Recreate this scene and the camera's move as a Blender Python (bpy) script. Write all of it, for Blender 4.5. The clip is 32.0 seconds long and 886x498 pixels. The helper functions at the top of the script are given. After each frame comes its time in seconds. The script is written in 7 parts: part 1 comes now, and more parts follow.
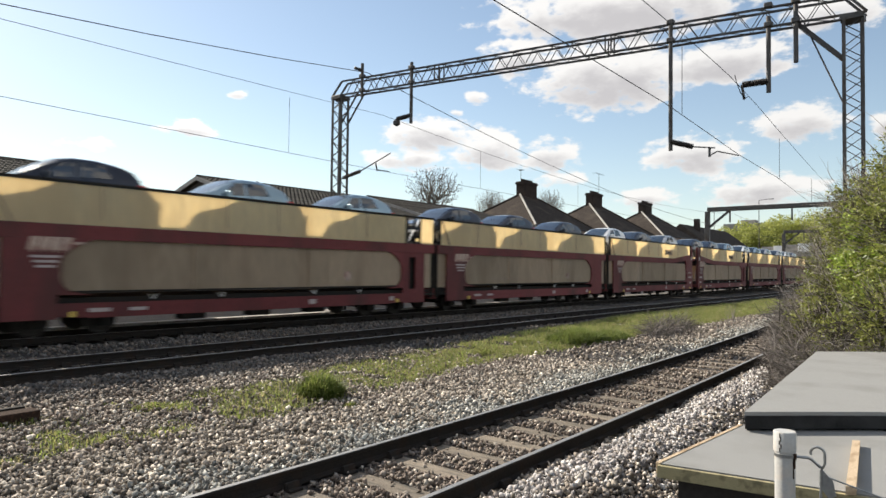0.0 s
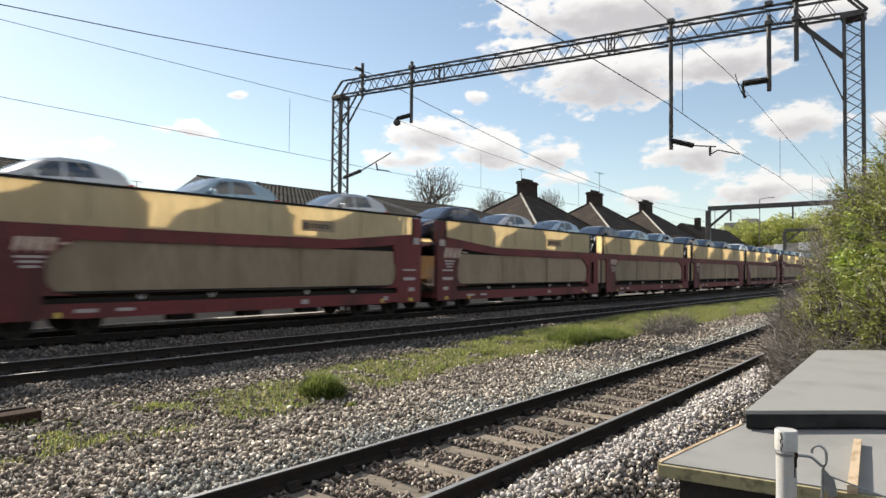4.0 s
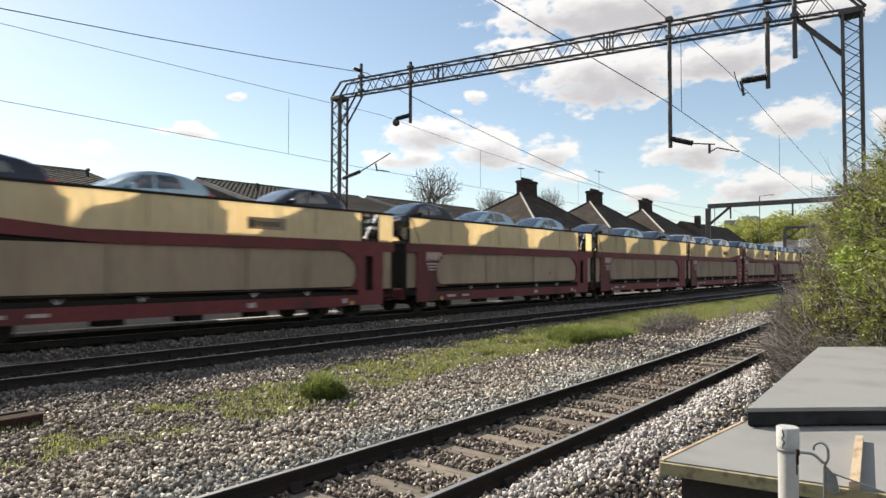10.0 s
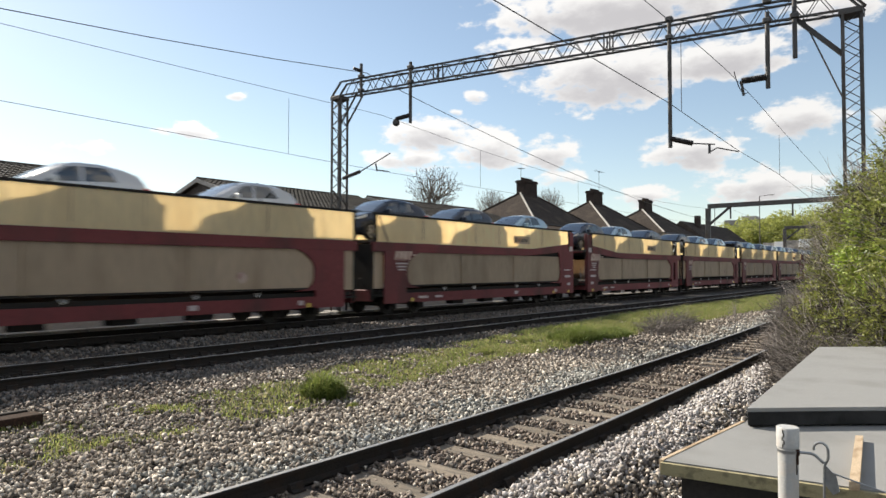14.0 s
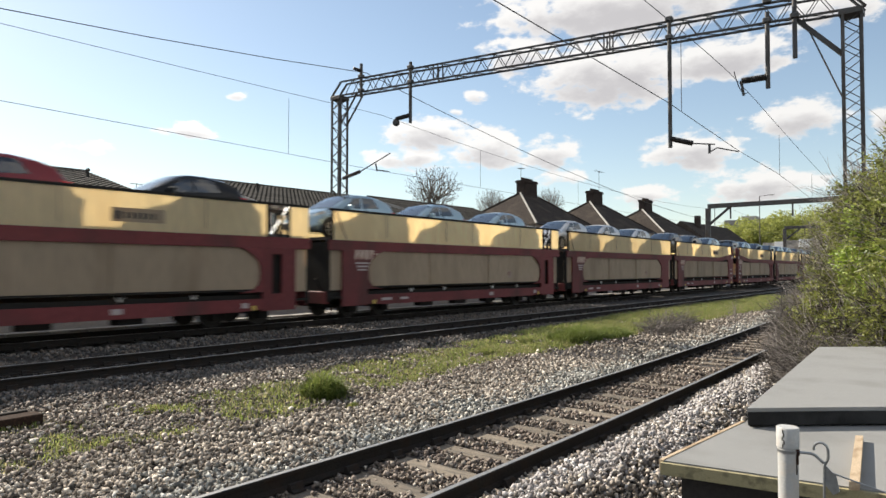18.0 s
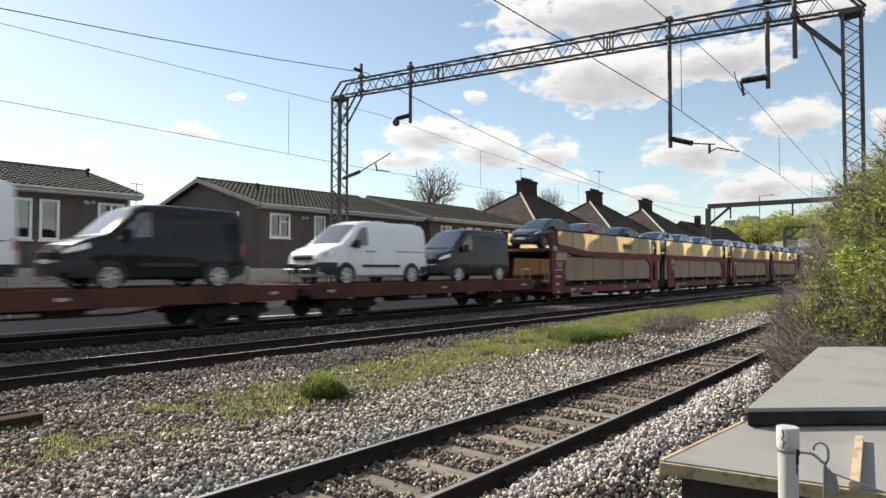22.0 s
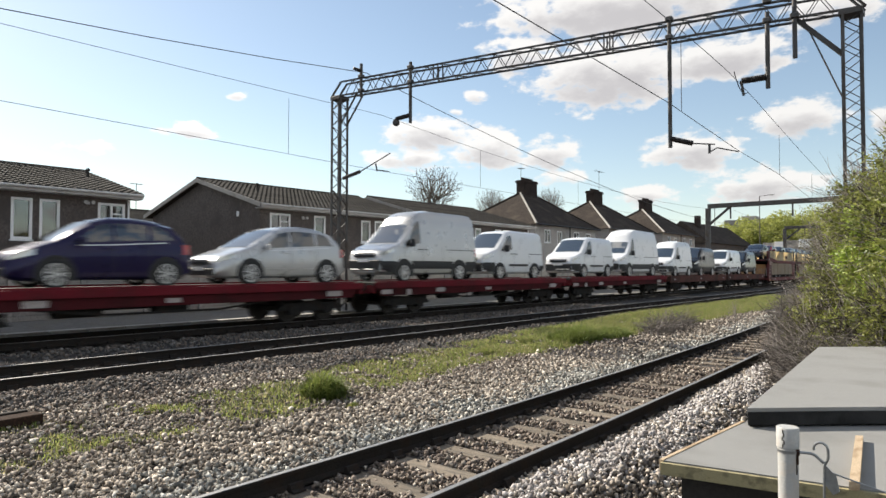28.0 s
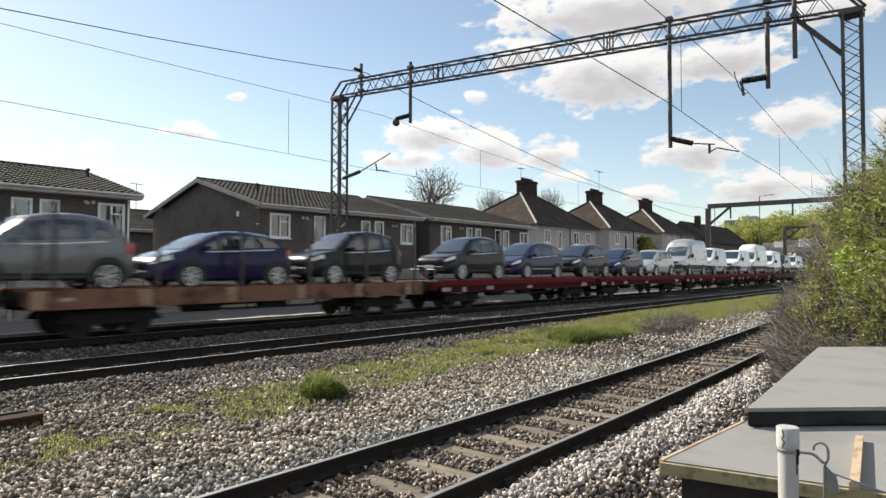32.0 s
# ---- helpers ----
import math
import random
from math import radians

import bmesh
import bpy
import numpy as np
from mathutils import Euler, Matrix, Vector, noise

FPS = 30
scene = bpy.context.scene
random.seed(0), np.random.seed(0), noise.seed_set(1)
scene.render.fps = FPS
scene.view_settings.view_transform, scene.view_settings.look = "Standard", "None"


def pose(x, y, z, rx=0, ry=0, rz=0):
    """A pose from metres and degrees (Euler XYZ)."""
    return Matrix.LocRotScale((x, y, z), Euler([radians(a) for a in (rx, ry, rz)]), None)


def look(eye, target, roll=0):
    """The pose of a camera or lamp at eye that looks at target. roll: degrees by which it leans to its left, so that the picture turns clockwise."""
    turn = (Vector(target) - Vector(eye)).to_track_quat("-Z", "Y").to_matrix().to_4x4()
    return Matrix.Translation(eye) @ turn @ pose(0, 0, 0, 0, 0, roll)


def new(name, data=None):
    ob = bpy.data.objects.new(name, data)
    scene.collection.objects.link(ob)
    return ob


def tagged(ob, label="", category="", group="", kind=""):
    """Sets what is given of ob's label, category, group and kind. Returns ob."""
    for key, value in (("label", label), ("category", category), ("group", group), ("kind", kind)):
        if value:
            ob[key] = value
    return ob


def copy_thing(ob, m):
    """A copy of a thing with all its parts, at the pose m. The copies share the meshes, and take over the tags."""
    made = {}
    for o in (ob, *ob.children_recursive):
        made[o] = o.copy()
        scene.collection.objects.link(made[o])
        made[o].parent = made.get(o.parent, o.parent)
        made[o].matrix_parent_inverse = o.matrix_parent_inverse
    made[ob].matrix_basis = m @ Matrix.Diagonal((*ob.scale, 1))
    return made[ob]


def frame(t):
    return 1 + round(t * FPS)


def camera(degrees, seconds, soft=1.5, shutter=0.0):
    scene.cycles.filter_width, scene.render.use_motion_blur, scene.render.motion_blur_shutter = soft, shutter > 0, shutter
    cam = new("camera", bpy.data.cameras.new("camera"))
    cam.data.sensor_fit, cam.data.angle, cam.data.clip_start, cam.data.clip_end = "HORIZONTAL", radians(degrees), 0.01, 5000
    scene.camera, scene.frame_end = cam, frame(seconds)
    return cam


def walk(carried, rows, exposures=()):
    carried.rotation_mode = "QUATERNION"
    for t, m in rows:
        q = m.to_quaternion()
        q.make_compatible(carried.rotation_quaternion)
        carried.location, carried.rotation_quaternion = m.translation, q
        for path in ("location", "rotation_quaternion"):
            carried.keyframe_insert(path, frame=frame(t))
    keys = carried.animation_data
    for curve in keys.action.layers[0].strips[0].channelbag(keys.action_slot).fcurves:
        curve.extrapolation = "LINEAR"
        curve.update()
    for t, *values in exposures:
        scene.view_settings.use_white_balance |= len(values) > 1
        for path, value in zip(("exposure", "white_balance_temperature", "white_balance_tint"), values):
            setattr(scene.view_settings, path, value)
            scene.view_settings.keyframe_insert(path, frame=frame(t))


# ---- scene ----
# clouds in view: azimuth, elevation, half width, half height (degrees), weight
HIGH_CLOUDS = ((24.6, 21.6, 11.1, 2.4, 1.38), (25.4, 16.5, 6.9, 2.9, 1.38), (16.2, 16.8, 5.8, 1.6, 1.28), (33.0, 18.3, 3.6, 1.8, 1.08), (8.6, 19.4, 3.7, 1.6, 1.08), (37.0, 15.0, 1.5, 0.8, 0.85), (38.9, 13.7, 0.9, 0.4, 0.88), (41.3, 11.9, 4.3, 1.7, 1.18), (35.8, 10.6, 3.6, 2.1, 1.18), (30.3, 10.0, 3.1, 1.7, 1.08))
LOW_CLOUDS = ((42.7, 9.7, 4.6, 1.2, 0.98), (10.9, 11.6, 3.5, 1.6, 1.18), (18.6, 9.7, 4.0, 1.7, 1.23), (13.6, 6.6, 5.2, 1.6, 1.1), (22.4, 6.1, 2.9, 1.0, 1.08), (29.7, 7.9, 2.8, 1.0, 0.78), (5.2, 10.9, 1.3, 1.3, 1.08), (61.8, 11.2, 2.7, 0.8, 1.08), (57.8, 14.4, 1.3, 0.5, 0.8), (69.1, 9.4, 3.2, 0.8, 0.58))
CLOUDS = HIGH_CLOUDS + LOW_CLOUDS
CLOUD_LIT, SKY, EXPO, ROLL0 = 5.9, 0.096, 0.66, 0.077
# drop tubes: metres from the far mast, top and foot heights
HANGERS = ((1.32, 9.41, 8.14), (3.54, 9.12, 6.91), (12.5, 8.92, 5.18), (15.04, 8.62, 6.55), (15.69, 8.87, 7.27))
# Plan: x runs along the railway, y across it away from the viewer, z up; z = 0 is the rail level of the two main lines.
CURVE, NEAR_CURVE = 0.000174, 0.00143
LINE_A, LINE_B, NEAR_LINE, NEAR_Z = 17.405, 12.14, 4.40, -0.268
EYE = (0.0, 0.0, 1.684)


def aim(yaw, pitch, roll):
    c, s = math.cos(radians(yaw)), math.sin(radians(yaw))
    p = radians(pitch)
    return look(EYE, (EYE[0] + 10 * c * math.cos(p), EYE[1] + 10 * s * math.cos(p), EYE[2] + 10 * math.sin(p)), roll)


cam = camera(68.98, 32.0, soft=1.5, shutter=0.75)
walk(cam, [(0.0, aim(39.87, 1.78, 0.61 + ROLL0)), (1.0, aim(39.93, 1.73, 0.60 + ROLL0)), (3.0, aim(39.93, 1.73, 0.54 + ROLL0)),
           (4.5, aim(39.93, 1.74, 0.42 + ROLL0)), (6.0, aim(39.93, 1.745, 0.28 + ROLL0)), (7.0, aim(39.93, 1.74, 0.155 + ROLL0)),
           (8.0, aim(39.94, 1.73, 0.05 + ROLL0)), (9.0, aim(39.94, 1.73, 0.0 + ROLL0)), (16.0, aim(39.94, 1.73, 0.0 + ROLL0)),
           (32.0, aim(39.94, 1.73, 0.0 + ROLL0))], [(0.0, EXPO, 6720, 10), (32.0, EXPO, 6720, 10)])

# ---- light ----
SUN_AZ, SUN_EL = 92.0, 33.5          # degrees from +x towards +y, and above the horizon
sun = new("sun", bpy.data.lights.new("sun", "SUN"))
sun.data.energy, sun.data.angle, sun.data.color = 5.0, radians(0.53), (1.0, 0.94, 0.84)
_d = Vector((math.cos(radians(SUN_AZ)) * math.cos(radians(SUN_EL)), math.sin(radians(SUN_AZ)) * math.cos(radians(SUN_EL)), math.sin(radians(SUN_EL))))
sun.matrix_world = look(_d * 100, (0, 0, 0))


def build_world():
    w = bpy.data.worlds.new("sky")
    scene.world = w
    w.use_nodes = True
    t = w.node_tree
    t.nodes.clear()
    n, l = t.nodes.new, t.links.new

    def num(op, a, b=None, c=None):
        m = n("ShaderNodeMath")
        m.operation = op
        for i, v in enumerate((a, b, c)):
            if v is None:
                continue
            if isinstance(v, (int, float)):
                m.inputs[i].default_value = v
            else:
                l(v, m.inputs[i])
        return m.outputs[0]

    sky = n("ShaderNodeTexSky")
    sky.sky_type, sky.sun_disc = "NISHITA", False
    sky.sun_elevation, sky.sun_rotation = radians(SUN_EL), radians(90 - SUN_AZ)
    sky.air_density, sky.dust_density, sky.ozone_density = 1.0, 0.3, 0.1
    tc = n("ShaderNodeTexCoord")
    # clouds are laid out by azimuth (u, degrees from +x) and slope (v) on a far dome
    sep = n("ShaderNodeSeparateXYZ")
    l(tc.outputs["Generated"], sep.inputs[0])
    az = num("MULTIPLY", num("ARCTAN2", sep.outputs[1], sep.outputs[0]), 57.2958)
    flat = num("SQRT", num("ADD", num("MULTIPLY", sep.outputs[0], sep.outputs[0]), num("MULTIPLY", sep.outputs[1], sep.outputs[1])))
    el = num("MULTIPLY", num("ARCTAN2", sep.outputs[2], flat), 57.2958)
    comb = n("ShaderNodeCombineXYZ")
    l(az, comb.inputs[0])
    l(num("MULTIPLY", el, 1.9), comb.inputs[1])
    fine = n("ShaderNodeTexNoise")
    fine.inputs["Scale"].default_value, fine.inputs["Detail"].default_value, fine.inputs["Roughness"].default_value = 0.42, 10, 0.57
    l(comb.outputs[0], fine.inputs["Vector"])
    big = n("ShaderNodeTexNoise")
    big.inputs["Scale"].default_value, big.inputs["Detail"].default_value = 0.045, 4
    l(comb.outputs[0], big.inputs["Vector"])
    total = under = None
    for u, v, ru, rv, k in CLOUDS:
        a = num("MULTIPLY", num("SUBTRACT", az, u), 1 / ru)
        b = num("MULTIPLY", num("SUBTRACT", el, v), 1 / rv)
        aa = num("MULTIPLY", a, a)
        r = num("SUBTRACT", k, num("ADD", aa, num("MULTIPLY", b, b)))
        total = r if total is None else num("SMOOTH_MAX", total, r, 0.35)
        low = num("ADD", b, 0.38)          # each cloud is greyer towards its base
        g = num("SUBTRACT", k - 0.30, num("ADD", num("MULTIPLY", aa, 1.25), num("MULTIPLY", num("MULTIPLY", low, low), 1.9)))
        under = g if under is None else num("SMOOTH_MAX", under, g, 0.3)
    fill_cloud = num("MULTIPLY", num("SUBTRACT", big.outputs[0], 0.38), 3.0)          # elsewhere broken cloud goes on, thickened out of view to add fill light
    out = num("GREATER_THAN", num("ABSOLUTE", num("SUBTRACT", az, 40.0)), 52.0)
    total = num("ADD", num("MULTIPLY", total, num("SUBTRACT", 1.0, out)), num("MULTIPLY", fill_cloud, out))
    dens = num("ADD", total, num("MULTIPLY", num("SUBTRACT", fine.outputs[0], 0.5), 3.9))
    ramp = n("ShaderNodeMapRange")
    ramp.interpolation_type = "SMOOTHERSTEP"
    ramp.inputs["From Min"].default_value, ramp.inputs["From Max"].default_value = 0.0, 0.85
    l(dens, ramp.inputs["Value"])
    thick = n("ShaderNodeMapRange")
    thick.interpolation_type = "SMOOTHSTEP"
    thick.inputs["From Min"].default_value, thick.inputs["From Max"].default_value = -0.1, 1.15
    l(num("ADD", under, num("MULTIPLY", num("SUBTRACT", fine.outputs[0], 0.5), 1.7)), thick.inputs["Value"])
    hue = n("ShaderNodeMix")
    hue.data_type = "RGBA"
    hue.inputs["A"].default_value, hue.inputs["B"].default_value = (CLOUD_LIT, CLOUD_LIT, CLOUD_LIT, 1), (CLOUD_LIT * 0.63, CLOUD_LIT * 0.62, CLOUD_LIT * 0.645, 1)
    l(thick.outputs[0], hue.inputs["Factor"])
    sat = n("ShaderNodeMix")
    sat.data_type = "RGBA"
    # a thin veil of high haze, thicker low down and towards the sun
    veil = num("ADD", 0.03, num("ADD", num("MULTIPLY", num("EXPONENT", num("MULTIPLY", el, -0.16)), 0.48), num("MULTIPLY", num("EXPONENT", num("MULTIPLY", num("ABSOLUTE", num("SUBTRACT", az, SUN_AZ)), -0.03)), 0.17)))
    veil = num("MINIMUM", veil, 0.85)
    hz = n("ShaderNodeMix")
    hz.data_type = "RGBA"
    hz.inputs["B"].default_value = (CLOUD_LIT * 0.76, CLOUD_LIT * 0.95, CLOUD_LIT * 1.03, 1)
    l(veil, hz.inputs["Factor"])
    l(sky.outputs[0], hz.inputs["A"])
    l(num("MULTIPLY", ramp.outputs[0], 0.96), sat.inputs["Factor"])
    l(hz.outputs["Result"], sat.inputs["A"])
    glow = n("ShaderNodeMix")          # clouds shine brighter towards the sun
    glow.data_type, glow.blend_type, glow.clamp_result = "RGBA", "MULTIPLY", False
    glow.inputs["Factor"].default_value = 1.0
    l(hue.outputs["Result"], glow.inputs["A"])
    l(num("ADD", 1.0, num("MULTIPLY", num("EXPONENT", num("MULTIPLY", num("ABSOLUTE", num("SUBTRACT", az, SUN_AZ)), -0.03)), 0.75)), glow.inputs["B"])
    l(glow.outputs["Result"], sat.inputs["B"])
    bg = n("ShaderNodeBackground")
    bg.inputs["Strength"].default_value = SKY
    l(sat.outputs["Result"], bg.inputs["Color"])
    o = n("ShaderNodeOutputWorld")
    l(bg.outputs[0], o.inputs["Surface"])


build_world()


# ---- materials ----
def mat(name, color, rough=0.7, metal=0.0, var=0.25, scale=6.0, grain=60.0, bump=0.15, other=None, coat=0.0, rand=0.0, stretch=(1, 1, 1), spec=0.5):
    """A surface with variation at two scales: patches (scale, per metre) and grain; other: the colour of stains or wear."""
    m = bpy.data.materials.new(name)
    m.use_nodes = True
    t = m.node_tree
    n, l = t.nodes.new, t.links.new
    b = t.nodes["Principled BSDF"]
    tc, mp = n("ShaderNodeTexCoord"), n("ShaderNodeMapping")
    mp.inputs["Scale"].default_value = stretch
    l(tc.outputs["Object"], mp.inputs["Vector"])
    n1, n2 = n("ShaderNodeTexNoise"), n("ShaderNodeTexNoise")
    for k, s, d in ((n1, scale, 5), (n2, grain, 4)):
        k.inputs["Scale"].default_value, k.inputs["Detail"].default_value = s, d
        l(mp.outputs[0], k.inputs["Vector"])
    dark = [c * (1 - var) for c in color]
    light = [min(1, c * (1 + var)) for c in color]
    r1 = n("ShaderNodeValToRGB")
    r1.color_ramp.elements[0].position, r1.color_ramp.elements[1].position = 0.3, 0.7
    r1.color_ramp.elements[0].color, r1.color_ramp.elements[1].color = (*dark, 1), (*light, 1)
    l(n2.outputs[0], r1.inputs[0])
    col = r1.outputs[0]
    if other:
        r2 = n("ShaderNodeMapRange")
        r2.inputs["From Min"].default_value, r2.inputs["From Max"].default_value = 0.5, 0.68
        l(n1.outputs[0], r2.inputs["Value"])
        mx = n("ShaderNodeMix")
        mx.data_type = "RGBA"
        l(r2.outputs[0], mx.inputs["Factor"])
        l(col, mx.inputs["A"])
        mx.inputs["B"].default_value = (*other, 1)
        col = mx.outputs["Result"]
    if rand:
        oi, hs, mr = n("ShaderNodeObjectInfo"), n("ShaderNodeHueSaturation"), n("ShaderNodeMapRange")
        mr.inputs["To Min"].default_value, mr.inputs["To Max"].default_value = 1 - rand, 1 + rand
        l(oi.outputs["Random"], mr.inputs["Value"])
        l(mr.outputs[0], hs.inputs["Value"])
        l(col, hs.inputs["Color"])
        col = hs.outputs[0]
    l(col, b.inputs["Base Color"])
    rr = n("ShaderNodeMapRange")
    rr.inputs["To Min"].default_value, rr.inputs["To Max"].default_value = max(0.02, rough - 0.12), min(1, rough + 0.12)
    l(n1.outputs[0], rr.inputs["Value"])
    l(rr.outputs[0], b.inputs["Roughness"])
    b.inputs["Metallic"].default_value = metal
    b.inputs["Coat Weight"].default_value = coat
    b.inputs["Coat Roughness"].default_value = 0.05
    b.inputs["Coat IOR"].default_value = 1.32
    b.inputs["Specular IOR Level"].default_value = spec
    if bump:
        bp = n("ShaderNodeBump")
        bp.inputs["Strength"].default_value, bp.inputs["Distance"].default_value = bump, 0.02
        l(n2.outputs[0], bp.inputs["Height"])
        l(bp.outputs[0], b.inputs["Normal"])
    return m


def island_mat(name, colors, rough=0.9, trans=0.0, grain=40.0, spec=0.5):
    """For many joined pieces: each island takes its own colour from the ramp; trans lets light through leaves."""
    m = bpy.data.materials.new(name)
    m.use_nodes = True
    t = m.node_tree
    n, l = t.nodes.new, t.links.new
    b = t.nodes["Principled BSDF"]
    g, r = n("ShaderNodeNewGeometry"), n("ShaderNodeValToRGB")
    r.color_ramp.elements[0].color = (*colors[0], 1)
    r.color_ramp.elements[1].color = (*colors[-1], 1)
    for i, c in enumerate(colors[1:-1]):
        e = r.color_ramp.elements.new((i + 1) / (len(colors) - 1))
        e.color = (*c, 1)
    l(g.outputs["Random Per Island"], r.inputs[0])
    tc, ns, mx = n("ShaderNodeTexCoord"), n("ShaderNodeTexNoise"), n("ShaderNodeMix")
    ns.inputs["Scale"].default_value = grain
    l(tc.outputs["Object"], ns.inputs["Vector"])
    mx.data_type, mx.blend_type = "RGBA", "MULTIPLY"
    mx.inputs["Factor"].default_value = 0.55
    l(r.outputs[0], mx.inputs["A"])
    l(ns.outputs[0], mx.inputs["B"])
    hs = n("ShaderNodeHueSaturation")
    hs.inputs["Value"].default_value = 1.35
    l(mx.outputs["Result"], hs.inputs["Color"])
    l(hs.outputs[0], b.inputs["Base Color"])
    b.inputs["Roughness"].default_value = rough
    b.inputs["Specular IOR Level"].default_value = spec
    if trans:
        tr, ad = n("ShaderNodeBsdfTranslucent"), n("ShaderNodeMixShader")
        l(hs.outputs[0], tr.inputs["Color"])
        ad.inputs[0].default_value = trans
        l(b.outputs[0], ad.inputs[1])
        l(tr.outputs[0], ad.inputs[2])
        l(ad.outputs[0], t.nodes["Material Output"].inputs["Surface"])
    return m


def glass_mat(name, tint, gloss=0.14, rough=0.02):
    m = bpy.data.materials.new(name)
    m.use_nodes = True
    t = m.node_tree
    n, l = t.nodes.new, t.links.new
    t.nodes.remove(t.nodes["Principled BSDF"])
    tr, gl, mx, lw = n("ShaderNodeBsdfTransparent"), n("ShaderNodeBsdfGlossy"), n("ShaderNodeMixShader"), n("ShaderNodeFresnel")
    tr.inputs[0].default_value = (*tint, 1)
    gl.inputs["Roughness"].default_value = rough
    lw.inputs["IOR"].default_value = 1.5
    ad = n("ShaderNodeMath")
    ad.operation = "ADD"
    ad.inputs[1].default_value = gloss
    l(lw.outputs[0], ad.inputs[0])
    l(ad.outputs[0], mx.inputs[0])
    l(tr.outputs[0], mx.inputs[1])
    l(gl.outputs[0], mx.inputs[2])
    l(mx.outputs[0], t.nodes["Material Output"].inputs["Surface"])
    return m


def sheet_mat(name, color, trans, blotch):
    """Thin translucent weather sheets: they pass the sun's light, so that what stands behind them shows as a shadow."""
    m = mat(name, color, 0.62, 0, 0.10, 0.8, 9, 0.06, blotch, rand=0.13, stretch=(1, 1, 0.22))
    t = m.node_tree
    n, l = t.nodes.new, t.links.new
    b = t.nodes["Principled BSDF"]
    tr, mx = n("ShaderNodeBsdfTranslucent"), n("ShaderNodeMixShader")
    src = b.inputs["Base Color"].links[0].from_socket
    hs = n("ShaderNodeHueSaturation")
    hs.inputs["Saturation"].default_value, hs.inputs["Value"].default_value = 0.95, 1.05
    l(src, hs.inputs["Color"])
    l(hs.outputs[0], tr.inputs["Color"])
    mx.inputs[0].default_value = trans
    l(b.outputs[0], mx.inputs[1])
    l(tr.outputs[0], mx.inputs[2])
    l(mx.outputs[0], t.nodes["Material Output"].inputs["Surface"])
    return m


STEEL = mat("galvanised lattice steel", (0.075, 0.072, 0.07), 0.6, 0.3, 0.2, 3, 50, 0.1, (0.06, 0.045, 0.035))
WIRE = mat("weathered copper wire", (0.05, 0.05, 0.05), 0.5, 0.6, 0.1, 1, 10, 0)
PORCELAIN = mat("brown glazed insulator", (0.03, 0.024, 0.022), 0.55, 0, 0.1, 6, 30, 0)
RAIL_SIDE = mat("rusty rail steel", (0.026, 0.022, 0.019), 0.9, 0.0, 0.3, 5, 60, 0.3, (0.034, 0.024, 0.018), spec=0.2)
RAIL_TOP = mat("polished rail head", (0.36, 0.345, 0.325), 0.5, 0.7, 0.12, 3, 40, 0.02)
SLEEPER = mat("weathered timber sleeper", (0.20, 0.162, 0.12), 0.92, 0, 0.3, 5, 40, 0.6, (0.10, 0.088, 0.07), rand=0.2, stretch=(3, 0.4, 1))
WALL_CONCRETE = mat("grimy concrete panel", (0.35, 0.335, 0.305), 0.92, 0, 0.25, 1.2, 25, 0.3, (0.26, 0.25, 0.225), rand=0.15)
OLD_SLEEPER = mat("oily buried sleeper", (0.07, 0.06, 0.052), 0.92, 0, 0.25, 5, 40, 0.3, (0.045, 0.04, 0.035), rand=0.2)
CONCRETE = mat("weathered concrete", (0.36, 0.34, 0.31), 0.9, 0, 0.2, 1.5, 30, 0.3, (0.22, 0.21, 0.185), rand=0.1)
RED = mat("maroon wagon paint", (0.155, 0.032, 0.033), 0.65, 0, 0.18, 0.8, 18, 0.08, (0.088, 0.030, 0.028), rand=0.12, stretch=(1, 1, 0.4), spec=0.35)
RED_FLAT = mat("bright red wagon paint", (0.15, 0.010, 0.018), 0.75, 0, 0.2, 0.8, 25, 0.08, (0.075, 0.014, 0.016), spec=0.2)
RED_DARK = mat("grimy red wagon paint", (0.075, 0.012, 0.015), 0.85, 0, 0.3, 0.8, 25, 0.08, (0.035, 0.014, 0.014), spec=0.15)
BROWN_FLAT = mat("faded brown wagon paint", (0.105, 0.042, 0.034), 0.85, 0, 0.25, 0.9, 22, 0.15, (0.055, 0.034, 0.028), spec=0.2)
ORANGE_FLAT = mat("faded orange wagon paint", (0.22, 0.112, 0.072), 0.8, 0, 0.3, 1.6, 22, 0.15, (0.085, 0.042, 0.030), spec=0.3)
PALE_ORANGE = mat("worn pale orange paint", (0.36, 0.24, 0.15), 0.8, 0, 0.25, 4, 26, 0.1, (0.22, 0.12, 0.07))
UNDER = mat("grimy black underframe", (0.026, 0.024, 0.022), 0.95, 0.0, 0.3, 3, 40, 0.2, (0.032, 0.025, 0.02), spec=0.15)
WHEEL = mat("worn wheel steel", (0.045, 0.038, 0.033), 0.75, 0.2, 0.2, 4, 40, 0.1)
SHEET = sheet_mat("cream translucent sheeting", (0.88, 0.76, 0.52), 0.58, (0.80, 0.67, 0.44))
# weathered, and darkened for shade; the blotches paint uneven light coming through
SHEET_LOW = sheet_mat("weathered, shade-toned cream sheeting", (0.49, 0.385, 0.275), 0.40, (0.37, 0.28, 0.195))
MARK = mat("faded white lettering paint", (0.45, 0.39, 0.37), 0.7, 0, 0.15, 3, 30, 0, (0.42, 0.34, 0.33))
EMBLEM = mat("faded cream emblem paint", (0.48, 0.36, 0.29), 0.7, 0, 0.2, 5, 30, 0, (0.30, 0.16, 0.14))
DARK_MARK = mat("dark lettering paint", (0.05, 0.045, 0.04), 0.7, 0, 0.1, 3, 30, 0)
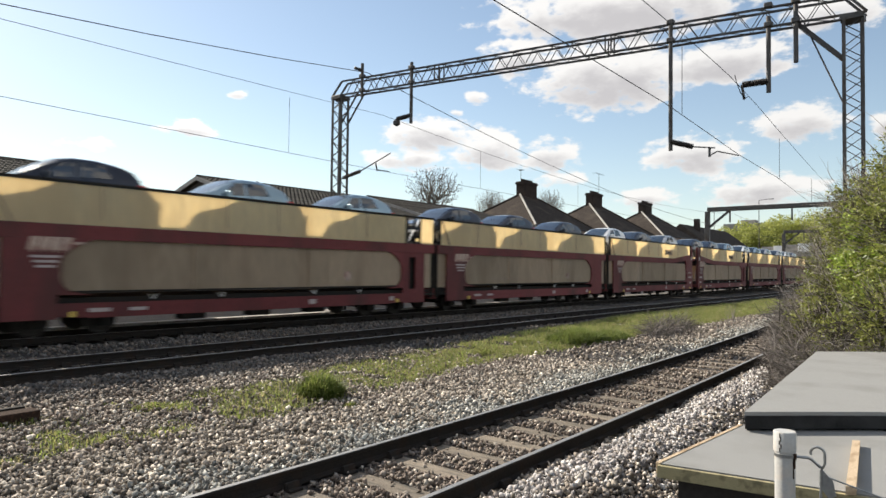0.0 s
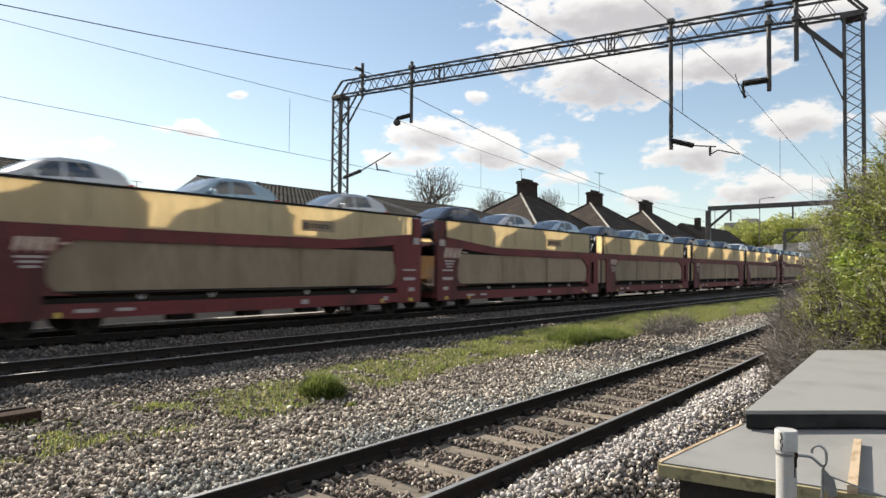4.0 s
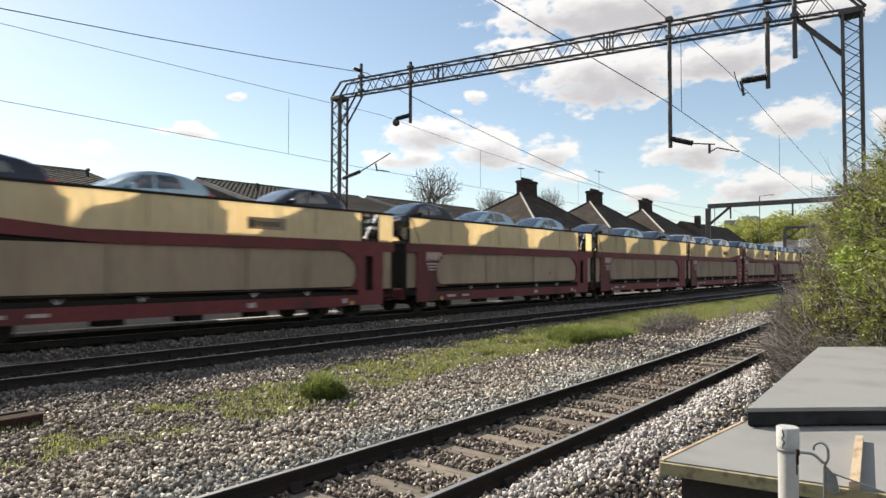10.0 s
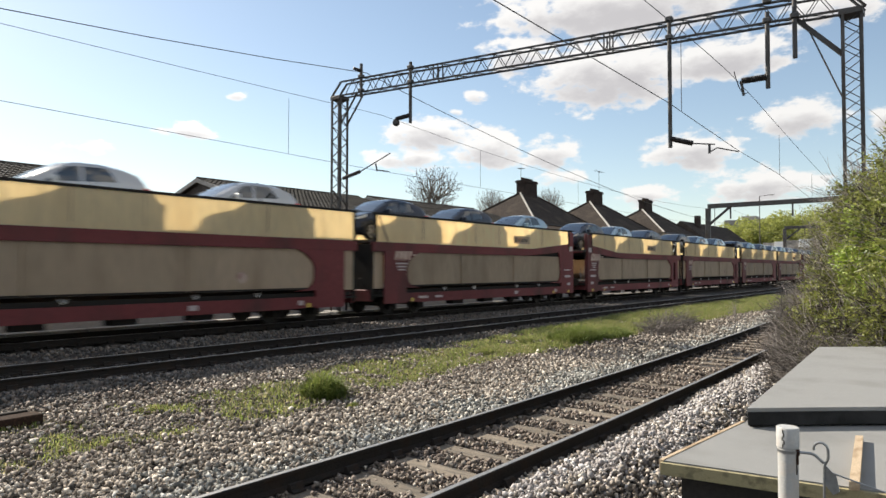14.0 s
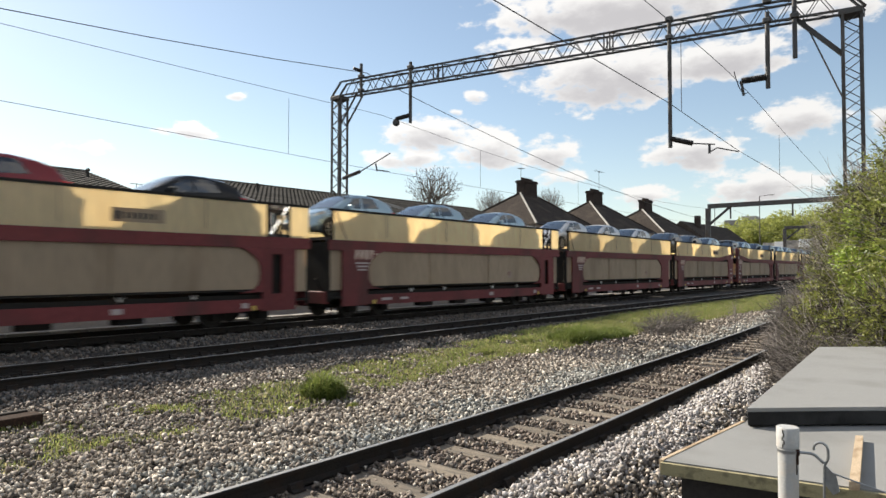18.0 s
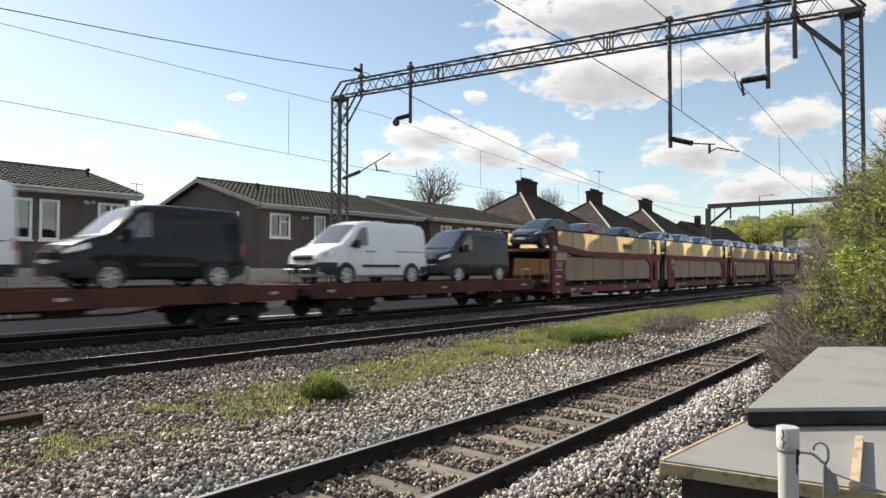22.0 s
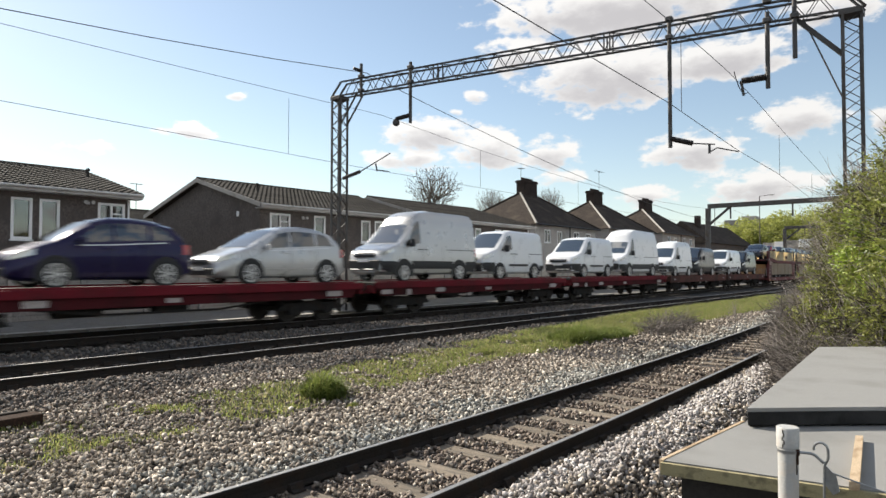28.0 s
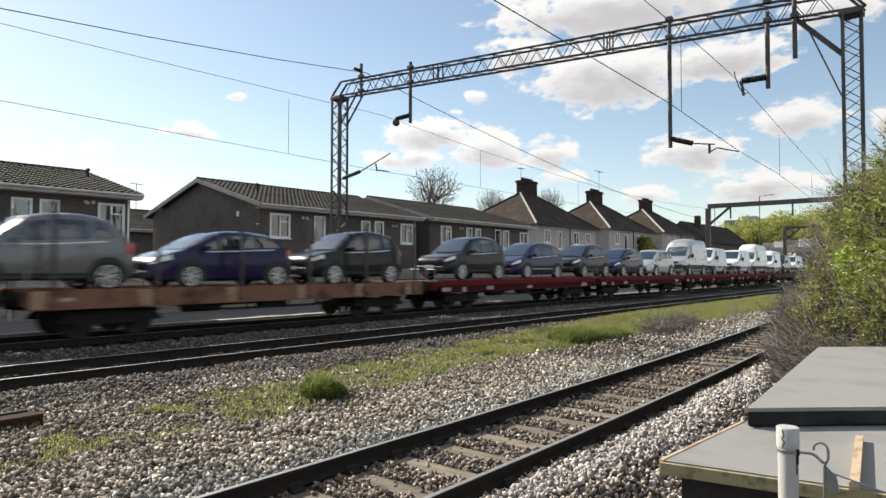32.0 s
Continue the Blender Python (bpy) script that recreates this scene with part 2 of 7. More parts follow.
YELLOW_MARK = mat("yellow marking paint", (0.6, 0.42, 0.08), 0.6, 0, 0.15, 3, 30, 0)
DECK = mat("dark steel decking", (0.08, 0.072, 0.068), 0.7, 0.4, 0.3, 3, 30, 0.2)
TILE = mat("brown concrete roof tile", (0.050, 0.046, 0.041), 0.95, 0, 0.45, 1.6, 24, 0.3, (0.030, 0.028, 0.026), rand=0.25, spec=0.08)
SLATE = mat("dark weathered roof tile", (0.052, 0.043, 0.037), 0.95, 0, 0.4, 0.8, 9, 0.4, (0.078, 0.064, 0.053), spec=0.06)
BRICK_DARK = mat("dark brown brick", (0.105, 0.087, 0.078), 0.9, 0, 0.35, 1.2, 14, 0.25, (0.082, 0.070, 0.064))
RENDER_PALE = mat("grey pebbledash", (0.42, 0.39, 0.36), 0.95, 0, 0.15, 1.2, 30, 0.4, (0.33, 0.30, 0.28))
CHIMNEY = mat("sooty chimney brick", (0.04, 0.03, 0.026), 0.95, 0, 0.3, 2, 16, 0.3, (0.025, 0.021, 0.019), spec=0.2)
WHITE = mat("white window plastic", (0.78, 0.78, 0.77), 0.4, 0, 0.04, 2, 20, 0)
FASCIA = mat("pale painted fascia", (0.50, 0.485, 0.465), 0.6, 0, 0.08, 2, 20, 0.05, (0.41, 0.395, 0.375))
# a darker grey than the fascia, for the gable boards
BARGE = mat("plain grey board", (0.27, 0.26, 0.245), 0.8, 0, 0.1, 2, 20, 0.05, (0.20, 0.19, 0.175))
PANE = glass_mat("window glass", (0.35, 0.37, 0.38), 0.12)
CAR_GLASS = glass_mat("tinted car glass", (0.14, 0.17, 0.175), 0.11)
SCREEN = glass_mat("windscreen glass", (0.27, 0.33, 0.33), 0.27)
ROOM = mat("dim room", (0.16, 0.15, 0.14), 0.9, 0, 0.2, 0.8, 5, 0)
CURTAIN = mat("pale net curtain", (0.62, 0.60, 0.57), 0.9, 0, 0.1, 4, 30, 0.1)
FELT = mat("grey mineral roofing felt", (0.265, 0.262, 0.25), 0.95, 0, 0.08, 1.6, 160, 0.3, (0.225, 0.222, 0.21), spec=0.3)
# the felt again, with the shade of the lid's side put into its colour
FELT_EDGE = mat("shade-dark felt edge", (0.022, 0.022, 0.022), 0.95, 0, 0.25, 3, 80, 0.2, (0.04, 0.04, 0.04), spec=0.1)
RUST = mat("bare rust", (0.035, 0.022, 0.016), 0.95, 0, 0.35, 30, 200, 0.3, (0.08, 0.045, 0.03), spec=0.1)
BATTEN = mat("treated timber batten", (0.32, 0.275, 0.15), 0.8, 0, 0.15, 4, 40, 0.2, (0.17, 0.145, 0.08), stretch=(1, 4, 4))
RAW_WOOD = mat("sawn softwood", (0.50, 0.38, 0.25), 0.8, 0, 0.15, 4, 40, 0.2, (0.32, 0.22, 0.13), stretch=(1, 4, 4))
# near-black wall colour paints the shadow gap below the roof edges
SHED_WALL = mat("gap-shade shed wall", (0.025, 0.021, 0.018), 0.85, 0, 0.25, 3, 30, 0.2)
POST_PAINT = mat("chipped white paint", (0.45, 0.445, 0.425), 0.55, 0, 0.06, 22, 90, 0.1, (0.50, 0.46, 0.41))
BARE_WIRE = mat("galvanised wire", (0.32, 0.33, 0.33), 0.45, 0.8, 0.15, 10, 60, 0)
TYRE = mat("black tyre rubber", (0.018, 0.018, 0.018), 0.8, 0, 0.2, 8, 60, 0.1)
ALLOY = mat("silver alloy wheel", (0.66, 0.66, 0.67), 0.32, 0.6, 0.06, 8, 40, 0)
BLACK_TRIM = mat("black plastic trim", (0.022, 0.022, 0.023), 0.55, 0, 0.15, 8, 80, 0.05)
LAMP_CLEAR = mat("clear headlamp", (0.62, 0.64, 0.66), 0.08, 0.4, 0.1, 14, 40, 0, coat=1.0)
LAMP_RED = mat("red tail lamp", (0.45, 0.015, 0.02), 0.12, 0, 0.1, 14, 40, 0, coat=1.0)
PAINT = {k: mat(k + " car paint", c, 0.30, me, 0.02, 2, 90, 0, coat=0.8, spec=0.12 if max(c) < 0.1 else 0.3) for k, c, me in (
    ("white", (0.78, 0.79, 0.80), 0), ("black", (0.010, 0.010, 0.0115), 0.0), ("silver", (0.50, 0.50, 0.50), 0.5), ("deep blue", (0.017, 0.013, 0.055), 0.3),
    ("grey", (0.16, 0.16, 0.165), 0.6), ("red", (0.20, 0.02, 0.025), 0.2), ("frost blue", (0.30, 0.40, 0.46), 0.6), ("midnight", (0.03, 0.035, 0.05), 0.4))}


# ---- mesh helpers ----
class Shape:
    """Collects vertices and faces of one part, then makes one mesh of them."""

    def __init__(self):
        self.v, self.f = [], []

    def add(self, verts, faces):
        o = len(self.v)
        self.v.extend(verts)
        self.f.extend([tuple(i + o for i in q) for q in faces])
        return self

    def box(self, x, y, z, sx, sy, sz, bev=0.0):
        """A block by its centre and size; bev chamfers its upright edges and its top rim."""
        hx, hy, hz = sx / 2, sy / 2, sz / 2
        if not bev:
            v = [(x + a * hx, y + b * hy, z + c * hz) for c in (-1, 1) for a, b in ((-1, -1), (1, -1), (1, 1), (-1, 1))]
            return self.add(v, [(3, 2, 1, 0), (4, 5, 6, 7), (0, 1, 5, 4), (1, 2, 6, 5), (2, 3, 7, 6), (3, 0, 4, 7)])
        v = []
        for zz, k in ((-hz, 0), (hz - bev, 0), (hz, bev)):
            for a, b, p in ((-1, -1, 0), (-1, -1, 1), (1, -1, 1), (1, -1, 0), (1, 1, 0), (1, 1, 1), (-1, 1, 1), (-1, 1, 0)):
                dx, dy = (0, bev) if p == 0 else (bev, 0)
                v.append((x + a * (hx - dx - k * 0.6), y + b * (hy - dy - k * 0.6), z + zz))
        f = [tuple(range(7, -1, -1)), tuple(range(16, 24))]
        for r in (0, 8):
            f += [(r + i, r + (i + 1) % 8, r + 8 + (i + 1) % 8, r + 8 + i) for i in range(8)]
        return self.add(v, f)

    def beam(self, p, q, w, h=None):
        """A square bar from p to q."""
        h = h or w
        p, q = Vector(p), Vector(q)
        d = (q - p).normalized()
        s = d.cross(Vector((0, 0, 1)) if abs(d.z) < 0.95 else Vector((1, 0, 0))).normalized()
        u = s.cross(d)
        v = [tuple(e + s * a * w / 2 + u * b * h / 2) for e in (p, q) for a, b in ((-1, -1), (1, -1), (1, 1), (-1, 1))]
        return self.add(v, [(3, 2, 1, 0), (4, 5, 6, 7), (0, 1, 5, 4), (1, 2, 6, 5), (2, 3, 7, 6), (3, 0, 4, 7)])

    def tube(self, p, q, r, n=8, r2=None, caps=True):
        r2 = r if r2 is None else r2
        p, q = Vector(p), Vector(q)
        d = (q - p).normalized()
        s = d.cross(Vector((0, 0, 1)) if abs(d.z) < 0.95 else Vector((1, 0, 0))).normalized()
        u = s.cross(d)
        v = []
        for e, k in ((p, r), (q, r2)):
            v += [tuple(e + (s * math.cos(a) + u * math.sin(a)) * k) for a in (2 * math.pi * i / n for i in range(n))]
        f = [(i, (i + 1) % n, n + (i + 1) % n, n + i) for i in range(n)]
        if caps:
            f += [tuple(range(n - 1, -1, -1)), tuple(range(n, 2 * n))]
        return self.add(v, f)

    def lathe(self, c, axis, prof, n=20, caps=True):
        """Turns (along, radius) points round an axis 'x', 'y' or 'z' through c."""
        v = []
        for a, r in prof:
            for i in range(n):
                t = 2 * math.pi * i / n
                p = {"y": (r * math.cos(t), a, r * math.sin(t)), "x": (a, r * math.cos(t), r * math.sin(t)), "z": (r * math.cos(t), r * math.sin(t), a)}[axis]
                v.append((c[0] + p[0], c[1] + p[1], c[2] + p[2]))
        f = [(k * n + i, k * n + (i + 1) % n, (k + 1) * n + (i + 1) % n, (k + 1) * n + i) for k in range(len(prof) - 1) for i in range(n)]
        if caps:
            f += [tuple(range(n - 1, -1, -1)), tuple(range((len(prof) - 1) * n, len(prof) * n))]
        return self.add(v, f)

    def slab(self, poly, y0, y1):
        """A plate: an outline of (x, z) points with thickness from y0 to y1."""
        n = len(poly)
        v = [(x, y0, z) for x, z in poly] + [(x, y1, z) for x, z in poly]
        return self.add(v, [tuple(range(n)), tuple(range(2 * n - 1, n - 1, -1))] + [(i, n + i, n + (i + 1) % n, (i + 1) % n) for i in range(n)])

    def floorplate(self, poly, z0, z1):
        n = len(poly)
        v = [(x, y, z0) for x, y in poly] + [(x, y, z1) for x, y in poly]
        return self.add(v, [tuple(range(n - 1, -1, -1)), tuple(range(n, 2 * n))] + [(i, (i + 1) % n, n + (i + 1) % n, n + i) for i in range(n)])

    def mesh(self, name, material, smooth=False):
        me = bpy.data.meshes.new(name)
        me.from_pydata(self.v, [], self.f)
        me.validate()
        bm = bmesh.new()
        bm.from_mesh(me)
        bmesh.ops.recalc_face_normals(bm, faces=bm.faces)
        if smooth:
            for f in bm.faces:
                f.smooth = True
            for e in bm.edges:
                e.smooth = len(e.link_faces) == 2 and e.calc_face_angle(0) < radians(40)
        bm.to_mesh(me)
        bm.free()
        me.materials.append(material)
        return me


def part(name, shape, material, parent=None, label="", smooth=False, at=None):
    ob = new(name, shape if isinstance(shape, bpy.types.Mesh) else shape.mesh(name, material, smooth))
    if parent is not None:
        ob.parent = parent
    if at is not None:
        ob.matrix_basis = at
    if label:
        tagged(ob, label)
    return ob


def thing(name, label, category, group="", kind="", at=None):
    ob = tagged(new(name), label, category, group, kind)
    ob.empty_display_size = 0.3
    if at is not None:
        ob.matrix_basis = at
    return ob


def big_mesh(name, verts, faces, material, smooth=False):
    """A mesh from numpy arrays; faces all of one size."""
    me = bpy.data.meshes.new(name)
    verts, faces = np.asarray(verts, dtype=np.float32), np.asarray(faces, dtype=np.int32)
    me.vertices.add(len(verts))
    me.vertices.foreach_set("co", verts.ravel())
    k = faces.shape[1]
    me.loops.add(faces.size)
    me.loops.foreach_set("vertex_index", faces.ravel())
    me.polygons.add(len(faces))
    me.polygons.foreach_set("loop_start", np.arange(0, faces.size, k, dtype=np.int32))
    me.update(calc_edges=True)
    if smooth:
        me.polygons.foreach_set("use_smooth", np.ones(len(faces), dtype=bool))
    me.materials.append(material)
    return me


def main_y(x, line):
    return line + CURVE * x * x


def near_y(x):
    k = np.minimum(x, 32.0)
    return NEAR_LINE + NEAR_CURVE * k * k + 2 * NEAR_CURVE * 32 * np.maximum(0, x - 32.0)

# ---- ground ----
def smooth_noise(x, y, s, seed):
    """Cheap value noise on arrays."""
    rng = np.random.RandomState(seed)
    tab = rng.rand(64, 64)
    x, y = np.asarray(x) * s, np.asarray(y) * s
    i, j = np.floor(x).astype(int), np.floor(y).astype(int)
    fx, fy = x - i, y - j
    fx, fy = fx * fx * (3 - 2 * fx), fy * fy * (3 - 2 * fy)
    g = lambda a, b: tab[a % 64, b % 64]
    return (g(i, j) * (1 - fx) + g(i + 1, j) * fx) * (1 - fy) + (g(i, j + 1) * (1 - fx) + g(i + 1, j + 1) * fx) * fy


def ground_z(x, y):
    """Height of the ground: the low near line, the rising strip of grass, the two main lines, the raised gardens behind the wall."""
    x, y = np.asarray(x, float), np.asarray(y, float)
    near = np.clip(near_y(x) - NEAR_LINE, 0, 2.5)
    main = np.clip(CURVE * x * x, 0, 60)
    t = np.clip((y - 5.5) / 5.0, 0, 1)
    yy = y - near * (1 - t) - main * t
    z = np.interp(yy, [-60, -1, 1.6, 2.4, 2.75, 3.35, 3.62, 5.18, 5.45, 6.0, 6.6, 8.0, 9.6, 10.5, 10.95, 11.28, 13.3, 13.9, 15.7, 16.15, 18.6, 19.1, 20.5, 22.55, 22.9, 60],
                  [-0.9, -0.9, -0.72, -0.56, -0.44, -0.415, -0.465, -0.465, -0.415, -0.40, -0.38, -0.33, -0.27, -0.18, -0.165, -0.25, -0.25, -0.17, -0.17, -0.25, -0.25, -0.10, 0.0, 0.07, 1.45, 1.3])
    rough = np.where((yy > -2) & (yy < 20), 0.05, 0.0)
    z = z + rough * (smooth_noise(x, y, 1.1, 3) - 0.5) + rough * 0.5 * (smooth_noise(x, y, 4.0, 4) - 0.5)
    return z


def ballast_material():
    m = bpy.data.materials.new("gap-shade ballast and weeds")
    m.use_nodes = True
    t = m.node_tree
    n, l = t.nodes.new, t.links.new
    b = t.nodes["Principled BSDF"]
    tc, vo, ns = n("ShaderNodeTexCoord"), n("ShaderNodeTexVoronoi"), n("ShaderNodeTexNoise")
    vo.inputs["Scale"].default_value = 20.0
    ns.inputs["Scale"].default_value, ns.inputs["Detail"].default_value = 0.5, 5
    l(tc.outputs["Object"], vo.inputs["Vector"])
    l(tc.outputs["Object"], ns.inputs["Vector"])
    sep, ramp = n("ShaderNodeSeparateColor"), n("ShaderNodeValToRGB")
    l(vo.outputs["Color"], sep.inputs[0])
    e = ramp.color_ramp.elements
    # kept near black: the shade in the gaps between stones is painted here
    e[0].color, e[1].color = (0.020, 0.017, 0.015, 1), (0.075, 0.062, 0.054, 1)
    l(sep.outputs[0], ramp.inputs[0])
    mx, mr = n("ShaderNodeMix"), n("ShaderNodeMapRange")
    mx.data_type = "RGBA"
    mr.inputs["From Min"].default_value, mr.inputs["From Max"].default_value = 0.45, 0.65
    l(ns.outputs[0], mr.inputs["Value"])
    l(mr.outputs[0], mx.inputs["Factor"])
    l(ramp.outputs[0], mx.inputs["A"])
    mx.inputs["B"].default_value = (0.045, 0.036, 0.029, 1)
    mh = n("ShaderNodeMath")
    mh.operation = "MULTIPLY"
    mh.inputs[1].default_value = 0.6
    l(mr.outputs[0], mh.inputs[0])
    l(mh.outputs[0], mx.inputs["Factor"])
    # years of oil and brake dust along the two main lines
    sx, ab, dm, dirt = n("ShaderNodeSeparateXYZ"), n("ShaderNodeMath"), n("ShaderNodeMapRange"), n("ShaderNodeMix")
    l(tc.outputs["Object"], sx.inputs[0])
    wob, sub = n("ShaderNodeMath"), n("ShaderNodeMath")
    wob.operation, sub.operation, ab.operation = "MULTIPLY_ADD", "SUBTRACT", "ABSOLUTE"
    l(ns.outputs[0], wob.inputs[0])
    wob.inputs[1].default_value = 1.6
    l(sx.outputs[1], wob.inputs[2])
    l(wob.outputs[0], sub.inputs[0])
    sub.inputs[1].default_value = 15.2
    l(sub.outputs[0], ab.inputs[0])
    dm.inputs["From Min"].default_value, dm.inputs["From Max"].default_value = 3.3, 4.2
    dm.inputs["To Min"].default_value, dm.inputs["To Max"].default_value = 0.75, 0.0
    l(ab.outputs[0], dm.inputs["Value"])
    dirt.data_type = "RGBA"
    l(dm.outputs[0], dirt.inputs["Factor"])
    l(mx.outputs["Result"], dirt.inputs["A"])
    dirt.inputs["B"].default_value = (0.035, 0.031, 0.028, 1)
    l(dirt.outputs["Result"], b.inputs["Base Color"])
    b.inputs["Roughness"].default_value = 0.95
    bp = n("ShaderNodeBump")
    bp.invert = True
    bp.inputs["Strength"].default_value, bp.inputs["Distance"].default_value = 0.9, 0.03
    l(vo.outputs["Distance"], bp.inputs["Height"])
    l(bp.outputs[0], b.inputs["Normal"])
    return m


BALLAST = ballast_material()
DUST = mat("pale dusty gravel", (0.14, 0.134, 0.122), 0.95, 0, 0.4, 1.4, 18, 0.8, (0.14, 0.13, 0.105))


def build_ground():
    far = [60, 75, 95, 120, 160, 220, 320, 500, 900, 2000, 4500]
    xs = np.array([-v for v in reversed(far)] + list(np.arange(-52, -4, 2.0)) + list(np.arange(-4, 46, 0.22)) + list(np.arange(46, 58, 1.0)) + far)
    ys = np.array([-v for v in reversed(far)] + list(np.arange(-52, -2, 2.5)) + list(np.arange(-2, 23.4, 0.16)) + list(np.arange(24, 58, 3.0)) + far)
    X, Y = np.meshgrid(xs, ys, indexing="ij")
    Z = ground_z(X, Y)
    v = np.stack([X, Y, Z], -1).reshape(-1, 3)
    ny = len(ys)
    a = (np.arange(len(xs) - 1)[:, None] * ny + np.arange(ny - 1)[None, :]).ravel()
    f = np.stack([a, a + ny, a + ny + 1, a + 1], -1)
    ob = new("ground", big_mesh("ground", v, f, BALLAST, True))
    tagged(ob, "stony railway ground with ballast and worn earth, gap shade in its colour", "ground", kind="structure")


build_ground()


# ---- railway lines ----
RAIL = [(-0.07, -0.159), (0.07, -0.159), (0.07, -0.148), (0.012, -0.125), (0.010, -0.045), (0.034, -0.032), (0.036, -0.010), (0.028, -0.001), (-0.028, -0.001), (-0.036, -0.010), (-0.034, -0.032), (-0.010, -0.045), (-0.012, -0.125), (-0.07, -0.148)]


def sweep(profile, path):
    """A profile (across, up) carried along a path of (x, y, z)."""
    path = np.asarray(path, float)
    d = np.gradient(path[:, :2], axis=0)
    d /= np.linalg.norm(d, axis=1)[:, None]
    s = np.stack([-d[:, 1], d[:, 0]], 1)
    v = [(p[0] + q[0] * a, p[1] + q[1] * a, p[2] + h) for p, q in zip(path, s) for a, h in profile]
    k, m = len(profile), len(path)
    f = [(i * k + j, i * k + (j + 1) % k, (i + 1) * k + (j + 1) % k, (i + 1) * k + j) for i in range(m - 1) for j in range(k)]
    f += [tuple(range(k)), tuple(range((m - 1) * k + k - 1, (m - 1) * k - 1, -1))]
    s = Shape()
    return s.add(v, f)


def build_track(name, label, centre, z, x0, x1, step, sleepers, wood):
    """A line of rails on chairs and sleepers; centre gives y at x."""
    root = thing(name, label, "track", "railway lines")
    xs = np.concatenate([np.arange(x0, min(x1, 60), 1.0), np.arange(60, x1 + 0.1, 8.0)]) if x1 > 60 else np.arange(x0, x1 + 0.1, 0.8)
    slope = lambda x: (centre(x + 0.5) - centre(x - 0.5))
    for side in (-1, 1):
        off = side * 0.7525
        path = [(x - slope(x) * off, centre(x) + off, z) for x in xs]
        rail = part("rail", sweep(RAIL, path), RAIL_SIDE, root, "rusty steel rail")
        part("rail_head", sweep([(-0.026, 0.0), (0.026, 0.0), (0.028, -0.004), (-0.028, -0.004)], [(p[0], p[1], p[2] + 0.002) for p in path]), RAIL_TOP, rail, "polished running surface")
    sh = Shape().box(0, 0, -0.08, 0.25, 2.6, 0.15, 0.012)
    me = sh.mesh("sleeper", wood)
    ch = Shape().slab([(-0.18, 0.0), (0.18, 0.0), (0.18, 0.02), (0.14, 0.03), (0.125, 0.08), (0.085, 0.08), (0.075, 0.03), (-0.075, 0.03), (-0.085, 0.08), (-0.125, 0.08), (-0.14, 0.03), (-0.18, 0.02)], -0.075, 0.075)
    ch.v = [(b, a, c) for a, b, c in ch.v]
    cm = ch.mesh("chair", RAIL_SIDE)
    rng = random.Random(len(name))
    x = sleepers[0]
    while x < sleepers[1]:
        at = pose(x, centre(x), z - 0.172 + rng.uniform(-0.006, 0.004), 0, 0, math.degrees(math.atan(slope(x))) + rng.uniform(-0.6, 0.6))
        s = part("sleeper", me, wood, root, at=at)
        for side in (-1, 1):
            part("chair", cm, RAIL_SIDE, s, "iron rail chair", at=pose(0, side * 0.7525, 0))
        x += step + rng.uniform(-0.015, 0.015)


build_track("near_railway_track", "rusty single railway line on weathered timber sleepers", lambda x: float(near_y(np.array(x, float))), NEAR_Z, -6, 58, 0.70, (-1.0, 30), SLEEPER)
build_track("middle_railway_track", "empty electrified main line in grey ballast", lambda x: main_y(x, LINE_B), 0.0, -30, 420, 0.66, (2.0, 40), OLD_SLEEPER)
build_track("far_railway_track", "electrified main line carrying the car train", lambda x: main_y(x, LINE_A), 0.0, -60, 420, 0.66, (3.0, 40), OLD_SLEEPER)


def build_trough():
    root = thing("cable_trough", "pale concrete cable trough beside the far line", "cable trough", kind="structure")
    lid = Shape().box(0, 0, 0.06, 0.97, 0.34, 0.12, 0.012).mesh("trough_lid", CONCRETE)
    for i in range(46):
        x = -4 + i * 1.0
        part("trough_lid", lid, CONCRETE, root, at=pose(x, main_y(x, 19.3), -0.13, 0, 0, random.uniform(-0.8, 0.8)))



def build_cess():
    """The dusty walking strip beyond the far line."""
    xs = np.concatenate([np.arange(-20, 60, 0.5), np.arange(60, 200, 5.0)])
    us = np.linspace(18.75, 22.3, 16)
    X, U = np.meshgrid(xs, us, indexing="ij")
    Y = U + CURVE * X * X
    v = np.stack([X, Y, ground_z(X, Y) + 0.025 - 0.05 * ((U < 18.8) | (U > 22.25))], -1).reshape(-1, 3)
    n = len(us)
    a = (np.arange(len(xs) - 1)[:, None] * n + np.arange(n - 1)[None, :]).ravel()
    tagged(new("cess_path", big_mesh("cess_path", v, np.stack([a, a + n, a + n + 1, a + 1], -1), DUST, True)), "pale dusty gravel path beyond the far line", "path", kind="structure")


build_trough()
build_cess()


def build_wall():
    """The concrete post and panel fence that holds the gardens."""
    root = thing("garden_wall", "stained grey concrete panel wall below the gardens", "wall", kind="structure")
    panel = Shape().box(0, 0, 0, 1.9, 0.10, 0.48, 0.012).mesh("panel", WALL_CONCRETE)
    post = Shape().box(0, 0, 0, 0.14, 0.18, 2.05, 0.02).mesh("post", WALL_CONCRETE)
    for i in range(44):
        x = -14 + i * 2.05
        y = main_y(x, 22.4)
        part("post", post, CONCRETE, root, at=pose(x, y, 0.72))
        for k in range(4):
            part("panel", panel, CONCRETE, root, at=pose(x + 1.025, y + 0.02, -0.02 + k * 0.486))


build_wall()


